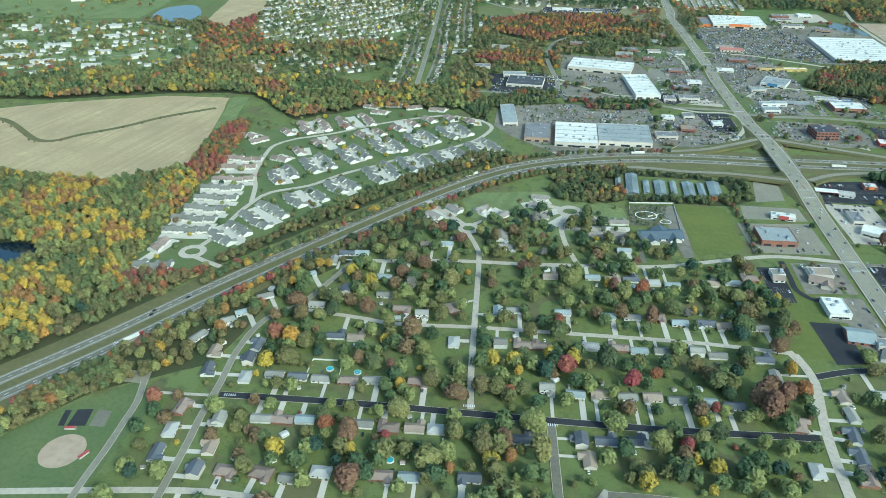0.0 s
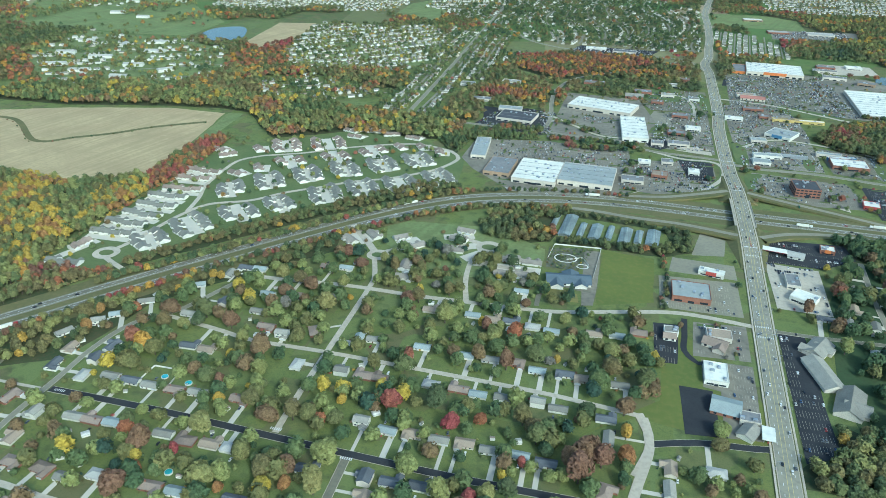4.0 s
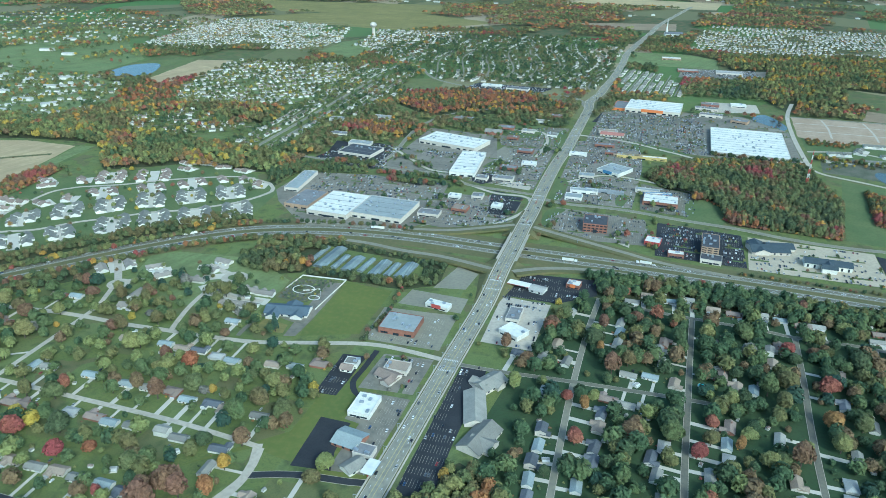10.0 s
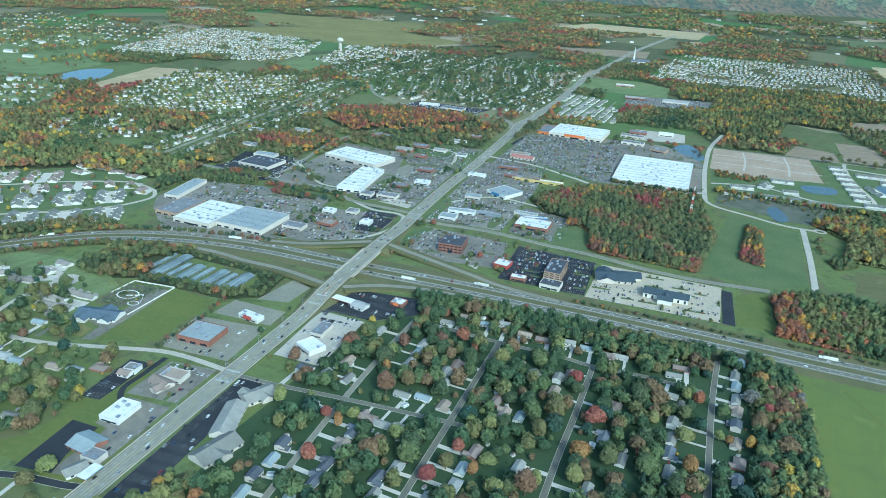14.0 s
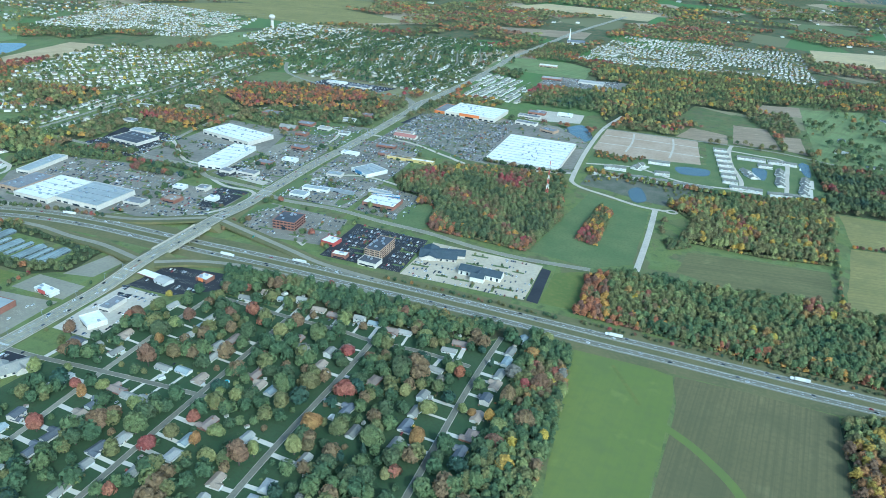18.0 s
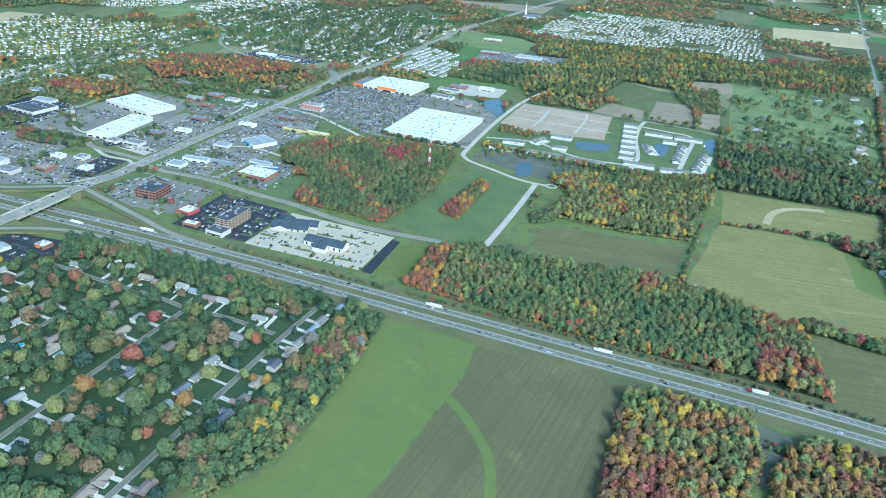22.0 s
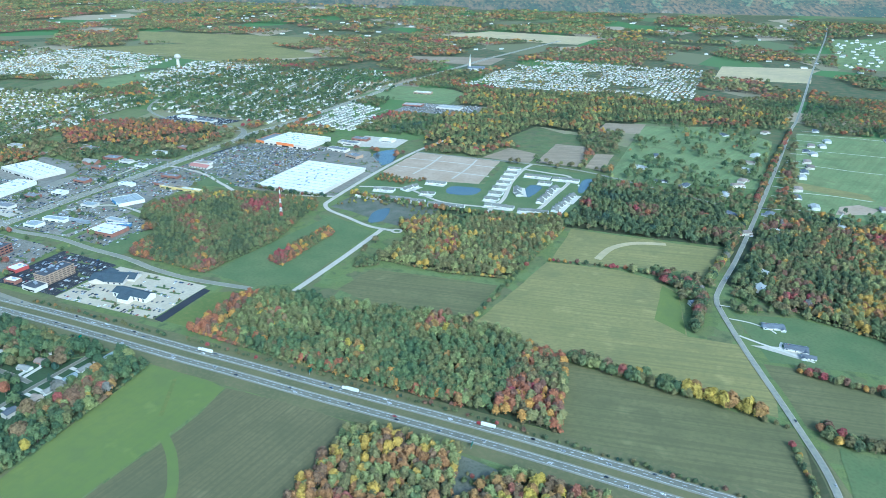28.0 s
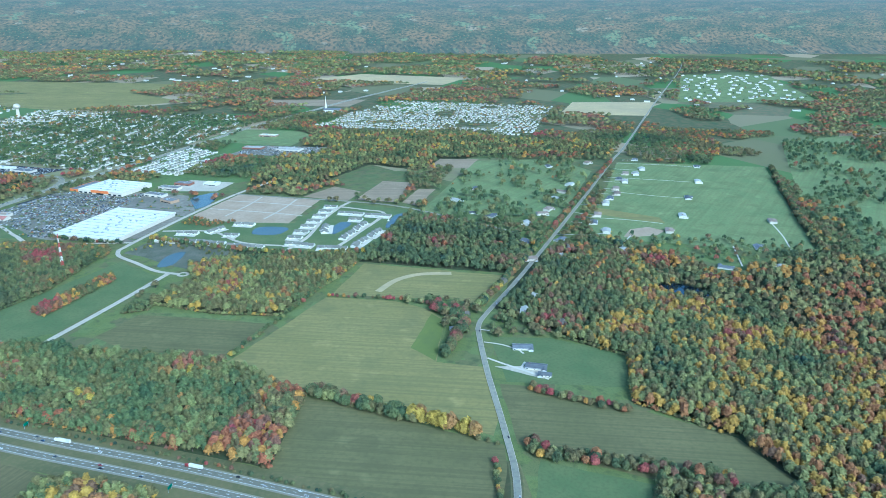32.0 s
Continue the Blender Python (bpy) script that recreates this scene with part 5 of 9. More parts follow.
SCHOOL_STREET_ROWS = [(93, 319, 0, 3), (107, 317, 0, 1), (123, 317, 0, 2), (137, 315, 0, 4), (166, 358, 90, 4), (168, 342, 90, 1), (200, 327, 90, 3), (199, 312, 90, 1), (223, 330, 90, 7), (80, 363, 180, 0), (92, 361, 180, 2), (107, 362, 180, 1), (127, 362, 180, 5), (139, 360, 180, 1), (77, 397, 0, 2), (93, 397, 0, 1), (109, 398, 0, 6), (123, 393, 0, 2), (140, 394, 0, 4), (151, 392, 90, 3), (173, 391, 0, 1), (42, 444, 0, 3), (72, 445, 180, 2), (86, 443, 180, 3), (99, 444, 180, 4), (114, 441, 180, 7), (127, 439, 180, 2), (155, 443, 180, 3), (170, 445, 180, 2), (184, 452, 180, 6), (100, 486, 180, 2)]
# houses of the eastern gardens
MAPLE_ROWS = [(339, 570, -98, 1), (375, 536, 82, 1), (376, 552, 82, 2), (376, 565, 82, 1), (403, 533, -98, 5), (406, 519, -98, 1), (407, 546, -98, 0), (413, 496, -98, 3), (384, 498, 82, 1), (398, 500, 82, 2), (326, 502, 82, 1), (343, 502, -98, 1), (311, 504, 82, 4), (334, 523, 82, 3), (334, 466, 82, 7), (373, 467, -98, 0), (384, 464, -98, 1), (396, 465, 82, 1), (370, 451, 82, 4), (369, 437, 82, 3), (368, 418, 82, 4), (368, 405, -98, 4), (399, 418, -98, 4), (402, 404, -98, 1), (441, 442, 82, 2), (441, 428, 82, 7), (444, 459, -98, 0), (471, 455, 82, 1)]
CEDAR_ROWS = [(395, 617, 0, 3), (412, 612, 0, 2), (426, 615, 0, 5), (444, 608, 0, 3), (459, 605, 0, 0), (479, 606, 0, 5), (492, 605, 0, 2), (507, 601, 0, 0), (517, 602, 0, 1), (383, 603, 0, 1), (449, 562, 82, 0), (444, 514, -98, 0), (452, 503, -98, 3), (462, 502, -98, 2), (478, 555, 82, 5), (478, 539, 82, 3), (485, 564, 180, 0), (519, 536, -98, 6), (515, 501, -98, 4), (527, 483, -98, 1), (511, 450, 82, 1), (554, 500, 82, 4), (554, 482, 82, 1)]
ASPEN_ROWS = [(555, 591, 180, 1), (560, 603, 180, 0), (553, 564, 82, 1), (555, 531, 82, 5), (555, 515, 82, 1), (602, 626, -98, 2), (597, 606, -98, 1), (597, 592, -98, 2), (596, 575, -98, 1), (596, 561, -98, 3), (594, 543, -98, 8), (593, 524, -98, 3), (594, 505, -98, 6), (592, 488, -98, 4)]
for rows in (DARK_STREET_ROWS, WEST_END_ROWS, SCHOOL_STREET_ROWS, MAPLE_ROWS, CEDAR_ROWS, ASPEN_ROWS):
    for spot in rows:
        homestead(*spot)
along(S["street_south"], (1, -1), 15.4, 13.0, PROTO, hr, 80, 10, 0.1, lambda x, y: x < -92 or y < 222)
along(S["street_west"], (1, -1), 17, 12.0, PROTO, hr, 10, 30, 0.25, lambda x, y: y < 350)
along(S["street_junction"], (1, -1), 16, 12.0, PROTO, hr, 70, 5)
along([(205, 330), (210, 260), (212, 200)], (1, -1), 16, 11.0, PROTO, hr, 36, 5)
for nm in ("street_maple", "street_birch", "street_cedar", "street_aspen"):
    along(S[nm], (1, -1), 15.0, 12.5, PROTO, hr, 10, 4, 0.06, lambda x, y: y < 432)
# condominium quarter north of the motorway: stepped rows either side of the drive, paved courts between each two


def condo_row(label, units, roof):
    """A row of stepped gabled units whose ridge runs along y, each with a cross-gabled garage bay on the court side."""
    top = tagged(new("condominium"), label, "condominium", group="condominium rows")
    n = 9.6
    for u in range(units):
        y0 = -n * units / 2 + n * u
        o, h = ((1.0, 2.2), (-0.9, 1.95), (0.3, 2.35))[u % 3]
        wb = walls(bmesh.new(), -4.2 + o, y0, 3.4 + o, y0 + n - 0.02, h, 1.9, "y")
        walls(wb, 2.6 + o, y0 + 0.9, 5.6 + o, y0 + 5.3, h - 0.15, 1.25, "x")
        walls(wb, -5.3 + o, y0 + 4.6, -3.6 + o, y0 + 8.6, h - 0.2, 1.0, "x")
        part("wall", wb, M["white"], top)
        rb = gable(bmesh.new(), -4.2 + o, y0 + 0.3, 3.4 + o, y0 + n - 0.3, h, 1.9, 0.3, "y")
        gable(rb, -0.4 + o, y0 + 0.9, 5.6 + o, y0 + 5.3, h - 0.15, 1.25, 0.28, "x")
        gable(rb, -5.3 + o, y0 + 4.6, -0.4 + o, y0 + 8.6, h - 0.2, 1.0, 0.25, "x")
        part("roof", rb, M[roof], top)
        part("garage_door", box(5.52 + o, y0 + 1.5, 0, 5.7 + o, y0 + 4.7, 1.4), M["door"], top)
    return top


ROW_FOUR = condo_row("stepped row of four white condominiums with pale grey roofs", 4, "roofcondo")
ROW_THREE = condo_row("stepped row of three white condominiums with grey roofs", 3, "roofcondo")
ROW_BROWN = condo_row("stepped row of white condominiums with brown roofs", 4, "roofbrown")
ROW_SHORT = condo_row("short white condominium pair with brown roofs", 2, "roofbrown")


def court(x, y, turn, half, length):
    """A concrete court between two buildings."""
    v, f = DRIVES
    c, s = math.cos(radians(turn)), math.sin(radians(turn))
    k = len(v)
    for px, py in ((-half, -length), (half, -length), (half, length), (-half, length)):
        v.append((x + c * px - s * py, y + s * px + c * py, 0.245 + 0.003 * (k % 7)))
    f.append((k, k + 1, k + 2, k + 3))


def row_of(spots, proto, turn, flip=False):
    for i, (x, y) in enumerate(spots):
        place(proto, x, y, turn + (180 if (i % 2) != flip else 0))
        if i % 2 == 0 and i + 1 < len(spots):
            court((x + spots[i + 1][0]) / 2, (y + spots[i + 1][1]) / 2, turn, 5.4, 20)


row_of([(-214, 481), (-205, 497)], ROW_THREE, 48)
row_of([(-197, 513), (-187, 533)], ROW_FOUR, 50)
row_of([(-174, 551), (-156, 564), (-144, 580), (-133, 590)], ROW_THREE, 42)
row_of([(-114, 610), (-99, 625), (-86, 637), (-69, 647), (-54, 656), (-35, 668), (-20, 681), (-5, 694)], ROW_FOUR, 34)
row_of([(-204, 598), (-193, 612)], ROW_THREE, 28)
row_of([(-179, 628), (-165, 640), (-149, 654), (-136, 667), (-120, 681), (-103, 688), (-86, 701), (-71, 714), (-54, 726), (-38, 738)], ROW_FOUR, 35)
row_of([(-209, 730), (-190, 740), (-170, 748), (-145, 760)], ROW_BROWN, 30)
row_of([(-184, 686), (-166, 695), (-143, 713), (-126, 722), (-108, 737), (-94, 752), (-76, 766)], ROW_SHORT, 32)
for x, y, turn in ((-53, 772, 20), (-136, 786, 70), (-148, 806, 60), (-122, 812, 80), (-98, 806, 100), (-70, 800, 70), (-224, 716, 30), (-212, 643, 60), (-198, 663, 20), (-247, 690, 120), (-262, 702, 60), (-30, 762, 10)):
    place(ROW_SHORT, x, y, turn)
    court(x + 8 * math.cos(radians(turn)), y + 8 * math.sin(radians(turn)), turn, 3.6, 10)
for x, y, turn, proto in ((-250, 437, 90, ROW_THREE), (-258, 467, -20, ROW_SHORT), (-247, 492, 92, ROW_FOUR), (-248, 512, 86, ROW_FOUR), (-245, 531, 84, ROW_FOUR), (-244, 552, 90, ROW_FOUR), (-246, 573, 90, ROW_FOUR), (-242, 592, 96, ROW_BROWN), (-248, 619, 94, ROW_BROWN), (-248, 640, 86, ROW_BROWN)):
    place(proto, x, y, turn)
    court(x + 2, y - 8.5, turn, 4.0, 20)
# courts between the motorway and the school
for x, y, turn in ((-50, 533, -41), (-34, 546, 135), (-10, 549, 40), (6, 536, 228), (37, 557, 166), (40, 575, -10), (38, 537, 182), (86, 533, 180), (102, 532, 180), (83, 510, 0), (99, 511, 0), (6, 502, 90), (12, 484, 0)):
    place(CONDO_TWO, x, y, turn)
    HOUSES.append((x, y))
for x, y, turn, a, b in ((-43, 541, 45, 6, 12), (-2, 543, 45, 10, 6), (36, 564, 20, 13, 5), (51, 550, 30, 14, 5), (92, 521, 0, 18, 5), (66, 522, 0, 9, 5), (54, 533, 50, 10, 5)):
    court(x, y, turn, a, b)
# condominium village round its ponds: long stepped rows with paved courts before them
ROW_FIVE = condo_row("long stepped row of five pale condominiums with light grey roofs", 5, "roofcondo")
ROW_SIX = condo_row("long stepped row of six pale condominiums with light grey roofs", 6, "roofcondo")
VILLAGE = {2: condo_row("pair of pale condominiums with light grey roofs", 2, "roofcondo"), 3: ROW_THREE, 4: ROW_FOUR, 5: ROW_FIVE, 6: ROW_SIX}
for x, y, turn, units in ((625, 1068, -90, 4), (676, 1070, -90, 5), (730, 1067, -90, 5), (632, 1099, -85, 3), (660, 1119, -24, 3), (687, 1152, -90, 3), (692, 1104, -88, 2), (771, 1262, -90, 2), (772, 1237, -90, 2), (773, 1212, -90, 2), (774, 1187, -90, 2), (775, 1162, -90, 2), (776, 1137, -92, 2), (777, 1112, -94, 2), (812, 1236, -90, 4), (853, 1235, -90, 4), (801, 1156, 17, 4), (828, 1208, -90, 2), (839, 1137, -5, 4), (843, 1178, -5, 4), (864, 1112, -7, 4), (871, 1152, -7, 4), (794, 1088, -90, 4), (838, 1085, -84, 4)):
    place(VILLAGE[units], x, y, turn)
    c, q = math.cos(radians(turn)), math.sin(radians(turn))
    court(x + 8.0 * c, y + 8.0 * q, turn, 3.4, 4.8 * units)
# houses on the big plots, the country road and the estate lawns
BIG = [
    ranch("large new white house with dark gabled roof", "white", "roofdark", 18, 10, 1, 1, False),
    ranch("large new pale house with grey roof on open lawn", "white", "rooflight", 17, 10, -1, 2, False),
    ranch("large cream house with brown hipped roof", "cream", "roofbrown", 17, 10, 1, 2, True),
]
for i, (x, y) in enumerate(((1232, 1718), (1241, 1633), (1210, 1588), (1198, 1546), (1207, 1526), (1191, 1472), (1181, 1409), (1174, 1374), (1162, 1308), (1157, 1270), (1174, 1230), (1192, 1438), (1302, 1439), (1282, 1329), (1257, 1251), (1343, 1680), (1330, 1552), (1404, 1330), (1362, 1206), (1228, 1590))):
    place(BIG[i % 3], x, y, 90 if x > 1250 else -90)
    HOUSES.append((x, y))
place(BIG[0], 1098, 864, 10)
place(BIG[0], 1113, 830, 0)
place(PROTO[8], 1032, 886, 30)
place(PROTO[4], 1121, 818, 0)
for x, y in ((1093, 942), (1118, 1112), (1100, 980), (1116, 1182), (1132, 1163), (1073, 1165), (1083, 1097), (1132, 1121), (1192, 1152), (1071, 1620), (964, 1421), (948, 1339), (980, 1279), (1013, 1270), (1065, 1243), (1104, 1430), (1099, 1383), (1090, 1321), (1083, 1295), (1115, 1481), (1141, 1663), (1310, 1120), (1370, 1130)):
    place(BIG[int(x + y) % 3], x, y, (x * 7) % 360)
# drives of the new houses
for pts, w in (([(1062, 868), (1080, 866), (1096, 858), (1100, 853)], 2.6), ([(1070, 838), (1086, 830), (1105, 822), (1125, 812)], 3.4), ([(1104, 822), (1101, 828), (1103, 838)], 3.0), ([(1054, 893), (1064, 893)], 2.4), ([(1207, 1711), (1228, 1717)], 2.6), ([(1189, 1628), (1238, 1625)], 2.6), ([(1177, 1580), (1206, 1590)], 2.6), ([(1170, 1557), (1250, 1556), (1319, 1553)], 2.6), ([(1170, 1524), (1201, 1523)], 2.6), ([(1161, 1475), (1188, 1472)], 2.6), ([(1153, 1436), (1188, 1438)], 2.6), ([(1144, 1399), (1178, 1404)], 2.6), ([(1134, 1364), (1170, 1368)], 2.6), ([(1129, 1316), (1158, 1310)], 2.6), ([(1137, 1295), (1200, 1296), (1251, 1288)], 2.6), ([(1125, 1267), (1153, 1269)], 2.6), ([(1196, 1680), (1280, 1684), (1338, 1680)], 2.6), ([(1160, 1462), (1240, 1444), (1298, 1439)], 2.6), ([(1105, 1205), (1150, 1212), (1172, 1226)], 2.6), ([(1192, 1150), (1196, 1190), (1206, 1222)], 2.6), ([(1400, 1200), (1404, 1260), (1402, 1325)], 2.6), ([(1330, 1130), (1332, 1206)], 2.6)):
    strip_object("driveway", curve_pts(pts, 5), w * 0.72, 0.25, M["newconcrete"], "bright new concrete drive", "driveway")
v, f = DRIVES
tagged(new("driveways", mesh_of("driveways", v, f, [M["newconcrete"]])), "pale concrete house drives", "driveway", kind="structure")

# ---- stores and offices ----


def unit_mesh():
    bm = box(-1.3, -0.9, 0, 1.3, 0.9, 1.1, 0.08)
    add_box(bm, -0.9, -0.6, 1.1, 0.9, 0.6, 1.35)
    me = bpy.data.meshes.new("rooftop_unit")
    bm.to_mesh(me)
    bm.free()
    me.materials.append(M["metal"])
    return me


UNIT = unit_mesh()


def flat_store(name, label, x, y, w, d, h, turn=0, wall="tanbrick", roof="membrane", fascia=None, front=-1, units=8, cat="store", bays=True):
    """A flat-roofed building with parapet, entrance front, seams and rooftop units; its front faces -y before turning."""
    top = tagged(new(name), label, cat)
    top.matrix_basis = pose(x, y, 0.05, 0, 0, turn)
    part("wall", box(-w / 2, -d / 2, -0.1, w / 2, d / 2, h), M[wall], top)
    part("roof", box(-w / 2 + 0.3, -d / 2 + 0.3, h - 0.1, w / 2 - 0.3, d / 2 - 0.3, h + 0.08), M[roof], top)
    part("parapet", ring(-w / 2 - 0.1, -d / 2 - 0.1, w / 2 + 0.1, d / 2 + 0.1, 0.4, h - 0.3, h + 0.45), M[wall], top)
    if fascia:
        part("fascia", box(-w * 0.2, -d / 2 - 0.9, h * 0.45, w * 0.2, -d / 2 - 0.12, h + 1.0), M[fascia], top)
    part("entrance", box(-w * 0.08, -d / 2 - 0.35, 0, w * 0.08, -d / 2 + 0.1, h * 0.42), M["glass"], top, "dark glazed entrance")
    if bays:
        n = max(2, int(w / 9))
        for i in range(n):
            c = -w / 2 + w * (i + 0.5) / n
            if abs(c) > w * 0.12:
                part("shop_window", box(c - w / n * 0.3, -d / 2 - 0.1, 0.5, c + w / n * 0.3, -d / 2 + 0.05, h * 0.45), M["glass"], top)
    if w > 28:
        for i in range(1, int(d / 12) + 1):
            part("roof_seam", box(-w / 2 + 0.5, -d / 2 + 12 * i - 0.3, h + 0.08, w / 2 - 0.5, -d / 2 + 12 * i + 0.3, h + 0.16), M["tar"], top)
    r = random.Random(int(x * 3 + y))
    for i in range(units):
        ob = shared("rooftop_unit", UNIT, top, pose(r.uniform(-0.42, 0.42) * w, r.uniform(-0.4, 0.4) * d, h + 0.06, 0, 0, r.choice((0, 90))))
    claim_box(x, y, w / 2 + 2, d / 2 + 2)
    return top


flat_store("supermarket", "white-roofed supermarket with red front", 83, 728, 44, 60, 5.0, -4, "cream", "membrane", None, units=12)
flat_store("department_store", "large store with pale blue flat roof", 133, 730, 54, 52, 5.2, -4, "cream", "bluemembrane", None, units=14)
flat_store("mall_wing", "low mall wing with grey flat roof", 43, 734, 27, 46, 4.2, -4, "tanbrick", "tar", None, units=7)
flat_store("mall_strip", "narrow strip of shops with pale teal roof", 12, 787, 16, 62, 4.0, 4, "cream", "bluemembrane", None, units=8)
flat_store("market_hall", "long white-roofed market store", 138, 993, 84, 46, 5.4, -15, "cream", "membrane", None, units=12)
flat_store("furniture_store", "white-roofed store with angled front", 178, 905, 30, 86, 5.2, 3, "white", "membrane", None, units=10)
flat_store("home_store", "warehouse store with orange-banded front and white roof", 396, 1284, 84, 70, 6.0, -6, "cream", "membrane", "orangefascia", units=14)
flat_store("garden_wing", "open garden centre wing beside the warehouse store", 343, 1286, 20, 54, 3.6, -6, "orangefascia", "tar", None, units=0, bays=False)
flat_store("superstore", "vast superstore with bright white flat roof", 520, 1108, 96, 132, 4.8, -3, "cream", "membrane", None, units=26)
flat_store("brick_office", "three-storey brown brick office block", 343, 750, 23, 25, 8.5, 2, "brick", "darkroof", None, units=5, cat="office", bays=False)
flat_store("glass_office", "tan office block with rows of dark windows", 448, 726, 15, 33, 10.0, -4, "tanbrick", "darkroof", None, units=9, cat="office", bays=False)
flat_store("office_annex", "low annex with flat dark roof", 448, 702, 18, 13, 4.0, -6, "cream", "darkroof", None, units=2, cat="office")
flat_store("motel", "store with white flat roof and low front", 405, 843, 36, 26, 4.2, -3, "brick", "membrane", None, units=5)
flat_store("dealer", "blue-fronted car dealer with grey roof", 352, 935, 30, 32, 4.2, -30, "white", "bluemembrane", "bluefascia", units=5)
flat_store("brick_store", "brick store with pale grey flat roof", 221, 515, 27, 24, 4.6, -1, "brick", "bluemembrane", None, units=6)
flat_store("red_store", "small white drive-in with red stripes", 239, 552, 19, 8, 3.2, -12, "white", "membrane", "redfascia", units=3)
flat_store("white_bank", "white flat-roofed bank branch", 230, 417, 14, 20, 3.6, -2, "white", "membrane", None, units=4)
flat_store("burger_house", "fast food house with grey roof", 298, 554, 10, 19, 3.2, -2, "cream", "tar", None, units=2)
flat_store("white_store", "white flat-roofed repair garage", 302, 529, 17, 14, 3.8, -30, "white", "membrane", None, units=1)
flat_store("diner", "diner with orange-striped roof", 336, 618, 11, 10, 3.2, -8, "brick", "membrane", "orangefascia", units=3)
flat_store("coffee_house", "small cafe with red roof band", 398, 729, 14, 14, 3.4, -10, "redfascia", "membrane", None, units=2)
for x, y, w, d, wl, rf in ((190, 791, 13, 10, "white", "membrane"), (214, 799, 12, 12, "cream", "tar"), (240, 775, 11, 12, "white", "membrane"), (205, 757, 16, 14, "brick", "rooftan"), (178, 735, 22, 14, "cream", "tar"), (229, 865, 24, 12, "cream", "tar"), (228, 906, 20, 12, "brick", "tar"), (249, 930, 18, 11, "white", "membrane"), (180, 1035, 0, 0, "", ""), (209, 1040, 16, 12, "brick", "roofbrown"), (224, 1080, 18, 12, "cream", "roofgrey"), (259, 1070, 14, 12, "white", "roofgrey"), (236, 982, 20, 13, "brick", "tar"), (-25, 985, 24, 12, "cream", "tar"), (20, 950, 30, 14, "cream", "bluemembrane"), (303, 990, 22, 9, "white", "membrane"), (333, 1042, 26, 10, "brick", "tar"), (343, 1008, 14, 10, "brick", "tar"), (321, 905, 18, 12, "cream", "bluemembrane"), (323, 850, 30, 9, "white", "bluemembrane"), (314, 828, 18, 14, "white", "bluemembrane"), (391, 872, 26, 8, "cream", "bluemembrane"), (365, 1003, 36, 8, "rooftan", "tar"), (478, 1309, 36, 14, "cream", "tar"), (333, 1115, 26, 12, "cream", "rooftan"), (205, 860, 14, 12, "cream", "tar"), (30, 928, 0, 0, "", ""), (236, 462, 16, 11, "cream", "rooftan"), (205, 459, 9, 8, "white", "roofgrey"), (245, 378, 11, 9, "cream", "tar"), (418, 705, 14, 8, "brick", "membrane"), (485, 1340, 28, 16, "brick", "tar"), (530, 1350, 24, 16, "white", "membrane"), (250, 1180, 20, 14, "brick", "roofbrown"), (235, 1140, 20, 12, "white", "roofgrey"), (190, 1090, 24, 16, "brick", "tar"), (120, 1120, 30, 16, "brick", "roofgrey"), (0, 1090, 26, 14, "cream", "roofgrey"), (-60, 1060, 20, 14, "white", "roofgrey"), (110, 1372, 36, 14, "white", "membrane"), (160, 1360, 40, 18, "cream", "roofdark"), (460, 1650, 40, 22, "brick", "rooflight"), (540, 1650, 50, 26, "cream", "rooflight"), (430, 1790, 40, 20, "tanbrick", "membrane"), (-420, 1330, 30, 12, "white", "roofgrey")):
    if w:
        flat_store("shop", "small flat-roofed roadside shop" if rf in ("tar", "membrane", "bluemembrane") else "small roadside shop with coloured roof", x, y, w, d, 3.4, (x * 5 + y) % 9 - 5, wl, rf, None, units=2)


def office_windows(top, w, d, h, rows, cols, side_cols):
    """Bands of dark panes on all four sides of an office."""
    for r in range(rows):
        z = h * (r + 0.35) / rows
        hh = h / rows * 0.42
        for i in range(cols):
            c = -w / 2 + w * (i + 0.5) / cols
            for s in (-1, 1):
                part("window", box(c - w / cols * 0.36, s * (d / 2) - 0.08, z, c + w / cols * 0.36, s * (d / 2) + 0.08, z + hh), M["glass"], top)
        for i in range(side_cols):
            c = -d / 2 + d * (i + 0.5) / side_cols
            for s in (-1, 1):
                part("window", box(s * (w / 2) - 0.08, c - d / side_cols * 0.36, z, s * (w / 2) + 0.08, c + d / side_cols * 0.36, z + hh), M["glass"], top)


office_windows(bpy.data.objects["brick_office"], 23, 25, 8.5, 3, 6, 5)
office_windows(bpy.data.objects["glass_office"], 15, 33, 10.0, 5, 3, 7)


def hall(name, label, x, y, w, d, h, rise, turn, wall, roof, wings=(), cat="building", dorm=0):
    """A pitched-roof building made of a main range and wings (x, y, w, d, along)."""
    top = tagged(new(name), label, cat)
    top.matrix_basis = pose(x, y, 0.05, 0, 0, turn)
    ranges = [(0, 0, w, d, "x")] + list(wings)
    for i, (cx, cy, a, b, ax) in enumerate(ranges):
        rs = rise * (1 if i == 0 else 0.85)
        part("wall", walls(bmesh.new(), cx - a / 2, cy - b / 2, cx + a / 2, cy + b / 2, h - 0.05 * i, rs, ax), M[wall], top)
        part("roof", gable(bmesh.new(), cx - a / 2, cy - b / 2, cx + a / 2, cy + b / 2, h - 0.05 * i, rs, 0.6, ax), M[roof], top)
    n = max(2, int(w / 5))
    for i in range(n):
        c = -w / 2 + w * (i + 0.5) / n
        part("window", box(c - 0.8, -d / 2 - 0.1, 0.6, c + 0.8, -d / 2 + 0.1, h * 0.75), M["glass"], top)
    claim_box(x, y, w / 2 + 3, d / 2 + 3)
    return top


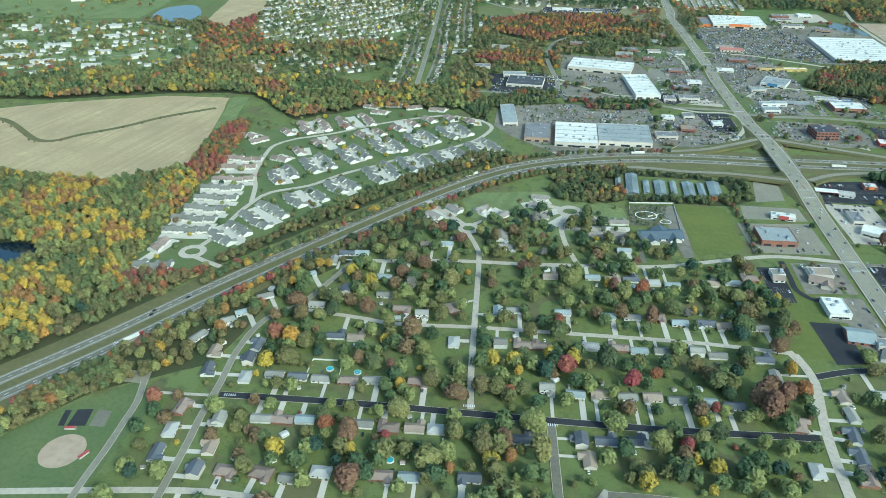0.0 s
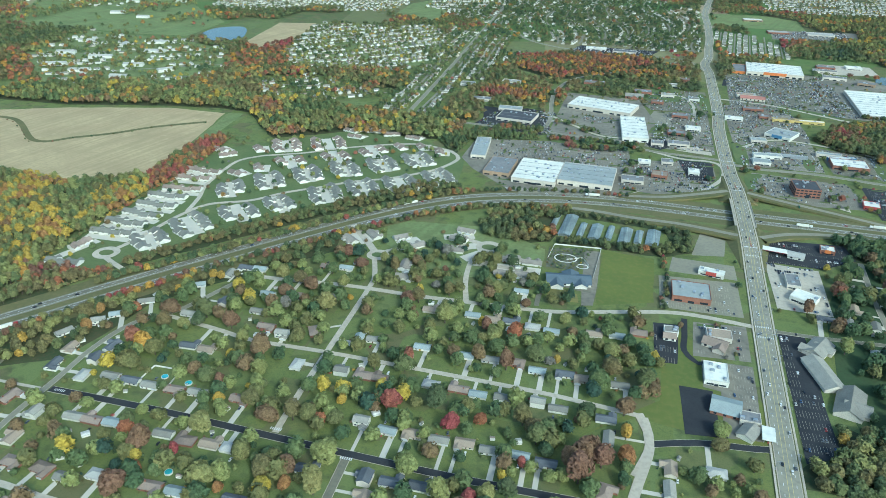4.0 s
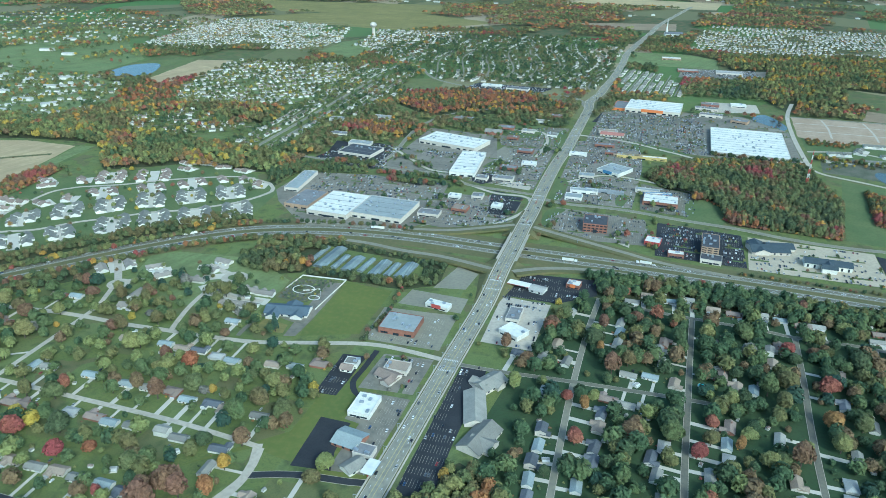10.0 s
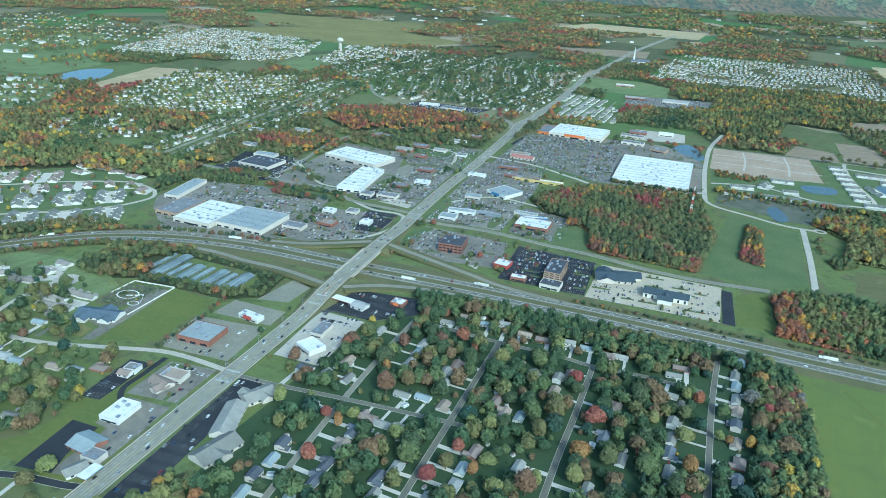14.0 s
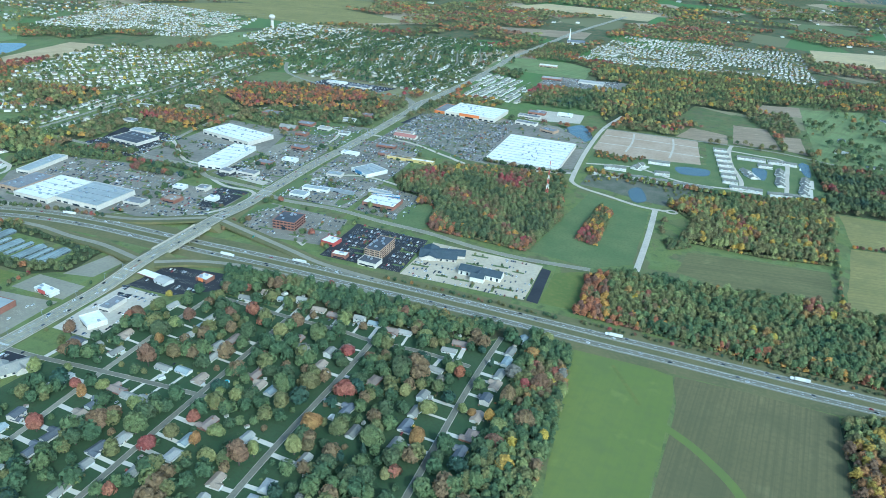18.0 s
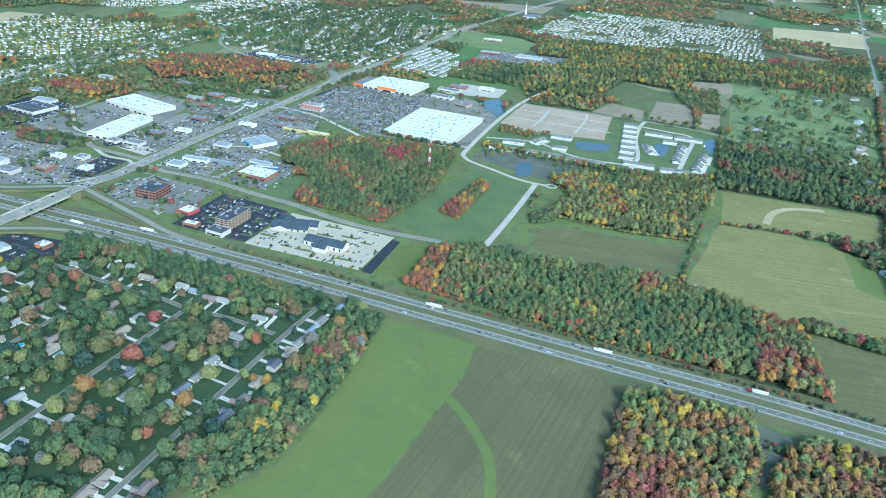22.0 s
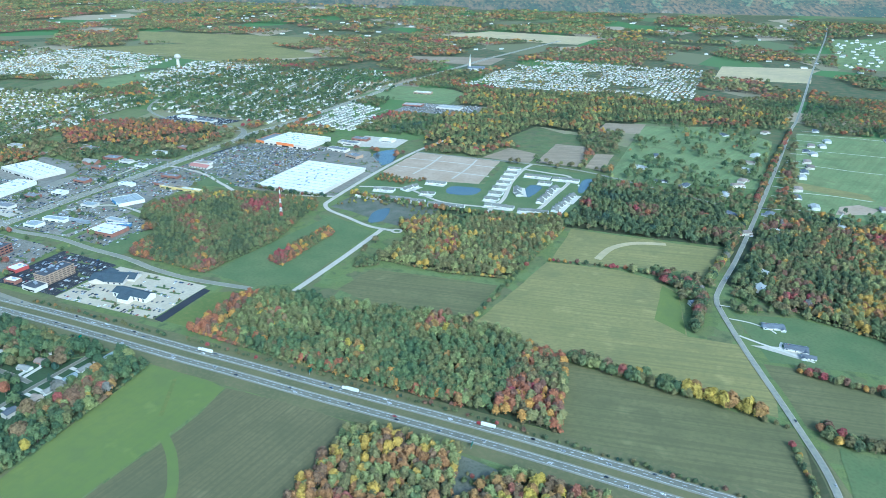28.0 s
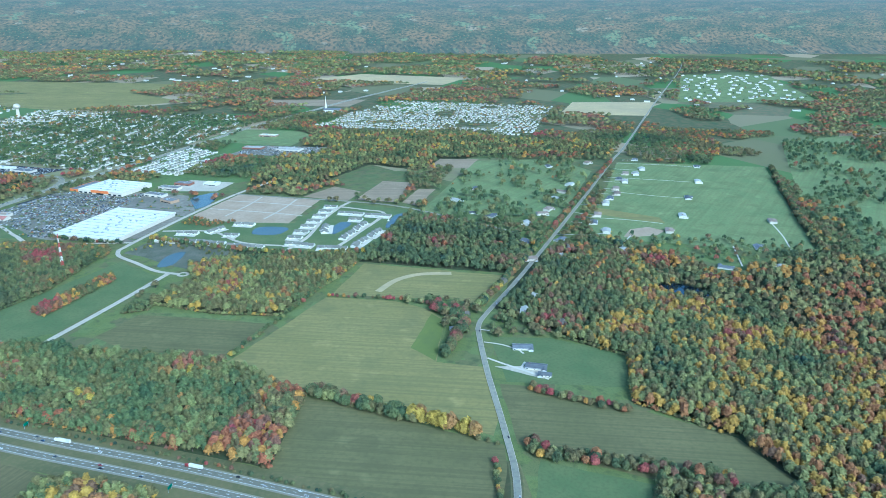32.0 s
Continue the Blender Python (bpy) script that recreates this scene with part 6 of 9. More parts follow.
hall("daycare", "day nursery with blue-grey cross-gabled roof", 132, 512, 33, 15, 2.4, 3.0, 8, "white", "roofslate", [(-9, -6, 9, 14, "y"), (9, -5, 9, 12, "y"), (2, 6, 12, 10, "y")], "nursery")
hall("church_hall", "long church building with dull grey roof", 295, 434, 32, 13, 2.6, 3.0, 104, "cream", "roofgrey", [], "church")
hall("church_north", "gabled church wing with dull grey roof", 298, 463, 20, 13, 2.6, 3.0, 58, "cream", "roofgrey", [(2, -3, 7, 12, "y"), (-6, 3, 7, 12, "y")], "church")
hall("church_south", "church sanctuary with dull grey gabled roof", 304, 407, 27, 15, 2.6, 4.0, 72, "cream", "roofgrey", [(-3, -4, 12, 14, "y")], "church")
hall("clinic", "clinic with dark grey hipped wings", 500, 742, 34, 20, 3.0, 3.4, 12, "cream", "roofink", [(-8, 2, 14, 26, "y"), (12, 6, 24, 14, "x")], "clinic")
hall("inn", "two-storey white inn with blue-grey gabled roof", 546, 720, 38, 13, 4.6, 3.0, -3, "white", "roofink", [(0, -4, 10, 12, "y"), (0, -11, 12, 7, "x")], "inn")
hall("dental_office", "office with pale blue-grey hipped roof", 233, 386, 16, 15, 2.6, 2.6, -10, "brick", "roofteal", [], "office")
hall("gas_office", "petrol station shop with grey roof", 243, 366, 12, 9, 2.4, 2.0, 60, "white", "roofgrey", [], "shop")
hall("meeting_house", "red brick meeting house with grey roof", 178, 1060, 24, 12, 3.4, 3.2, 0, "brick", "roofgrey", [(0, -5, 9, 12, "y")], "church")
for x, y, w, d in ((124, 610, 42, 10), (148, 603, 28, 9), (173, 602, 28, 9), (196, 604, 28, 10), (136, 604, 26, 4.5), (160, 604, 26, 4.5), (184, 602, 24, 5), (112, 614, 30, 4)):
    hall("greenhouse", "long low greenhouse with dull grey-green cover", x, y, w, d, 1.6, 1.4 if d > 5 else 0.9, 84, "greenroof", "greenroof", [], "greenhouse")
hall("bank_branch", "small bank branch with brown roof", 204, 453, 8, 7, 2.4, 1.8, 0, "white", "roofbrown", [], "shop")
hall("bank_hall", "bank with brown cross-gabled roof", 233, 452, 15, 10, 2.6, 2.4, -20, "cream", "roofbrown", [(4, -4, 7, 10, "y")], "shop")
flat_store("dark_hall", "wide store with dark flat roof", 34, 916, 46, 38, 4.0, -8, "cream", "darkroof", None, units=6)
flat_store("yellow_motel", "long low motel with yellow walls and pale roof", 382, 1000, 62, 7, 3.4, 0, "yellowwall", "membrane", None, units=3, cat="inn")
flat_store("teal_wash", "long narrow wash hall with teal roof edge", 402, 862, 30, 6, 3.2, 14, "bluefascia", "membrane", None, units=2)
hall("tile_diner", "restaurant with red tiled roof", 340, 1100, 32, 13, 3.0, 2.6, -4, "cream", "rooftile", [], "shop")
flat_store("slate_shop", "store with blue-grey flat roof", 482, 1262, 34, 14, 4.0, -8, "cream", "tar", None, units=3)
flat_store("slate_shop_east", "store with blue-grey flat roof beside the pond", 522, 1236, 24, 16, 4.0, -20, "tanbrick", "tar", None, units=3)
flat_store("awning_row", "long open shelter with pale striped roof", 345, 856, 42, 4, 3.0, -2, "metal", "bluemembrane", None, units=0, bays=False)


def canopy(x, y, w, d, turn, band):
    """A petrol station canopy on posts with pumps."""
    top = tagged(new("petrol_canopy"), "flat white petrol station canopy on posts", "canopy")
    top.matrix_basis = pose(x, y, 0.05, 0, 0, turn)
    part("roof", box(-w / 2, -d / 2, 3.0, w / 2, d / 2, 3.5, 0.05), M["membrane"], top)
    part("fascia", box(-w / 2 - 0.06, -d / 2 - 0.06, 3.05, w / 2 + 0.06, -d / 2, 3.45), M[band], top)
    for a in (-0.35, 0.35):
        for b in (-0.3, 0.3):
            part("post", box(a * w - 0.15, b * d - 0.15, 0, a * w + 0.15, b * d + 0.15, 3.0), M["metal"], top)
        part("pump", box(a * w - 0.3, -0.25, 0, a * w + 0.3, 0.25, 1.1, 0.04), M["redfascia"], top)


canopy(293, 604, 19, 8, -10, "redfascia")
canopy(253, 366, 12, 7, 84, "bluefascia")
hall("station_shop", "white petrol station shop", 309, 601, 12, 10, 2.6, 1.6, -15, "white", "rooflight", [], "shop")


def mast(x, y, h, name, label):
    """A lattice mast, red and white by turns."""
    top = tagged(new(name), label, "mast")
    top.matrix_basis = pose(x, y, 0)
    n = 8
    for i in range(n):
        z0, z1 = h * i / n, h * (i + 1) / n
        r0, r1 = 2.2 * (1 - 0.9 * z0 / h), 2.2 * (1 - 0.9 * z1 / h)
        bm = bmesh.new()
        p = [[Vector((r * math.cos(2.094 * k), r * math.sin(2.094 * k), z)) for k in range(3)] for r, z in ((r0, z0), (r1, z1))]
        for k in range(3):
            for a, b in ((p[0][k], p[1][k]), (p[0][k], p[1][(k + 1) % 3]), (p[0][(k + 1) % 3], p[1][k]), (p[1][k], p[1][(k + 1) % 3])):
                m = (b - a).to_track_quat("Z", "Y").to_matrix().to_4x4()
                bmesh.ops.create_cone(bm, cap_ends=False, segments=4, radius1=0.16, radius2=0.16, depth=(b - a).length, matrix=Matrix.Translation((a + b) / 2) @ m)
        part("mast_section", bm, M["redfascia" if i % 2 else "white"], top)


mast(566, 945, 44, "radio_mast", "red and white lattice radio mast in the woods")


def water_tower(x, y):
    top = tagged(new("water_tower"), "pale water tower with a bulb tank", "water tower")
    top.matrix_basis = pose(x, y, 0)
    bm = bmesh.new()
    bmesh.ops.create_cone(bm, cap_ends=True, segments=16, radius1=5, radius2=3.4, depth=24, matrix=pose(0, 0, 12))
    part("stem", bm, M["cream"], top)
    bm = bmesh.new()
    bmesh.ops.create_uvsphere(bm, u_segments=20, v_segments=12, radius=8.5)
    bmesh.ops.scale(bm, vec=(1, 1, 0.8), verts=bm.verts)
    bmesh.ops.translate(bm, vec=(0, 0, 28), verts=bm.verts)
    part("tank", bm, M["cream"], top)


water_tower(-310, 1890)
hall("chapel", "far dark-roofed chapel with a white steeple", 440, 2180, 46, 20, 6, 5, 10, "white", "roofdark", [], "church")
sp = bpy.data.objects["chapel"]
bm = bmesh.new()
bmesh.ops.create_cone(bm, cap_ends=True, segments=8, radius1=3.2, radius2=0.1, depth=34, matrix=pose(-18, 0, 26))
part("steeple", bm, M["white"], sp)

# white board fence round the nursery garden
fence = tagged(new("garden_fence"), "white board fence round the nursery garden", "fence")
for a, b in (((113, 545), (116, 571)), ((116, 571), (154, 573)), ((154, 573), (150, 520)), ((128, 546), (140, 552)), ((140, 552), (146, 540))):
    a, b = Vector((*a, 0)), Vector((*b, 0))
    n = max(2, int((b - a).length / 3))
    for k in range(n):
        p = a.lerp(b, k / n)
        q = a.lerp(b, (k + 1) / n)
        ang = math.atan2(q.y - p.y, q.x - p.x)
        ob = part("board", box(0, -0.08, 0.1, (q - p).length - 0.05, 0.08, 1.2), M["white"], fence)
        ob.matrix_basis = pose(p.x, p.y, 0.1, 0, 0, math.degrees(ang))

# a round pool and a swing in the gardens near the dark street
for x, y in ((-48, 261), (-94, 330), (-77, 328), (430, 500), (392, 560)):
    pool = tagged(new("garden_pool"), "round raised garden pool with turquoise water", "pool")
    pool.matrix_basis = pose(x, y, 0.05)
    bm = bmesh.new()
    bmesh.ops.create_cone(bm, cap_ends=True, segments=20, radius1=2.2, radius2=2.2, depth=0.8, matrix=pose(0, 0, 0.4))
    part("rim", bm, M["white"], pool)
    bm = bmesh.new()
    bmesh.ops.create_cone(bm, cap_ends=True, segments=20, radius1=1.9, radius2=1.9, depth=0.1, matrix=pose(0, 0, 0.83))
    part("water", bm, M["pooltarp"], pool)
    claim_box(x, y, 2, 2)

# ---- cars ----
def car_parts(L=2.9, W=1.15, H=0.95):
    """Body, glass and wheel meshes of a saloon car; the car heads along +x."""
    prof = [(-L / 2, 0.2), (-L / 2, 0.52), (-L * 0.30, 0.58), (-L * 0.20, H), (L * 0.12, H), (L * 0.27, 0.60), (L / 2, 0.50), (L / 2, 0.2)]
    v, f = [], []
    for s, k in ((-1, 1.0), (1, 1.0)):
        for x, z in prof:
            v.append((x, s * W / 2 * (0.82 if z > 0.7 else 1.0), z))
    n = len(prof)
    f += [tuple(range(n))[::-1], tuple(range(n, 2 * n))]
    f += [(i, (i + 1) % n, n + (i + 1) % n, n + i) for i in range(n)]
    # one band of glass right round the cabin
    g = []
    for x0, x1, y, z in ((-L * 0.30, L * 0.275, W / 2 + 0.01, 0.61), (-L * 0.215, L * 0.135, W / 2 * 0.84 + 0.01, H - 0.05)):
        g += [(x0 - 0.02, -y, z), (x1 + 0.02, -y, z), (x1 + 0.02, y, z), (x0 - 0.02, y, z)]
    gf = [(k, (k + 1) % 4, 4 + (k + 1) % 4, 4 + k) for k in range(4)]
    return v, f, g, gf


CAR_V, CAR_F, GLASS_V, GLASS_F = car_parts()
BODY = {tone: mesh_of("car_body", CAR_V, CAR_F, [M["car_" + tone]]) for tone, c in CAR_COLOURS}
PANES = mesh_of("car_windows", GLASS_V, GLASS_F, [M["glass"]])
bm = bmesh.new()
bmesh.ops.create_cone(bm, cap_ends=True, segments=10, radius1=0.22, radius2=0.22, depth=0.16, matrix=pose(0, 0, 0, 90))
WHEEL = bpy.data.meshes.new("wheel")
bm.to_mesh(WHEEL)
bm.free()
WHEEL.materials.append(M["tyre"])
bm = bmesh.new()
for b in (-0.52, 0.52):
    bmesh.ops.create_cone(bm, cap_ends=True, segments=10, radius1=0.22, radius2=0.22, depth=0.16, matrix=pose(0, b, 0, 90))
AXLE = bpy.data.meshes.new("axle")
bm.to_mesh(AXLE)
bm.free()
AXLE.materials.append(M["tyre"])
cr = random.Random(5)
TONES = ["white"] * 7 + ["silver"] * 7 + ["black"] * 6 + ["grey"] * 7 + ["red", "blue"]


def car(x, y, z, turn, tone, where):
    top = tagged(new("car", BODY[tone]), tone + " saloon car " + where, "car", group="cars")
    top.matrix_basis = pose(x, y, z, 0, 0, turn)
    shared("windows", PANES, top)
    for a in (-0.9, 0.9):
        shared("axle", AXLE, top, pose(a, 0, 0.22))


def traffic(line, side, gap, z, r, back=False, where="driving on the motorway", lo=-1e9, hi=1e9):
    l2 = offset_line(line, side)
    s, acc = r.uniform(5, gap), 0.0
    for a, b in zip(l2, l2[1:]):
        seg = (b - a).length
        while s <= acc + seg:
            q = a.lerp(b, (s - acc) / max(seg, 1e-6))
            if lo < q.x < hi and q.y < 1400:
                turn = math.degrees(math.atan2(b.y - a.y, b.x - a.x)) + (180 if back else 0)
                car(q.x, q.y, q.z + z, turn, r.choice(TONES), where)
            s += r.uniform(0.5, 1.6) * gap
        acc += seg


for side, back in ((6.3, True), (9.2, True), (-6.3, False), (-9.2, False)):
    traffic(HIGHWAY, side, 52, 0.34, cr, back, lo=-260, hi=1150)
for side, back in ((-4.2, False), (-2.2, False), (2.2, True), (4.2, True)):
    traffic(ARTERY, side, 44, 0.54, cr, back, "on the main road")
traffic(COUNTRY_ROAD, -1.2, 130, 0.54, cr, False, "on the country road")


def lorry(x, y, z, turn, cab):
    """A long goods lorry: tractor, trailer and wheels."""
    top = tagged(new("lorry"), "long lorry with white box trailer and " + cab + " cab", "lorry")
    top.matrix_basis = pose(x, y, z, 0, 0, turn)
    part("trailer", box(-6.0, -0.85, 0.7, 4.2, 0.85, 2.7, 0.05), M["membrane"], top)
    body = part("cab", box(4.7, -0.8, 0.4, 7.4, 0.8, 2.3, 0.25), M["car_" + cab], top)
    part("windscreen", box(7.3, -0.65, 1.4, 7.45, 0.65, 2.1), M["glass"], body)
    for a in (-5.2, -4.4, 4.9, 5.6, 7.0):
        for b in (-0.75, 0.75):
            ob = shared("wheel", WHEEL, top, pose(a, b, 0.32))
            ob.scale = (1.45, 1.6, 1.45)


def lorry_on(x_at, side, back, cab):
    l2 = offset_line(HIGHWAY, side)
    i = min(range(len(l2) - 1), key=lambda k: abs(l2[k].x - x_at))
    a, b = l2[i], l2[i + 1]
    lorry(a.x, a.y, 0.34, math.degrees(math.atan2(b.y - a.y, b.x - a.x)) + (180 if back else 0), cab)


for x_at, side, back, cab in ((-20, 9.2, True, "white"), (-225, -9.2, False, "red"), (140, 9.2, True, "white"), (330, -6.3, False, "white"), (800, 9.2, True, "white"), (908, 9.2, True, "red"), (670, 9.2, True, "white"), (395, 9.2, True, "white")):
    lorry_on(x_at, side, back, cab)

# parked cars stand in rows; the many of the big lots are one sheet of stuff
PV, PF, PI = [], [], []
TONE_AT = {tone: i for i, (tone, c) in enumerate(CAR_COLOURS)}


def parked(x, y, turn, tone):
    c, s = math.cos(radians(turn)), math.sin(radians(turn))
    for vs, fs, mi in ((CAR_V, CAR_F, TONE_AT[tone]), (GLASS_V, GLASS_F, len(CAR_COLOURS))):
        k = len(PV)
        PV.extend((x + c * a - s * b, y + s * a + c * b, h + 0.18) for a, b, h in vs)
        PF.extend(tuple(i + k for i in q) for q in fs)
        PI.extend([mi] * len(fs))


LV, LF = [], []


def rows_of_cars(x0, y0, x1, y1, turn, fill, r, pitch=9.8, outline=None, near=False):
    """Marked bays in double rows across a rectangle turned about its first corner, part of them taken."""
    c, s = math.cos(radians(turn)), math.sin(radians(turn))

    def at(a, b):
        return x0 + c * a - s * b, y0 + s * a + c * b
    w, d = x1 - x0, y1 - y0
    b = 1.6
    while b < d:
        for face in (0, 1):
            bb = b + face * 3.4
            a = 0.8
            while a < w:
                x, y = at(a, bb)
                if (outline is None or inside(x, y, outline)) and all((int((x + e) // CELL), int((y + g) // CELL)) not in BUILT for e in (-2, 2) for g in (-2, 2)):
                    k = len(LV)
                    for p in ((a - 0.9, bb - 1.6), (a - 0.8, bb - 1.6), (a - 0.8, bb + 1.6), (a - 0.9, bb + 1.6)):
                        q = at(*p)
                        LV.append((q[0], q[1], 0.24))
                    LF.append((k, k + 1, k + 2, k + 3))
                    if r.random() < fill * (1.5 if noise.noise(Vector((x * 0.035, y * 0.035, 2.0))) > 0 else 0.5):
                        if near:
                            car(x, y, 0.18, turn + 90 + 180 * r.randrange(2), r.choice(TONES), "parked in a marked bay")
                        else:
                            parked(x, y, turn + 90 + 180 * r.randrange(2), r.choice(TONES))
                a += 1.75
        b += pitch


BUILT = set()
for ob in bpy.data.objects:
    if ob.parent is None and "category" in ob and ob["category"] in ("store", "office", "church", "clinic", "inn", "nursery", "shop"):
        for ch in ob.children:
            if ch.name.startswith("wall"):
                m = ob.matrix_basis @ ch.matrix_basis
                co = [m @ Vector(q) for q in ch.bound_box]
                xs, ys = [q.x for q in co], [q.y for q in co]
                for i in range(int(min(xs) // CELL), int(max(xs) // CELL) + 1):
                    for j in range(int(min(ys) // CELL), int(max(ys) // CELL) + 1):
                        BUILT.add((i, j))
L = {nm: pts for nm, pts, mat in LOTS}
pr = random.Random(9)
rows_of_cars(20, 764, 180, 834, 2, 0.20, pr, outline=L["lot_mall"])
rows_of_cars(98, 925, 172, 968, 0, 0.36, pr, outline=L["lot_market_dark"])
rows_of_cars(150, 850, 215, 900, 0, 0.22, pr, outline=L["lot_market"])
rows_of_cars(-12, 848, 82, 962, -4, 0.4, pr, outline=L["lot_dark"])
rows_of_cars(192, 848, 270, 1005, 0, 0.23, pr, outline=L["lot_retail_west"])
rows_of_cars(185, 1005, 275, 1115, 0, 0.22, pr, outline=L["lot_retail_north"])
rows_of_cars(165, 712, 262, 812, 4, 0.24, pr, outline=L["lot_retail_south"])
rows_of_cars(294, 815, 384, 1058, 0, 0.26, pr, outline=L["lot_retail_east"])
rows_of_cars(386, 806, 440, 890, 0, 0.22, pr, outline=L["lot_hotel"])
rows_of_cars(308, 1062, 460, 1262, 1, 0.36, pr, outline=L["lot_depot"])
rows_of_cars(422, 1040, 474, 1272, 3, 0.36, pr, outline=L["lot_super"])
rows_of_cars(294, 724, 396, 790, 0, 0.18, pr, outline=L["lot_brick"])
rows_of_cars(402, 698, 480, 780, -4, 0.29, pr, outline=L["lot_office"])
rows_of_cars(482, 694, 590, 764, -3, 0.16, pr, 13, outline=L["lot_clinic"])
rows_of_cars(283, 512, 318, 580, 0, 0.32, pr, 11, outline=L["lot_burger"])
rows_of_cars(200, 494, 250, 538, 0, 0.11, pr, 11, outline=L["lot_brick_roof"])
rows_of_cars(222, 440, 252, 478, 0, 0.32, pr, outline=L["lot_bank"])
rows_of_cars(194, 424, 212, 472, 0, 0.18, pr, 12, outline=L["lot_bank_dark"])
rows_of_cars(237, 366, 255, 436, 0, 0.36, pr, outline=L["lot_white"])
rows_of_cars(271, 360, 293, 480, 0, 0.09, pr, outline=L["lot_plaza"])
rows_of_cars(276, 582, 350, 630, 0, 0.14, pr, 12, outline=L["lot_gas"])
rows_of_cars(450, 1590, 600, 1690, 5, 0.36, pr, outline=L["lot_school"])
rows_of_cars(65, 1335, 210, 1395, 0, 0.36, pr, outline=L["lot_medical"])
for x, y in HOUSES[:170]:
    if pr.random() < 0.45:
        parked(x + pr.uniform(-4, 4), y + pr.choice((-7, 7)), 90, pr.choice(TONES))
tagged(new("parked_cars", mesh_of("parked_cars", PV, PF, [M["car_" + t] for t, c in CAR_COLOURS] + [M["glass"]], PI)), "many parked cars in marked rows", "cars", kind="stuff")
tagged(new("bay_lines", mesh_of("bay_lines", LV, LF, [M["concrete"]])), "white parking bay lines", "road marking", kind="structure")

# ---- trees ----
SPRAY_V = np.array([(1.0, 0.0, 0.0), (-0.62, 0.78, 0.10), (-0.55, -0.80, -0.06)])


def facing(d, spin):
    """A frame whose third axis points along d."""
    d = d / np.linalg.norm(d)
    a = np.cross(d, (0.3, 0.9, 0.1) if abs(d[1]) < 0.9 else (1.0, 0.0, 0.0))
    a /= np.linalg.norm(a)
    b = np.cross(d, a)
    c, s = math.cos(spin), math.sin(spin)
    return np.array([c * a + s * b, c * b - s * a, d])


def crown(seed, n, rad, height, base, clump, cone=False, upper=False, core=0.80):
    """Vertices and triangles of a crown: an uneven core with many leaf clumps standing out of it, and how many of the last triangles are stem."""
    r = np.random.RandomState(seed)
    lift_c = base + (height - base) * (0.22 if upper else 0.42)
    up, down = height - lift_c, lift_c - base
    vs, fs, k = [], [], 0

    def reach(d):
        a = math.atan2(d[1], d[0])
        w = 1 + 0.13 * math.sin(2 * a + seed) + 0.09 * math.sin(3 * a + 2.1 * seed)
        if cone:
            u = (d[2] + 1) / 2
            return np.array([d[0] * rad * (1.25 - u), d[1] * rad * (1.25 - u), d[2] * (up if d[2] > 0 else down)])
        return np.array([d[0] * rad * w, d[1] * rad * w, d[2] * (up if d[2] > 0 else down)])
    rings = ((0.55, 0.72), (1.15, 0.86), (1.75, 1.0)) if not upper else ((0.6, 0.75), (1.35, 1.0))
    v = [reach(np.array([0, 0, 1.0])) * core]
    for polar, grow in rings:
        for q in range(7):
            a = q * 0.8976 + polar
            d = np.array([math.sin(polar) * math.cos(a), math.sin(polar) * math.sin(a), math.cos(polar)])
            v.append(reach(d) * core * r.uniform(0.84, 1.1))
    f = [(0, 1 + q, 1 + (q + 1) % 7) for q in range(7)]
    for m in range(len(rings) - 1):
        o = 1 + 7 * m
        for q in range(7):
            p = (q + 1) % 7
            f += [(o + q, o + 7 + q, o + 7 + p), (o + q, o + 7 + p, o + p)]
    v = np.array(v) + np.array([0, 0, lift_c])
    vs.append(v)
    fs.append(np.array(f))
    k = len(v)
    low = 0.05 if upper else -0.5
    # sprays of leaves: single tilted blades set in drifts round a few boughs, with gaps between
    boughs = r.normal(size=(9, 3)) + np.array([0, 0, 0.5])
    boughs /= np.linalg.norm(boughs, axis=1)[:, None]
    for i in range(n):
        z = low + (1 - low) * (i + 0.5) / n
        a = i * 2.39996 + r.uniform(-0.5, 0.5)
        h = math.sqrt(max(0.0, 1 - z * z))
        d = np.array([h * math.cos(a), h * math.sin(a), z])
        near = float(np.max(boughs @ d))
        out = 0.80 + 0.26 * max(0.0, (near - 0.55) / 0.45) + r.uniform(-0.10, 0.08)
        c = reach(d) * out + np.array([0, 0, lift_c])
        s = clump * r.uniform(0.55, 1.35)
        p = (SPRAY_V * s) @ facing(d + r.normal(size=3) * 0.42 + np.array([0, 0, 0.35]), r.uniform(0, 6)) + c
        vs.append(p)
        fs.append(np.array([(0, 1, 2)]) + k)
        k += 3
    stem = np.array([(0.3, 0, -0.1), (-0.15, 0.26, -0.1), (-0.15, -0.26, -0.1), (0, 0, lift_c + 0.4 * up)])
    vs.append(stem)
    fs.append(np.array([(0, 1, 3), (1, 2, 3), (2, 0, 3)]) + k)
    return np.concatenate(vs), np.concatenate(fs)


def fast_mesh(name, v, f, mats, index=None):
    me = bpy.data.meshes.new(name)
    me.vertices.add(len(v))
    me.vertices.foreach_set("co", np.ascontiguousarray(v, np.float32).ravel())
    me.loops.add(f.size)
    me.loops.foreach_set("vertex_index", np.ascontiguousarray(f, np.int32).ravel())
    me.polygons.add(len(f))
    me.polygons.foreach_set("loop_start", np.arange(0, f.size, 3, dtype=np.int32))
    for m in mats:
        me.materials.append(m)
    if index is not None:
        me.polygons.foreach_set("material_index", np.ascontiguousarray(index, np.int32))
    me.update(calc_edges=True)
    return me


TONE_NAMES = list(LEAVES)
LEAF_MATS = [M["leaf_" + t] for t in TONE_NAMES] + [M["bark"]]
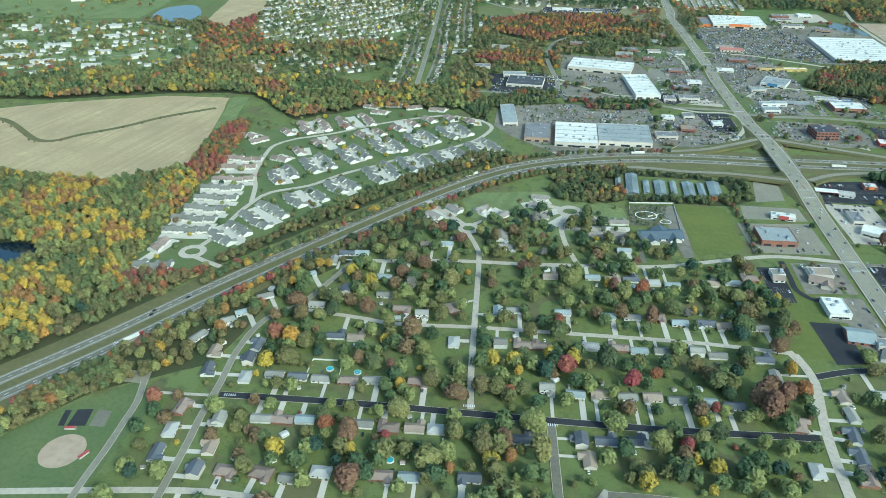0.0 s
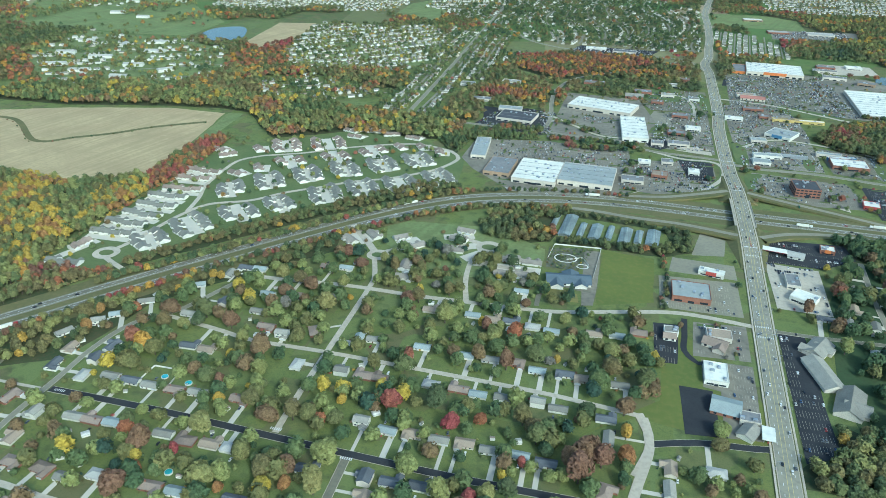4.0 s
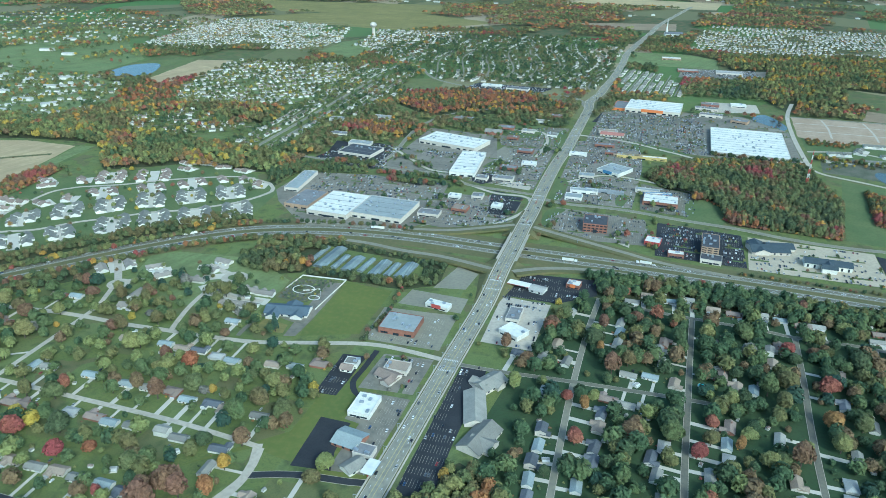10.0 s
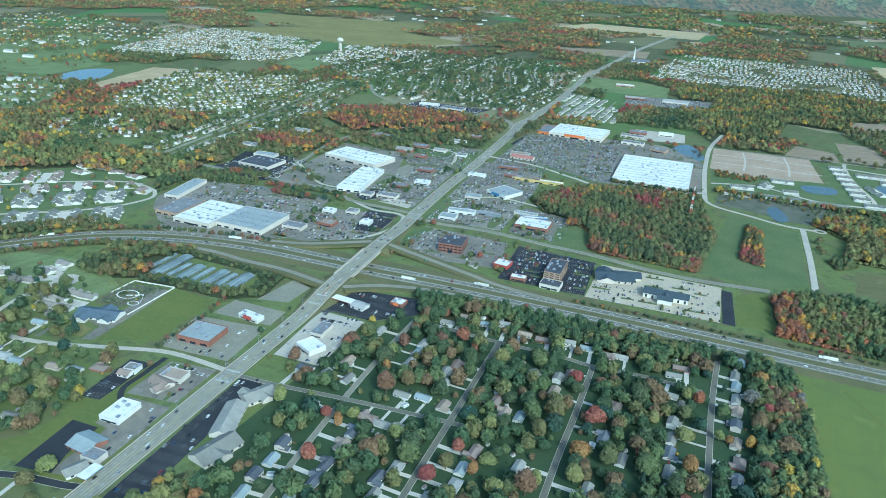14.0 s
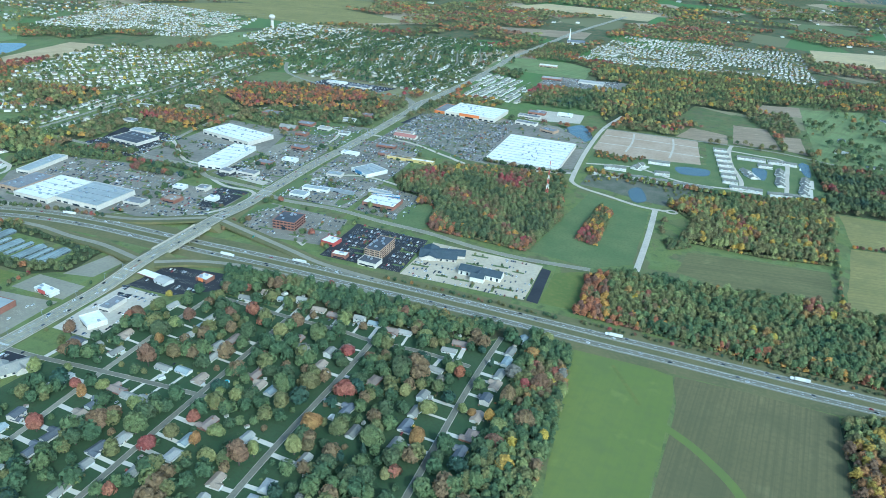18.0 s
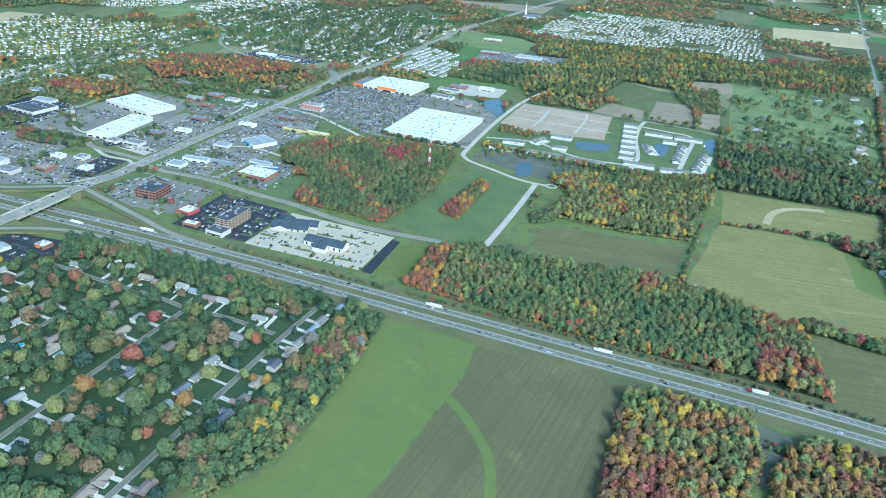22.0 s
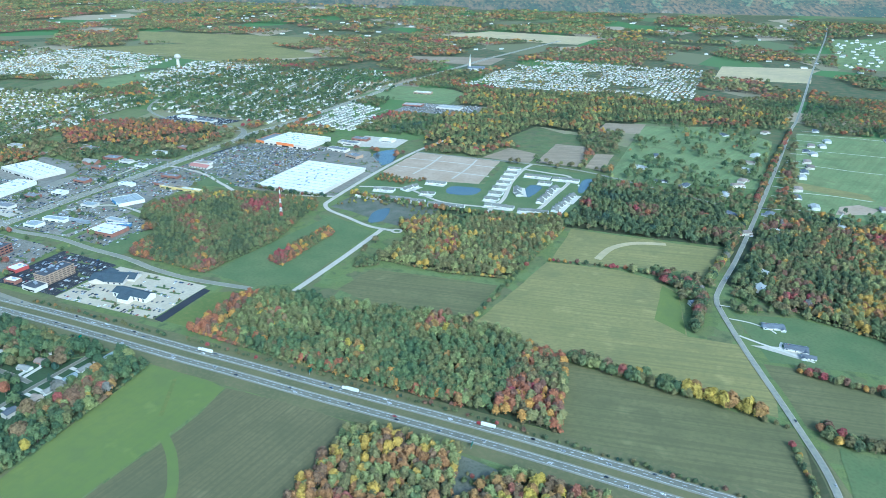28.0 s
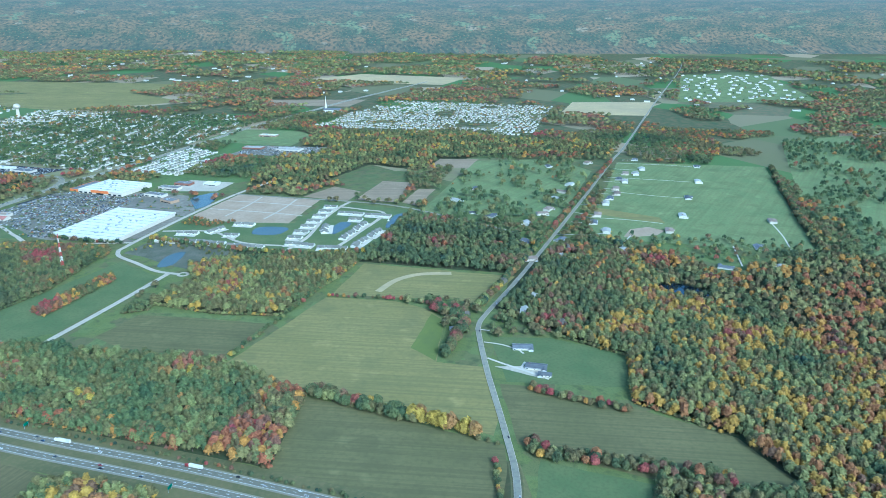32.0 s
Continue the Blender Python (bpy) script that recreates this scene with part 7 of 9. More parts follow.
# crowns of single trees: four habits in every tone
SHAPES = [crown(11, 620, 3.3, 8.2, 1.4, 0.62), crown(12, 640, 3.8, 7.4, 1.3, 0.66), crown(13, 520, 2.7, 9.0, 1.4, 0.58), crown(14, 520, 3.1, 6.8, 1.1, 0.60)]
PINE = crown(15, 420, 2.1, 9.4, 0.6, 0.5, True)
CROWNS = {}
for t in TONE_NAMES:
    CROWNS[t] = [fast_mesh("crown", sh[0], sh[1][:-3], [M["leaf_" + t]]) for sh in ([PINE] * 4 if t == "pine" else SHAPES)]


def trunk_mesh():
    bm = bmesh.new()
    bmesh.ops.create_cone(bm, cap_ends=True, segments=7, radius1=0.28, radius2=0.14, depth=4.0, matrix=pose(0, 0, 1.9))
    for k in range(4):
        bmesh.ops.create_cone(bm, cap_ends=True, segments=5, radius1=0.11, radius2=0.04, depth=2.4, matrix=pose(0, 0, 3.0, 0, 0, 90 * k + 20) @ pose(0.75, 0, 0.8, 0, 45))
    me = bpy.data.meshes.new("trunk")
    bm.to_mesh(me)
    bm.free()
    me.materials.append(M["bark"])
    return me


TRUNK = trunk_mesh()
TREE_WORDS = {"green": "full green maple tree", "deep": "dark green oak tree", "olive": "tree turning olive brown", "lime": "pale yellow-green ash tree", "yellow": "bright yellow autumn maple", "orange": "orange autumn maple", "red": "red autumn maple", "rust": "rust-brown autumn oak", "pine": "dark conical pine tree", "bare": "almost bare grey tree"}


def tree(x, y, tone, size, r, where):
    top = tagged(new("tree"), TREE_WORDS[tone] + " " + where, "tree", group="trees")
    top.matrix_basis = pose(x, y, 0, 0, 0, r.uniform(0, 360)) @ Matrix.Diagonal((size, size, size * r.uniform(0.85, 1.15), 1))
    shared("trunk", TRUNK, top)
    shared("crown", r.choice(CROWNS[tone]), top)


# low-cost crowns for woods, gardens and hedges
WOOD = [crown(30 + i, 66, 2.75, 7.6, 1.6, 0.86, upper=True, core=0.93) for i in range(10)]
SPARE = [crown(40 + i, 150, 3.2, 7.4, 1.1, 0.88) for i in range(8)]
FAR = [crown(50 + i, 32, 2.9, 7.2, 1.8, 1.2, upper=True, core=0.92) for i in range(8)]
DOT = [crown(70 + i, 5, 3.3, 7.2, 2.6, 1.9, upper=True, core=0.96) for i in range(8)]
BUSH = [crown(60 + i, 20, 1.6, 2.4, 0.2, 0.6, upper=True) for i in range(4)]


class Growth:
    """Collects crowns into one mesh."""

    def __init__(self):
        self.v, self.f, self.i, self.n = [], [], [], 0

    def add(self, kit, x, y, tone, size, r, high=1.0):
        v, f = kit[r.randrange(len(kit))]
        a = r.uniform(0, 6.283)
        c, s = math.cos(a), math.sin(a)
        p = v @ np.array([[c, s, 0], [-s, c, 0], [0, 0, high]]) * size
        p[:, 0] += x
        p[:, 1] += y
        self.v.append(p)
        self.f.append(f + self.n)
        self.n += len(v)
        idx = np.full(len(f), TONE_NAMES.index(tone))
        idx[-3:] = len(TONE_NAMES)
        self.i.append(idx)

    def put(self, name, label):
        if self.v:
            me = fast_mesh(name, np.concatenate(self.v), np.concatenate(self.f), LEAF_MATS, np.concatenate(self.i))
            tagged(new(name, me), label, "trees", kind="stuff")


def choose(r, mix):
    t = r.random() * sum(w for k, w in mix)
    for k, w in mix:
        t -= w
        if t <= 0:
            return k
    return mix[-1][0]


HUES = ["pine", "deep", "green", "olive", "lime", "yellow", "orange", "rust", "red", "bare"]


def grove(r, mix, x, y, grain=0.020, loose=0.40):
    """A tone from a mix; neighbours tend to be alike, as stands of one kind are."""
    mix = sorted(mix, key=lambda m: HUES.index(m[0]))
    n = noise.noise(Vector((x * grain, y * grain, 3.0))) + 0.5 * noise.noise(Vector((x * grain * 2.7, y * grain * 2.7, 8.0)))
    u = min(0.9999, max(0.0, loose * r.random() + (1 - loose) * (0.5 + 0.85 * n)))
    u = u * sum(w for k, w in mix)
    for k, w in mix:
        u -= w
        if u <= 0:
            return k
    return mix[-1][0]


MIX_FULL = [("green", 3.6), ("deep", 2.8), ("olive", 3.0), ("rust", 2.6), ("orange", 1.7), ("yellow", 0.8), ("red", 1.1), ("lime", 1.8)]
MIX_GOLD = [("green", 3.4), ("deep", 2.2), ("yellow", 1.2), ("orange", 1.5), ("lime", 2.6), ("olive", 3.6), ("rust", 1.8), ("red", 0.7)]
MIX_DARK = [("deep", 5.4), ("green", 3.4), ("olive", 2.0), ("rust", 1.8), ("red", 0.6), ("orange", 0.4), ("pine", 0.9)]
MIX_GREEN = [("green", 5), ("olive", 4.4), ("deep", 3.0), ("rust", 1.2), ("orange", 0.7), ("yellow", 0.7), ("lime", 2.4), ("red", 0.5)]
MIX_FIRE = [("orange", 2.4), ("red", 1.8), ("rust", 2.8), ("olive", 2.2), ("yellow", 0.8), ("green", 2.0), ("deep", 1.6)]
MIX_AMBER = [("pine", 0.5), ("deep", 2.4), ("green", 3.2), ("lime", 2.4), ("olive", 2.2), ("yellow", 2.4), ("orange", 2.8), ("rust", 1.8), ("red", 1.2)]
MIX_SCARLET = [("red", 3.2), ("orange", 1.6), ("rust", 1.2), ("green", 2.4), ("deep", 1.4), ("lime", 0.6)]
MIX_YARD = [("green", 4.2), ("deep", 2.4), ("olive", 3.2), ("lime", 3.8), ("rust", 1.6), ("pine", 0.5), ("bare", 0.12), ("yellow", 0.45), ("red", 0.25)]
MIX_SHADE = [("deep", 6.0), ("green", 3.0), ("olive", 2.2), ("rust", 2.2), ("lime", 0.6), ("pine", 0.8), ("bare", 0.08), ("red", 0.2)]
MIX_TOWN = [("green", 3.6), ("deep", 2.6), ("olive", 4.0), ("lime", 3.8), ("rust", 1.6), ("orange", 0.6), ("yellow", 1.0), ("red", 0.7), ("pine", 0.5), ("bare", 0.3)]
MIX_EAST = [("deep", 5.4), ("green", 3.4), ("olive", 2.2), ("rust", 2.4), ("red", 0.9), ("orange", 0.45), ("lime", 1.0), ("yellow", 0.25), ("pine", 0.8), ("bare", 0.3)]

# old trees left standing between the lots
grounds = Growth()
gr = random.Random(19)
for x, y, n in ((128, 886, 10), (128, 834, 9), (180, 826, 9), (187, 756, 6), (369, 997, 6), (365, 736, 5), (214, 915, 6), (181, 787, 5), (302, 732, 5), (411, 818, 5), (236, 898, 6), (122, 757, 6), (302, 796, 5), (131, 1084, 12), (182, 1058, 10), (216, 1083, 8), (60, 1040, 10), (96, 906, 6), (268, 990, 6), (340, 868, 5), (420, 930, 6), (250, 760, 4)):
    for k in range(n):
        a, b = x + gr.gauss(0, 6.5), y + gr.gauss(0, 5.0)
        if free(a, b) or (int(a // CELL), int(b // CELL)) not in BUILT:
            grounds.add(SPARE, a, b, choose(gr, MIX_SHADE), gr.uniform(0.45, 1.0), gr)
grounds.put("shop_trees", "dark green trees standing between parking lots")

# planted islands in the big lots
ISV, ISF = [], []
ISLES = Growth()
ir = random.Random(3)
for nm in ("lot_mall", "lot_market", "lot_retail_west", "lot_market_dark", "lot_retail_north", "lot_retail_south", "lot_retail_east", "lot_hotel", "lot_depot", "lot_super", "lot_brick", "lot_office", "lot_clinic", "lot_dark", "lot_bank"):
    for x, y in scatter(L[nm], 21, ir, lambda x, y: all((int((x + e) // CELL), int((y + g) // CELL)) not in BUILT for e in (-3, 3) for g in (-3, 3)), 0.4):
        a, b = ir.choice(((5.5, 1.3), (1.3, 4.5), (8.0, 1.5)))
        k = len(ISV)
        ISV.extend([(x - a, y - b, 0.30), (x + a, y - b, 0.30), (x + a, y + b, 0.30), (x - a, y + b, 0.30), (x - a, y - b, 0.1), (x + a, y - b, 0.1), (x + a, y + b, 0.1), (x - a, y + b, 0.1)])
        ISF.extend([(k, k + 1, k + 2, k + 3)] + [(k + i, k + 4 + i, k + 4 + (i + 1) % 4, k + (i + 1) % 4) for i in range(4)])
        for j in range(2):
            ISLES.add(FAR, x + ir.uniform(-a, a) * 0.8, y + ir.uniform(-b, b) * 0.6, choose(ir, MIX_TOWN), ir.uniform(0.25, 0.5), ir)
tagged(new("lot_islands", mesh_of("lot_islands", ISV, ISF, [M["grass"]])), "kerbed grass islands in the parking lots", "island", kind="structure")
ISLES.put("lot_trees", "small planted trees in parking lots")

# ---- woods ----
MIX_MAST = [("deep", 6), ("green", 4.2), ("olive", 2.6), ("lime", 0.6), ("yellow", 0.2), ("orange", 0.6), ("red", 0.6), ("rust", 2.8)]
MIX_BLAZE = [("orange", 1.9), ("red", 2.4), ("yellow", 0.9), ("olive", 2.4), ("lime", 1.2), ("green", 2.4), ("deep", 1.0), ("rust", 1.8)]
MIX_MOTOR = [("olive", 4.4), ("green", 4.4), ("lime", 2.0), ("deep", 2.6), ("rust", 2.0), ("orange", 0.8), ("yellow", 0.4), ("red", 0.6)]
WOODS = [
    ("woods_west", [(-620, 560), (-480, 590), (-352, 574), (-292, 612), (-268, 577), (-270, 510), (-268, 440), (-258, 400), (-285, 345), (-330, 270), (-420, 200), (-620, 330)], MIX_AMBER, 6.9, WOOD, 1.15),
    ("woods_field_north", [(-660, 800), (-536, 806), (-408, 840), (-336, 846), (-300, 840), (-227, 756), (-160, 800), (-69, 800), (-20, 815), (-28, 905), (-130, 880), (-269, 915), (-343, 910), (-443, 928), (-541, 935), (-660, 870)], MIX_FULL, 7.8, FAR, 1.2),
    ("woods_field_edge", [(-300, 625), (-270, 580), (-262, 620), (-274, 750), (-296, 722)], MIX_SCARLET, 6.4, WOOD, 1.0),
    ("woods_verge", [(-330, 268), (-300, 262), (-264, 330), (-248, 364), (-234, 388), (-222, 412), (-206, 436), (-222, 428), (-262, 426), (-272, 424), (-256, 398), (-284, 344)], MIX_FULL, 6.2, WOOD, 1.0),
    ("woods_park", [(-300, 250), (-240, 326), (-226, 338), (-218, 310), (-236, 290), (-290, 215)], MIX_GOLD, 6.4, WOOD, 0.9),
    ("woods_suburb", [(-534, 878), (-460, 905), (-430, 1030), (-380, 1024), (-322, 912), (-350, 914)], MIX_GOLD, 8.4, FAR, 1.25),
    ("woods_suburb_north", [(-365, 1078), (-200, 1110), (-150, 1000), (-290, 1052), (-378, 1022)], MIX_GOLD, 8.4, FAR, 1.25),
    ("woods_mall", [(-60, 840), (60, 862), (70, 838), (-6, 822), (-14, 760), (-30, 790)], MIX_DARK, 6.6, WOOD, 0.9),
    ("woods_retail", [(-30, 1055), (78, 1062), (74, 1000), (-34, 1008)], MIX_FIRE, 6.8, WOOD, 1.0),
    ("woods_mast", [(386, 930), (430, 990), (480, 1016), (576, 1016), (592, 886), (572, 790), (477, 800), (412, 886)], MIX_MAST, 6.6, WOOD, 1.15),
    ("woods_mast_edge", [(572, 788), (477, 798), (425, 866), (446, 872), (490, 818), (570, 808)], MIX_FIRE, 6.0, WOOD, 1.05),
    ("woods_mast_north", [(430, 982), (480, 1012), (576, 1013), (584, 990), (480, 992), (440, 966)], MIX_FIRE, 6.0, WOOD, 1.1),
    ("woods_motorway_south", [(636, 684), (744, 670), (884, 658), (884, 672), (744, 684), (640, 698)], MIX_FIRE, 6.4, WOOD, 1.0),
    ("brush_village", [(600, 1016), (606, 1060), (700, 1056), (780, 1058), (780, 1048), (740, 1026), (700, 1010), (690, 1040), (640, 1040)], MIX_FULL, 9.0, SPARE, 0.5),
    ("brush_soil", [(600, 1136), (599, 1187), (653, 1179), (674, 1166), (648, 1128)], MIX_FIRE, 6.0, SPARE, 0.5),
    ("woods_strip", [(615, 838), (628, 945), (642, 928), (634, 830)], MIX_FIRE, 5.5, WOOD, 0.8),
    ("woods_knoll", [(706, 852), (724, 866), (722, 882), (700, 872)], MIX_DARK, 5.0, WOOD, 0.8),
    ("woods_centre", [(700, 985), (740, 1020), (873, 1062), (884, 1040), (878, 985), (856, 880), (790, 872), (716, 880), (732, 940)], MIX_GOLD, 6.6, WOOD, 1.15),
    ("woods_motorway_west", [(633, 684), (628, 752), (654, 768), (658, 684)], MIX_FIRE, 6.0, WOOD, 1.1),
    ("woods_motorway", [(658, 684), (654, 768), (668, 774), (730, 772), (851, 784), (890, 765), (904, 758), (904, 655), (884, 656), (744, 668)], MIX_MOTOR, 6.2, WOOD, 1.15),
    ("woods_motorway_edge", [(904, 758), (938, 748), (954, 652), (904, 655)], MIX_BLAZE, 5.8, WOOD, 1.15),
    ("woods_south", [(815, 606), (850, 618), (893, 612), (900, 570), (884, 520), (870, 400), (812, 400), (812, 500)], MIX_BLAZE, 6.2, WOOD, 1.15),
    ("woods_south_east", [(925, 600), (990, 600), (1000, 560), (960, 480), (900, 470), (905, 560)], MIX_BLAZE, 6.2, WOOD, 1.1),
    ("woods_belt", [(345, 640), (352, 606), (428, 600), (500, 600), (575, 614), (600, 640), (560, 640), (460, 645), (400, 648)], MIX_DARK, 6.2, WOOD, 1.15),
    ("woods_subdivision_edge", [(606, 642), (636, 646), (640, 590), (640, 524), (636, 470), (618, 430), (596, 440), (606, 500), (606, 580)], MIX_EAST, 6.2, WOOD, 1.15),
    ("woods_corner", [(1205, 700), (1253, 720), (1300, 690), (1262, 640), (1196, 644)], MIX_GREEN, 6.6, WOOD, 1.15),
    ("woods_lane", [(1060, 945), (1075, 1100), (1160, 1186), (1200, 1130), (1186, 960), (1136, 890)], MIX_EAST, 7.4, WOOD, 1.15),
    ("woods_east", [(1138, 890), (1188, 960), (1200, 1130), (1260, 1010), (1400, 900), (1420, 640), (1380, 560), (1262, 690), (1272, 738), (1245, 765), (1192, 790), (1190, 868)], MIX_AMBER, 6.4, WOOD, 1.2),
    ("woods_east_far", [(1200, 1130), (1160, 1190), (1260, 1150), (1300, 1090), (1410, 1185), (1560, 1180), (1560, 700), (1420, 640), (1400, 900), (1260, 1010)], MIX_AMBER, 8.2, FAR, 1.2),
    ("woods_mid_lane", [(886, 1046), (892, 1240), (960, 1235), (1065, 1180), (1072, 1050), (1040, 1046)], MIX_DARK, 7.6, FAR, 1.2),
    ("woods_north", [(549, 1540), (600, 1330), (700, 1400), (740, 1560), (850, 1530), (922, 1683), (1010, 1720), (1100, 1740), (1180, 1760), (1200, 1900), (1010, 1880), (816, 1940), (664, 1900), (540, 1880)], MIX_GOLD, 9.4, FAR, 1.2),
    ("woods_loop", [(0, 1180), (60, 1130), (220, 1200), (270, 1250), (200, 1330), (60, 1325), (-30, 1260)], MIX_FIRE, 7.6, FAR, 1.05),
    ("woods_bottom", [(258, 330), (300, 330), (325, 372), (296, 386), (268, 345)], MIX_GOLD, 6.0, SPARE, 1.05),
    ("woods_roadside", [(-268, 268), (-182, 392), (-112, 486), (-62, 540), (-56, 512), (-104, 458), (-150, 402), (-166, 330), (-214, 306)], MIX_GOLD, 7.2, SPARE, 0.9),
    ("woods_condo_belt", [(-215, 428), (-150, 502), (-62, 602), (4, 652), (16, 672), (-14, 682), (-74, 618), (-150, 532), (-206, 452)], MIX_GREEN, 5.6, SPARE, 0.72),
    ("woods_greenhouses", [(48, 578), (56, 636), (112, 644), (116, 590), (112, 575), (78, 565)], MIX_FULL, 6.4, SPARE, 0.9),
    ("woods_nursery", [(116, 574), (116, 586), (204, 586), (212, 600), (204, 626), (228, 632), (228, 588), (204, 572)], MIX_DARK, 6.0, SPARE, 0.7),
    ("woods_ramp", [(112, 634), (112, 646), (200, 640), (200, 624)], MIX_DARK, 5.6, SPARE, 0.55),
]
wr = random.Random(31)
OUT = [pts for nm, pts, mat, lb in FIELDS]


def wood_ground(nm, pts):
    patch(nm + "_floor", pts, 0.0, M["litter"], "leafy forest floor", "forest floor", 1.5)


for nm, pts, mix, gap, kit, size in WOODS:
    g = Growth()
    for x, y in scatter(pts, gap * (0.84 if kit is WOOD else 1.0), wr, free if nm not in ("woods_strip", "woods_knoll") else lambda x, y: True):
        g.add(kit, x, y, grove(wr, mix, x, y), size * wr.uniform(0.76, 1.2), wr, wr.uniform(0.9, 1.12))
    if kit is WOOD:
        # low branches and brush close the edge of the wood
        for (ax, ay), (bx, by) in zip(pts, pts[1:] + pts[:1]):
            k = max(1, int(math.hypot(bx - ax, by - ay) / 2.6))
            for i in range(k):
                x, y = ax + (bx - ax) * i / k + wr.uniform(-1, 1), ay + (by - ay) * i / k + wr.uniform(-1, 1)
                if free(x, y):
                    g.add(BUSH, x, y, grove(wr, mix, x, y), wr.uniform(0.9, 1.7), wr)
    g.put(nm, "dense autumn wood of green, gold and rust crowns")
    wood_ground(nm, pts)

# tree rows and hedges: line, gap, mix, size, kit
ROWS = [
    ("hedgerow_gold", [(945, 752), (998, 738), (1030, 732)], 5.0, MIX_GREEN, 1.1, 3),
    ("hedgerow_yellow", [(1030, 733), (1060, 727), (1080, 722)], 5.0, [("yellow", 6), ("orange", 1.6)], 1.3, 2),
    ("hedgerow_end", [(1082, 716), (1094, 712)], 4.5, MIX_GREEN, 0.7, 1),
    ("hedgerow_upper", [(888, 940), (958, 946), (1000, 940)], 5.0, MIX_FIRE, 0.6, 1),
    ("grove_farm", [(1004, 932), (1030, 920), (1040, 900), (1036, 870), (1034, 838)], 5.2, MIX_EAST, 1.15, 4),
    ("hedgerow_middle", [(874, 984), (862, 880), (851, 794)], 4.5, MIX_GREEN, 0.6, 1),
    ("hedgerow_east", [(1112, 795), (1144, 785), (1188, 778)], 4.6, MIX_FULL, 0.75, 2),
    ("hedgerow_low", [(1118, 716), (1134, 708), (1158, 709), (1201, 707), (1250, 705)], 5.5, MIX_FULL, 0.95, 3),
    ("hedgerow_bank", [(1098, 690), (1104, 660), (1106, 640)], 5.0, MIX_TOWN, 0.55, 2),
    ("verge_trees_west", [(-205, 420), (-160, 470), (-110, 528), (-50, 596), (0, 645), (20, 660)], 4.2, MIX_GREEN, 0.75, 2),
    ("verge_trees_mall", [(20, 660), (60, 676), (120, 688), (175, 694)], 4.4, MIX_DARK, 0.6, 1),
    ("verge_trees_south", [(-262, 290), (-200, 372), (-150, 440), (-90, 510), (-40, 562), (10, 610), (60, 636), (120, 646)], 5.0, MIX_GOLD, 0.72, 2),
    ("verge_brush_east", [(640, 672), (740, 664), (880, 652), (950, 644), (1050, 632), (1110, 622)], 4.2, MIX_DARK, 0.42, 1),
    ("verge_brush_clinic", [(470, 682), (560, 676), (620, 672)], 4.2, MIX_DARK, 0.42, 1),
    ("creek_hedge", [(-640, 720), (-560, 735), (-477, 674), (-440, 697), (-408, 722), (-378, 755), (-330, 790)], 16.0, MIX_DARK, 0.3, 1),
    ("meadow_hedge", [(201, 490), (203, 530), (204, 572)], 4.0, MIX_DARK, 0.5, 1),
    ("mall_grove", [(0, 822), (14, 848), (31, 872), (69, 871)], 5.0, MIX_DARK, 0.95, 3),
    ("mall_grove_east", [(104, 826), (130, 822), (156, 824)], 5.0, MIX_DARK, 0.9, 2),
    ("market_trees", [(84, 846), (130, 850), (180, 848)], 5.5, MIX_DARK, 0.75, 2),
    ("store_trees", [(470, 1046), (520, 1040), (575, 1044)], 5.0, MIX_DARK, 0.8, 1),
    ("plot_hedge", [(1440, 1200), (1450, 1400), (1478, 1700)], 6.0, MIX_GREEN, 1.0, 3),
    ("school_hedge", [(290, 1700), (310, 1880)], 7.0, MIX_GREEN, 0.9, 1),
    ("village_hedge", [(600, 1070), (700, 1056), (800, 1056), (880, 1080)], 5.0, MIX_GOLD, 0.8, 2),
    ("lane_trees", [(1046, 950), (1070, 1060), (1098, 1200)], 6.0, MIX_TOWN, 0.95, 3),
    ("road_trees", [(1095, 1180), (1150, 1500), (1185, 1690)], 9.0, MIX_FIRE, 1.0, 2),
    ("motorway_scrub", [(905, 590), (960, 585), (1010, 578), (1080, 590)], 6.0, MIX_FIRE, 0.5, 2),
    ("fence_pines", [(-84, 268), (-40, 266)], 2.2, [("deep", 1)], 0.35, 1),
]
for nm, pts, gap, mix, size, deep in ROWS:
    g = Growth()
    for k in range(deep):
        for q in curve_pts(pts, gap):
            x, y = q.x + wr.uniform(-2, 2), q.y + wr.uniform(-1.5, 1.5) + (k - deep / 2) * gap * 0.8
            g.add(SPARE, x, y, choose(wr, mix), size * wr.uniform(0.7, 1.25), wr)
    g.put(nm, "uneven row of trees and brush in autumn colours")

# trees that stand out in the gardens: place, tone and size
TALL_SOUTH = [(-17, 310, 'rust', 1.5), (-85, 280, 'orange', 1.25), (-72, 273, 'rust', 1.6), (-48, 293, 'lime', 1.5), (-50, 316, 'yellow', 1.0), (-4, 314, 'olive', 1.6), (5, 315, 'olive', 1.5), (18, 333, 'yellow', 0.9), (46, 337, 'red', 1.6), (12, 314, 'orange', 1.0), (20, 317, 'green', 1.3), (25, 290, 'lime', 1.8), (68, 292, 'lime', 1.9), (-17, 279, 'olive', 1.6), (-2, 272, 'olive', 1.6), (3, 261, 'yellow', 1.2), (9, 277, 'rust', 1.4), (13, 266, 'orange', 1.0), (28, 266, 'lime', 1.9), (-17, 255, 'orange', 0.9), (-28, 259, 'lime', 1.7), (-20, 263, 'lime', 1.3), (-66, 243, 'rust', 1.6), (-65, 257, 'orange', 1.0), (-52, 273, 'red', 0.9)]
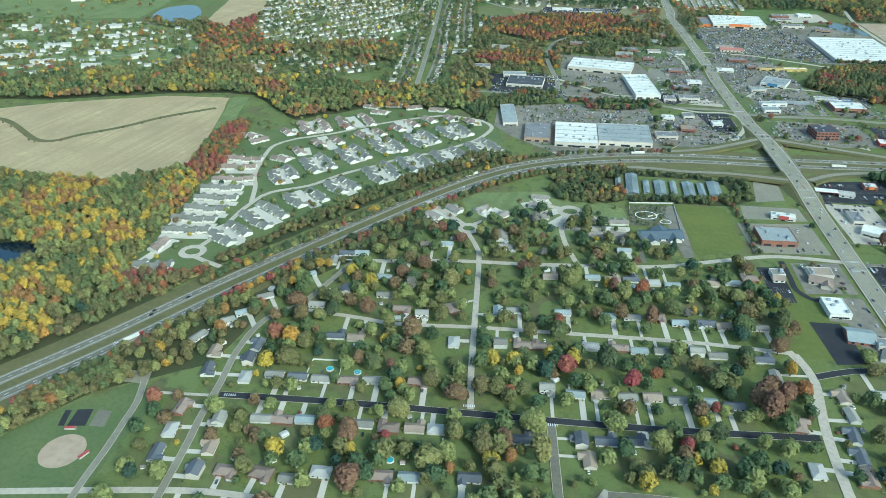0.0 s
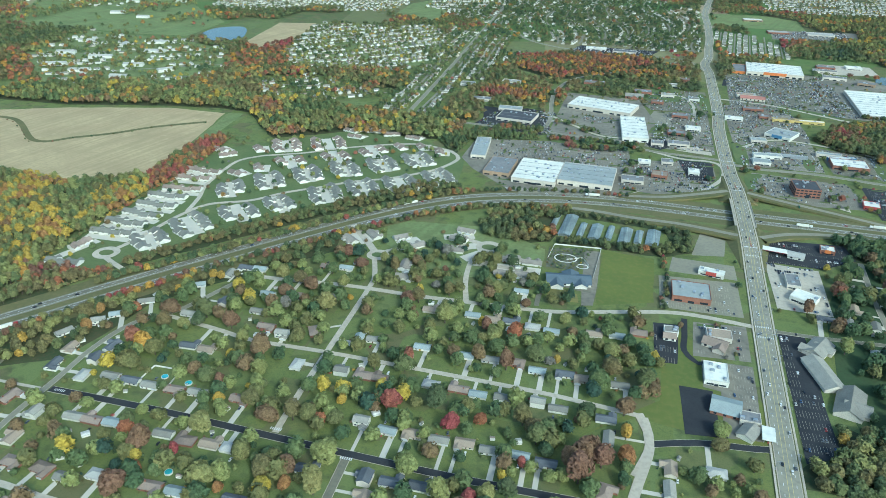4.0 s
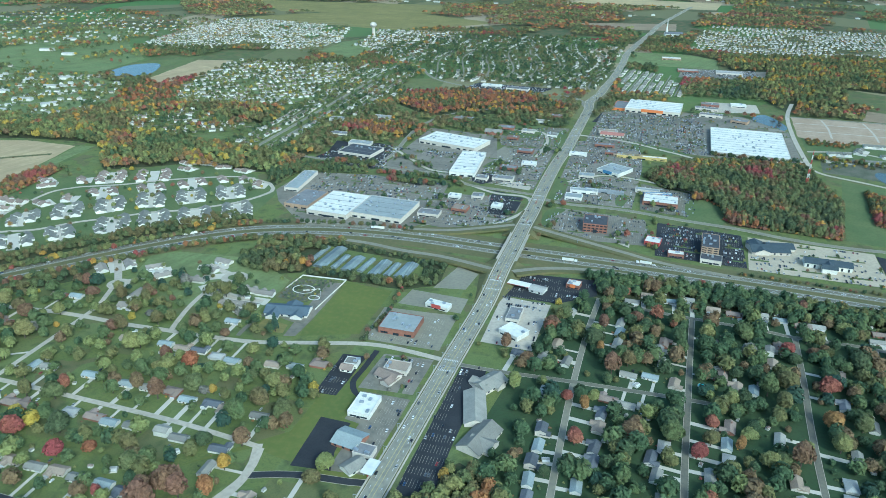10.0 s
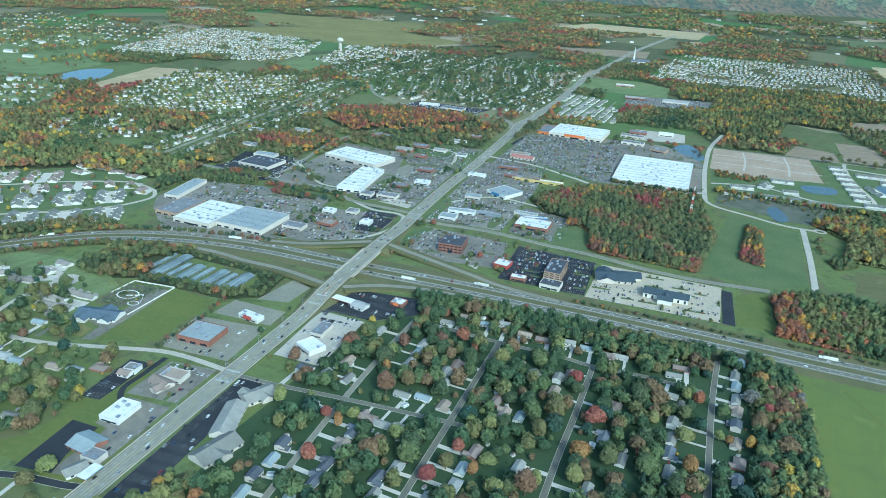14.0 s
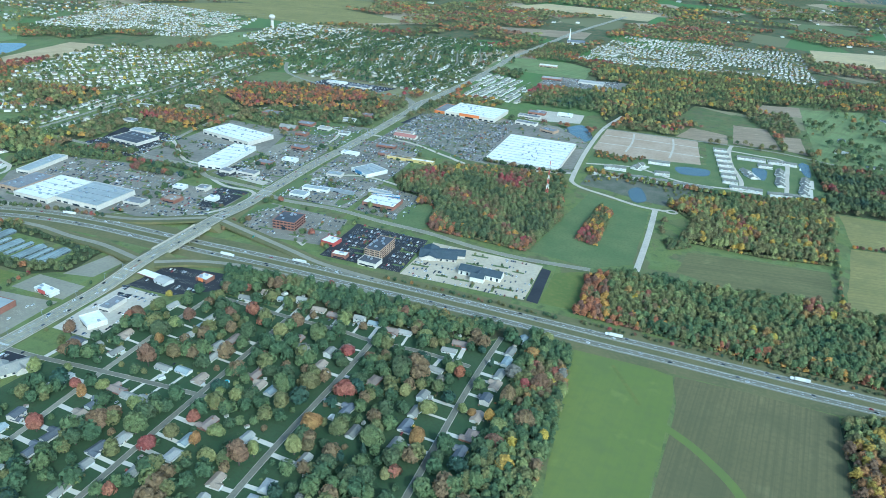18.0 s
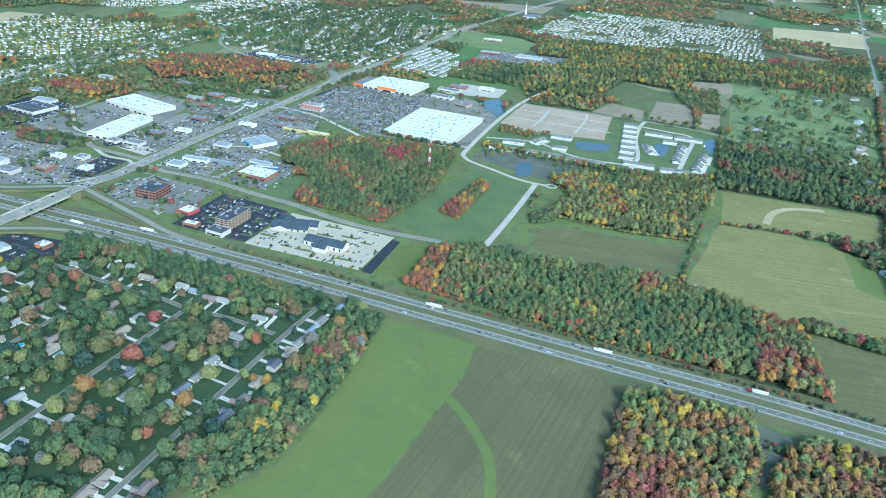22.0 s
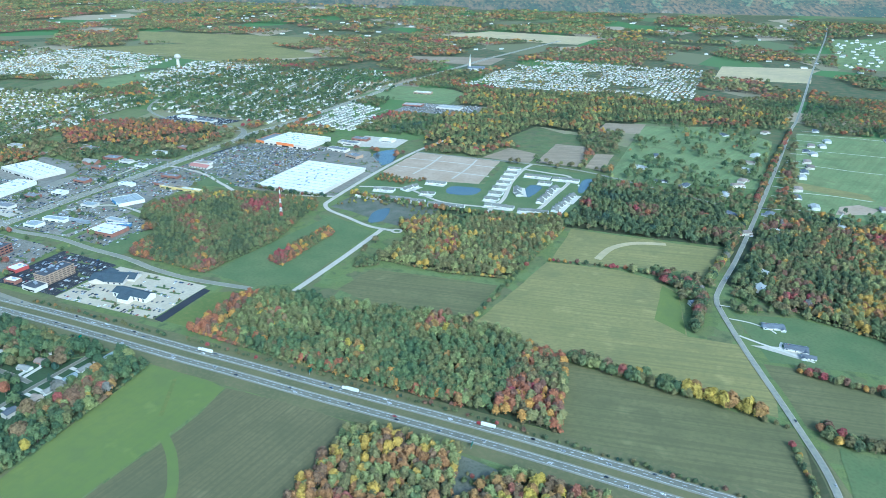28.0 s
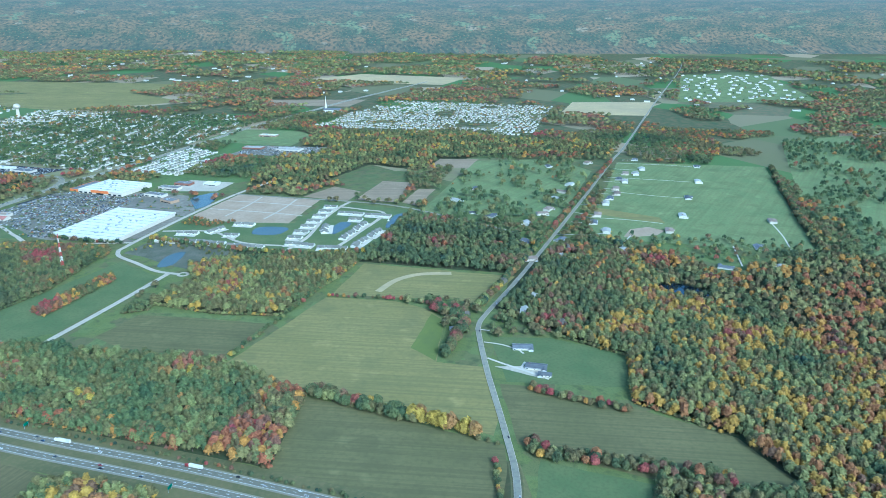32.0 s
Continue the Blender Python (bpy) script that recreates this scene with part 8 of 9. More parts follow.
TALL_WEST = [(-154, 390, 'orange', 1.2), (-176, 382, 'orange', 0.9), (-172, 362, 'orange', 1.1), (-184, 375, 'olive', 1.2), (-123, 352, 'yellow', 1.5), (-113, 349, 'olive', 1.6), (-119, 332, 'olive', 1.6), (-122, 375, 'olive', 1.5), (-130, 395, 'rust', 1.5), (-104, 396, 'green', 1.9), (-104, 386, 'deep', 1.4), (-81, 388, 'rust', 1.4), (-56, 419, 'bare', 1.3), (-28, 425, 'lime', 1.6), (-75, 457, 'lime', 1.5), (-61, 456, 'olive', 1.3), (-28, 459, 'lime', 1.1), (-32, 385, 'olive', 1.5), (-64, 372, 'lime', 1.3), (-49, 367, 'rust', 2.0), (-39, 344, 'lime', 1.4), (-78, 337, 'rust', 1.3), (-68, 333, 'green', 1.5), (-57, 330, 'rust', 1.1), (-33, 321, 'olive', 1.4)]
TALL_SCHOOL = [(85, 396, 'rust', 1.3), (104, 390, 'rust', 1.5), (104, 426, 'orange', 1.5), (91, 420, 'lime', 1.4), (83, 477, 'lime', 1.3), (73, 463, 'green', 1.2), (96, 471, 'green', 1.2), (106, 466, 'rust', 1.0), (135, 453, 'lime', 1.3), (134, 404, 'yellow', 0.9), (120, 405, 'green', 1.6), (167, 422, 'lime', 1.4), (167, 402, 'olive', 1.6), (160, 386, 'green', 1.6), (187, 393, 'green', 1.7), (176, 365, 'rust', 1.6), (155, 359, 'deep', 1.2), (135, 337, 'green', 1.6), (121, 342, 'olive', 1.6), (130, 329, 'green', 1.7), (98, 337, 'orange', 0.9), (177, 345, 'yellow', 1.2), (177, 326, 'orange', 1.4), (157, 323, 'rust', 2.2), (154, 306, 'rust', 2.2)]
TALL_CORNER = [(125, 309, 'red', 0.9), (111, 282, 'lime', 1.5), (103, 278, 'red', 1.1), (121, 287, 'deep', 1.5), (89, 276, 'lime', 1.7), (146, 306, 'lime', 1.1), (70, 346, 'deep', 1.8), (44, 381, 'red', 1.2), (55, 432, 'lime', 1.8), (24, 452, 'rust', 1.3), (57, 437, 'lime', 1.6), (44, 372, 'green', 1.5), (165, 320, 'rust', 1.8), (149, 315, 'rust', 1.7), (136, 322, 'deep', 1.2), (228, 362, 'lime', 1.3), (226, 349, 'olive', 1.3)]
TALL_EAST = [(364, 556, 'rust', 1.5), (373, 497, 'rust', 1.8), (328, 544, 'rust', 1.4), (383, 510, 'olive', 1.3), (364, 521, 'orange', 1.0), (436, 561, 'lime', 1.5), (440, 580, 'rust', 1.5), (437, 646, 'red', 1.0), (400, 625, 'rust', 1.3), (462, 569, 'green', 1.7), (490, 558, 'red', 1.2), (508, 514, 'red', 1.5), (483, 512, 'olive', 1.6), (503, 476, 'orange', 1.6), (520, 478, 'green', 1.7), (503, 454, 'lime', 1.5), (541, 476, 'green', 1.7), (477, 487, 'olive', 1.7), (447, 484, 'lime', 1.2), (417, 550, 'deep', 1.7), (393, 558, 'deep', 1.6), (410, 437, 'green', 1.8), (388, 433, 'rust', 1.6), (357, 419, 'red', 1.4)]
TALL_LOW = [(348, 460, 'red', 1.0), (364, 465, 'lime', 1.2), (359, 453, 'orange', 1.1), (434, 459, 'red', 1.3), (425, 428, 'red', 1.2), (432, 440, 'olive', 1.5), (448, 440, 'orange', 1.0), (454, 452, 'lime', 1.2), (462, 430, 'lime', 1.4), (479, 435, 'rust', 1.8), (483, 444, 'lime', 1.2), (408, 448, 'deep', 1.6), (300, 509, 'rust', 1.4), (314, 463, 'lime', 1.5)]
TALL_ASPEN = [(534, 598, 'lime', 1.4), (571, 560, 'orange', 1.2), (564, 564, 'lime', 1.1), (533, 549, 'deep', 1.8), (545, 562, 'rust', 1.1), (543, 529, 'lime', 1.3), (562, 539, 'green', 1.3), (562, 517, 'lime', 1.3), (583, 525, 'lime', 1.0), (589, 525, 'orange', 0.8), (601, 523, 'yellow', 1.1), (607, 546, 'rust', 1.5), (609, 501, 'rust', 1.5), (613, 602, 'orange', 1.3), (620, 628, 'lime', 1.5), (624, 568, 'rust', 1.6), (623, 526, 'rust', 1.7), (635, 517, 'yellow', 1.1), (605, 575, 'bare', 1.5), (615, 564, 'red', 1.1), (608, 515, 'lime', 1.4), (619, 483, 'yellow', 1.4), (565, 488, 'orange', 1.4), (540, 476, 'green', 1.6)]
for spots in (TALL_SOUTH, TALL_WEST, TALL_SCHOOL, TALL_CORNER, TALL_EAST, TALL_LOW, TALL_ASPEN):
    for x, y, tone, size in spots:
        tree(x, y, tone, size * wr.uniform(0.95, 1.05), wr, "in a house garden")
        claim_box(x, y, 3.0 * size, 2.6 * size)

# single trees of the near gardens, each its own thing; those beyond join the garden trees
NEAR_GARDENS = [
    ([(-186, 205), (-186, 300), (-165, 312), (-160, 400), (-100, 460), (-30, 520), (60, 560), (110, 500), (190, 470), (200, 400), (180, 205)], 9.0, "in a house garden"),
    ([(190, 195), (190, 330), (245, 340), (248, 195)], 9.5, "in a house garden"),
    ([(312, 350), (312, 505), (350, 612), (600, 640), (612, 430), (560, 350)], 8.5, "in a house garden"),
]
count = 0
garden = Growth()
for pts, gap, where in NEAR_GARDENS:
    spots = scatter(pts, gap, wr, free, 0.5)
    wr.shuffle(spots)
    for i, (x, y) in enumerate(spots):
        if any(inside(x, y, o) for o in OUT):
            continue
        if wr.random() < 0.12:
            continue
        tone = choose(wr, MIX_SHADE if x > 300 else MIX_YARD)
        size = wr.choice((0.5, 0.65, 0.85, 1.0, 1.15, 1.3, 1.45) if x < 300 else (0.6, 0.85, 1.0, 1.15, 1.3, 1.45, 1.6)) * wr.uniform(0.9, 1.1)
        if i < (65 if len(spots) > 120 else 0):
            tree(x, y, tone, size, wr, where)
        else:
            garden.add(SPARE, x, y, tone, size, wr)
for pts in ([(-270, 430), (-270, 745), (-90, 795), (-20, 760), (0, 690), (-150, 530)], [(-40, 490), (-50, 575), (60, 590), (110, 560), (110, 495)], [(160, 700), (160, 810), (265, 815), (270, 1240), (120, 1240), (90, 1050)], [(292, 710), (300, 1060), (400, 1050), (470, 775), (470, 700)], [(200, 340), (200, 500), (255, 590), (350, 640), (350, 500), (290, 480), (255, 340)]):
    for x, y in scatter(pts, 13.5, wr, free, 0.5):
        if wr.random() < 0.55:
            garden.add(SPARE, x, y, choose(wr, MIX_TOWN), wr.uniform(0.4, 0.8), wr)
garden.put("garden_trees", "many garden and street trees in autumn colours")

# shrubs by the houses
g = Growth()
for x, y in HOUSES:
    for k in range(4):
        g.add(BUSH, x + wr.uniform(-7, 7), y + wr.uniform(-6, 6), choose(wr, MIX_TOWN), wr.uniform(0.3, 0.7), wr)
g.put("garden_shrubs", "low shrubs and hedges round houses")

# ---- far town and country ----
FAR_V, FAR_F, FAR_I = [], [], []
FAR_MATS = [M["white"], M["cream"], M["roofcondo"], M["roofgrey"], M["roofbrown"], M["rooflight"]]


def far_house(x, y, turn, L, W, h, rise, wall, roof):
    c, s = math.cos(turn), math.sin(turn)
    k = len(FAR_V)
    pts = [(-L, -W, 0), (L, -W, 0), (L, W, 0), (-L, W, 0), (-L, -W, h), (L, -W, h), (L, W, h), (-L, W, h), (-L, 0, h + rise), (L, 0, h + rise)]
    FAR_V.extend((x + c * a - s * b, y + s * a + c * b, z) for a, b, z in pts)
    for q, m in (((0, 1, 5, 4), wall), ((2, 3, 7, 6), wall), ((1, 2, 6, 9, 5), wall), ((3, 0, 4, 8, 7), wall), ((4, 5, 9, 8), roof), ((6, 7, 8, 9), roof)):
        FAR_F.append(tuple(i + k for i in q))
        FAR_I.append(m)


fr = random.Random(77)
far_growth = Growth()
MID_TOWN = [(-357, 1082), (-411, 1208), (-450, 1454), (-308, 1455), (-225, 1500), (-106, 1285), (-141, 1187), (-200, 1113), (-265, 1082)]
LOOSE_TOWN = [(-657, 893), (-798, 1038), (-839, 1241), (-595, 1205), (-515, 1170), (-440, 1040), (-450, 930), (-572, 900)]
GOLF_WEST = [(-1034, 1250), (-1249, 1630), (-978, 1805), (-780, 1540), (-702, 1470), (-640, 1400), (-635, 1252), (-720, 1241), (-860, 1250)]
for nm, pts, lb in (("lawn_suburb", MID_TOWN, "green lawns between suburban houses"), ("lawn_west", LOOSE_TOWN, "green lawns between loose rows of houses"), ("golf_west", GOLF_WEST, "wide green golf course with scattered trees")):
    patch(nm, pts, 0.06, M["lush"], lb, "lawn", 1.5)
for x, y in scatter(GOLF_WEST, 15, fr, free, 0.5):
    if noise.noise(Vector((x * 0.009, y * 0.005, 6.0))) > 0.10 or fr.random() < 0.07:
        far_growth.add(FAR, x, y, grove(fr, MIX_FULL, x, y), fr.uniform(0.9, 1.4), fr)
TOWNS = [  # outline, way of the streets, street pitch, house step, house share, trees to a house, tree mix, kit, tree size, bend, roofs
    ([(534, 2420), (800, 2440), (1034, 2416), (1007, 1904), (816, 1970), (664, 1933), (470, 1930)], -0.15, 33, 12.0, 0.80, 1.5, MIX_FULL, DOT, 0.62, 16, (2, 3, 3)),
    ([(-761, 1544), (-815, 1800), (-860, 2100), (-458, 2120), (-350, 1760), (-373, 1606), (-497, 1629), (-629, 1572)], 0.05, 33, 12.0, 0.80, 1.5, MIX_FULL, DOT, 0.62, 16, (2, 3, 3)),
    ([(-150, 890), (-64, 890), (-60, 1080), (-20, 1250), (-60, 1500), (-180, 1500), (-150, 1200)], 1.58, 36, 11.5, 0.85, 3.4, MIX_EAST, FAR, 0.9, 4, (2, 3, 4)),
    (MID_TOWN, 0.75, 36, 12.5, 0.88, 2.0, MIX_TOWN, FAR, 0.85, 10, (2, 3, 4)),
    ([(-312, 907), (-376, 1016), (-295, 1046), (-170, 989), (-160, 940), (-220, 932)], 0.5, 36, 12.5, 0.7, 2.6, MIX_FULL, FAR, 1.0, 6, (2, 3, 4)),
    ([(-60, 1500), (0, 1390), (110, 1410), (290, 1380), (310, 1560), (340, 1880), (200, 2050), (-100, 1980), (-230, 1640)], 1.57, 42, 13.0, 0.74, 2.6, MIX_DARK, FAR, 1.0, 26, (2, 3, 3)),
    (LOOSE_TOWN, 0.32, 58, 13.0, 0.62, 2.4, MIX_FULL, FAR, 0.95, 26, (5, 2, 3)),
    ([(325, 1395), (340, 1625), (445, 1580), (440, 1390)], 1.45, 27, 10.5, 0.92, 0.7, MIX_GREEN, DOT, 0.5, 0, (2, 2, 3)),
    ([(-300, 1700), (-330, 2000), (-100, 2020), (-120, 1680)], 0.2, 36, 12.0, 0.7, 0.9, MIX_FULL, FAR, 0.8, 8, (2, 3, 5)),
    ([(-1500, 1500), (-1180, 1450), (-900, 1500), (-760, 1980), (-1500, 2100)], 0.3, 80, 24.0, 0.6, 2.2, MIX_FULL, DOT, 1.1, 20, (2, 3, 5)),
]
SV, SF = [], []


def street_rows(pts, turn, pitch, step, share, trees, mix, kit, size, curl, roofs):
    """Rows of houses on both sides of narrow streets, with trees in the gardens behind and drives to the street."""
    cx, cy = sum(p[0] for p in pts) / len(pts), sum(p[1] for p in pts) / len(pts)
    c, s = math.cos(turn), math.sin(turn)
    reach = max(math.hypot(p[0] - cx, p[1] - cy) for p in pts)

    def at(a, b):
        return cx + c * a - s * b, cy + s * a + c * b

    def strip(a0, b0, a1, b1, w, z):
        n0 = len(SV)
        d = Vector((a1 - a0, b1 - b0)).normalized() * w
        for a, b in ((a0 + d.y, b0 - d.x), (a1 + d.y, b1 - d.x), (a1 - d.y, b1 + d.x), (a0 - d.y, b0 + d.x)):
            SV.append((*at(a, b), z))
        SF.append((n0, n0 + 1, n0 + 2, n0 + 3))
    half = int(reach / pitch) + 1
    for k in range(-half, half + 1):
        v0 = k * pitch
        u = -reach

        def bend(a):
            return v0 + curl * math.sin(a * 0.011 + 0.5 * k)
        while u < reach:
            du = step * fr.uniform(0.85, 1.15)
            x, y = at(u, bend(u))
            if inside(x, y, pts):
                strip(u, bend(u), u + du + 0.6, bend(u + du + 0.6), 1.7 if kit is FAR else 1.3, 0.20)
                for side in (-1, 1):
                    off = min(11.0, pitch * 0.29) * fr.uniform(0.92, 1.1)
                    hx, hy = at(u, bend(u) + side * off)
                    if fr.random() < share and free(hx, hy) and noise.noise(Vector((x * 0.010, y * 0.010, 4.0))) < 0.34:
                        lay = turn + (1.57 if step < 11 else fr.choice((0, 0, 1.57)))
                        big = fr.uniform(3.6, 4.6) if kit is FAR else fr.uniform(3.0, 3.8)
                        far_house(hx, hy, lay, big, fr.uniform(2.5, 3.0), fr.uniform(2.0, 3.0), 1.7, fr.choice((0, 0, 1)), fr.choice(roofs))
                        if kit is FAR and fr.random() < 0.5:
                            gx, gy = at(u + 2.6, bend(u) + side * (off - 1.5))
                            far_house(gx, gy, lay + 1.57, 2.6, 1.9, 1.8, 1.2, 0, fr.choice(roofs))
                        if kit is FAR:
                            strip(u + 3.2, bend(u), u + 3.2, bend(u) + side * (off - 2.0), 1.1, 0.23)
                    for q in range(6):
                        if fr.random() < trees / 6:
                            tx, ty = at(u + fr.uniform(-8, 8), bend(u) + side * (fr.uniform(off + 2.5, pitch * 0.62) if fr.random() < 0.7 else fr.uniform(2.5, off - 1)))
                            if free(tx, ty):
                                far_growth.add(kit, tx, ty, grove(fr, mix, tx, ty), size * fr.uniform(0.65, 1.3), fr)
            u += du


for row in TOWNS:
    street_rows(*row)
# long pale blocks of flats and halls among the loose rows
for x, y, turn, big in ((-700, 985, 0.3, 16), (-640, 960, 0.35, 13), (-560, 945, 0.2, 14), (-742, 1060, 0.3, 15), (-668, 1048, 0.4, 18), (-585, 1015, 0.3, 15), (-520, 1000, 0.9, 12), (-770, 1150, 0.2, 14), (-690, 1140, 1.8, 13), (-610, 1110, 0.3, 17), (-640, 1178, 0.3, 12), (-900, 1420, 0.3, 15), (-820, 1390, 0.2, 12), (-960, 1560, 0.4, 14), (-860, 1600, 0.1, 12)):
    far_house(x, y, turn, big, 5.5, 4.0, 2.2, 0, 5)
for x, y in scatter([(1420, 2660), (1500, 3540), (1840, 3600), (1820, 2740)], 62, fr):
    far_house(x, y, fr.choice((0, 1.57)), 7, 5, 3.5, 2.5, 0, fr.choice((2, 3)))
    if fr.random() < 0.5:
        far_growth.add(FAR, x + 14, y + 8, choose(fr, MIX_GREEN), 1.0, fr)
for k in range(260):
    x, y = fr.uniform(-2800, 2600), fr.uniform(2500, 4200)
    if not any(inside(x, y, o) for o in OUT):
        far_house(x, y, fr.choice((0, 1.57)), fr.uniform(5, 12), fr.uniform(4, 7), 3.5, 2.0, 0, fr.choice((2, 3)))
tagged(new("suburb_streets", mesh_of("suburb_streets", SV, SF, [M["paleroad"]])), "pale narrow streets and drives of the distant suburb", "street", kind="structure")
tagged(new("distant_houses", mesh_of("distant_houses", FAR_V, FAR_F, FAR_MATS, FAR_I)), "distant suburb of small white gabled houses", "houses", kind="stuff")

# estate trees on the lawns
MIX_ESTATE = [("green", 4), ("deep", 3), ("olive", 3), ("lime", 1), ("red", 0.6), ("rust", 0.9), ("orange", 0.3)]
for x, y in scatter([(890, 1250), (930, 1660), (1090, 1700), (1150, 1600), (1110, 1250)], 15, fr, free, 0.5):
    if noise.noise(Vector((x * 0.017, y * 0.013, 2.0))) > fr.uniform(-0.25, 0.30):
        far_growth.add(FAR, x, y, grove(fr, MIX_ESTATE, x, y, 0.03, 0.7), fr.choice((0.7, 1.0, 1.3, 1.5, 1.8)), fr)
for x, y in scatter([(1150, 1060), (1430, 1190), (1430, 1240), (1170, 1220)], 13, fr, free, 0.5):
    if fr.random() < 0.7:
        far_growth.add(FAR, x, y, choose(fr, MIX_GREEN), fr.uniform(0.8, 1.1), fr)
for x, y in scatter([(1500, 1190), (1480, 1500), (1560, 2000), (1900, 2120), (1900, 1200)], 15, fr, free, 0.5):
    if noise.noise(Vector((x * 0.011, y * 0.007, 5.0))) > fr.uniform(-0.25, 0.20):
        far_growth.add(FAR, x, y, grove(fr, MIX_DARK, x, y), fr.uniform(0.9, 1.6), fr)
far_growth.put("suburb_trees", "trees of the distant suburb and lawns")

# patchwork of far woods between fields
FIXED = [GOLF_WEST] + OUT + [t[0] for t in TOWNS] + [w[1] for w in WOODS] + [[(590, 1045), (590, 1290), (900, 1290), (900, 1070)], [(900, 1250), (900, 1660), (1180, 1700), (1130, 1250)], [(400, 1560), (400, 1720), (640, 1720), (640, 1580)], [(420, 1280), (420, 1400), (600, 1400), (600, 1280)], [(-50, 1320), (-50, 1420), (240, 1420), (240, 1320)]]


MIX_FAR = [("rust", 4.2), ("olive", 4.2), ("deep", 1.6), ("green", 3.2), ("orange", 1.4), ("red", 0.4), ("lime", 1.8)]


def far_woods(nm, x0, x1, y0, y1, gap, size, limit, mix_shift, kit):
    g = Growth()
    row = 0
    y = y0
    while y < y1:
        x = x0 + (row % 2) * gap / 2
        while x < x1:
            px, py = x + fr.uniform(-0.45, 0.45) * gap, y + fr.uniform(-0.45, 0.45) * gap
            x += gap
            # stay within what the walk can see
            if px < -0.95 * (py + 200) - 250 or px > 1150 + 0.5 * py:
                continue
            n1 = noise.noise(Vector((px * 0.0035, py * 0.0026, mix_shift))) + 0.5 * noise.noise(Vector((px * 0.011, py * 0.009, 5.0)))
            if n1 < limit or not free(px, py) or any(inside(px, py, o) for o in FIXED):
                continue
            hue = noise.noise(Vector((px * 0.006, py * 0.006, 9.0)))
            mix = MIX_FAR if kit is DOT and hue < 0.3 else MIX_FIRE if hue > 0.26 else MIX_FULL if hue > -0.02 else MIX_GREEN if hue > -0.25 else MIX_DARK
            g.add(kit, px, py, grove(fr, mix, px, py, 0.01), size * fr.uniform(0.75, 1.25), fr, 0.8)
        y += gap * 0.87
        row += 1
    g.put(nm, "patchwork of distant autumn woods")


far_woods("distant_woods_near", -1500, 1900, 880, 2100, 11.4, 1.35, -0.12, 1.0, FAR)
far_woods("distant_woods_middle", -2600, 2600, 2100, 3100, 15.6, 1.75, -0.08, 2.0, DOT)
far_woods("distant_woods_far", -3800, 3200, 3100, 4350, 25, 2.6, -0.12, 4.0, DOT)

# ---- small things ----
def shed_parts(w, d, roof):
    top = tagged(new("garden_shed"), "small garden shed with " + roof[0] + " roof", "shed", group="garden sheds")
    part("wall", walls(bmesh.new(), -w / 2, -d / 2, w / 2, d / 2, 1.3, 0.6), M["white"], top)
    part("roof", gable(bmesh.new(), -w / 2, -d / 2, w / 2, d / 2, 1.3, 0.6, 0.15), M[roof[1]], top)
    return top


SHEDS = [shed_parts(2.2, 1.8, ("grey", "roofgrey")), shed_parts(2.6, 2.0, ("brown", "roofbrown")), shed_parts(4.2, 3.8, ("pale grey", "rooflight"))]
sr = random.Random(15)
n = 0
for x, y in HOUSES:
    if n < 130 and x < 620 and sr.random() < 0.75:
        a, b = x + sr.uniform(-6, 6), y + sr.choice((-10, 10)) + sr.uniform(-1, 1)
        if free(a, b):
            place(SHEDS[n % 3], a, b, sr.uniform(0, 90))
            n += 1


def lamp_mesh():
    bm = bmesh.new()
    bmesh.ops.create_cone(bm, cap_ends=True, segments=6, radius1=0.12, radius2=0.07, depth=6.4, matrix=pose(0, 0, 3.2))
    return bm


LAMP = tagged(new("street_lamp"), "tall grey street lamp with a short arm", "street lamp", group="street lamps")
part("pole", lamp_mesh(), M["metal"], LAMP)
part("arm", box(-0.05, -0.06, 6.2, 1.7, 0.06, 6.34), M["metal"], LAMP)
part("lamp_head", box(1.4, -0.16, 6.05, 2.1, 0.16, 6.22, 0.04), M["metal"], LAMP)
first = True
for y in list(range(350, 620, 30)) + list(range(800, 1240, 40)):
    q = min(ARTERY, key=lambda p: abs(p.y - y))
    for s in (-1, 1):
        m = pose(q.x + s * 6.6, q.y + 4 * s, q.z + 0.35, 0, 0, 0 if s < 0 else 180)
        if first:
            LAMP.matrix_basis = m
            first = False
        else:
            copy_thing(LAMP, m)


def sign_frame(x, y, turn, span, label):
    """A motorway sign on two posts."""
    top = tagged(new("motorway_sign"), label, "road sign")
    top.matrix_basis = pose(x, y, 0.1, 0, 0, turn)
    for s in (-1, 1):
        part("post", box(s * span / 2 - 0.1, -0.1, 0, s * span / 2 + 0.1, 0.1, 3.6), M["metal"], top)
    part("panel", box(-span / 2 - 0.4, -0.2, 2.0, span / 2 + 0.4, -0.11, 4.2), M["signgreen"], top)


M["signgreen"] = plain("green_sign", (0.02, 0.16, 0.09), 0.5)
for x, y, turn in ((420, 640, 90), (560, 640, 90), (60, 640, 100), (760, 660, -90), (330, 705, -85), (900, 618, 90)):
    sign_frame(x, y, turn, 4.0, "green motorway sign on two posts")

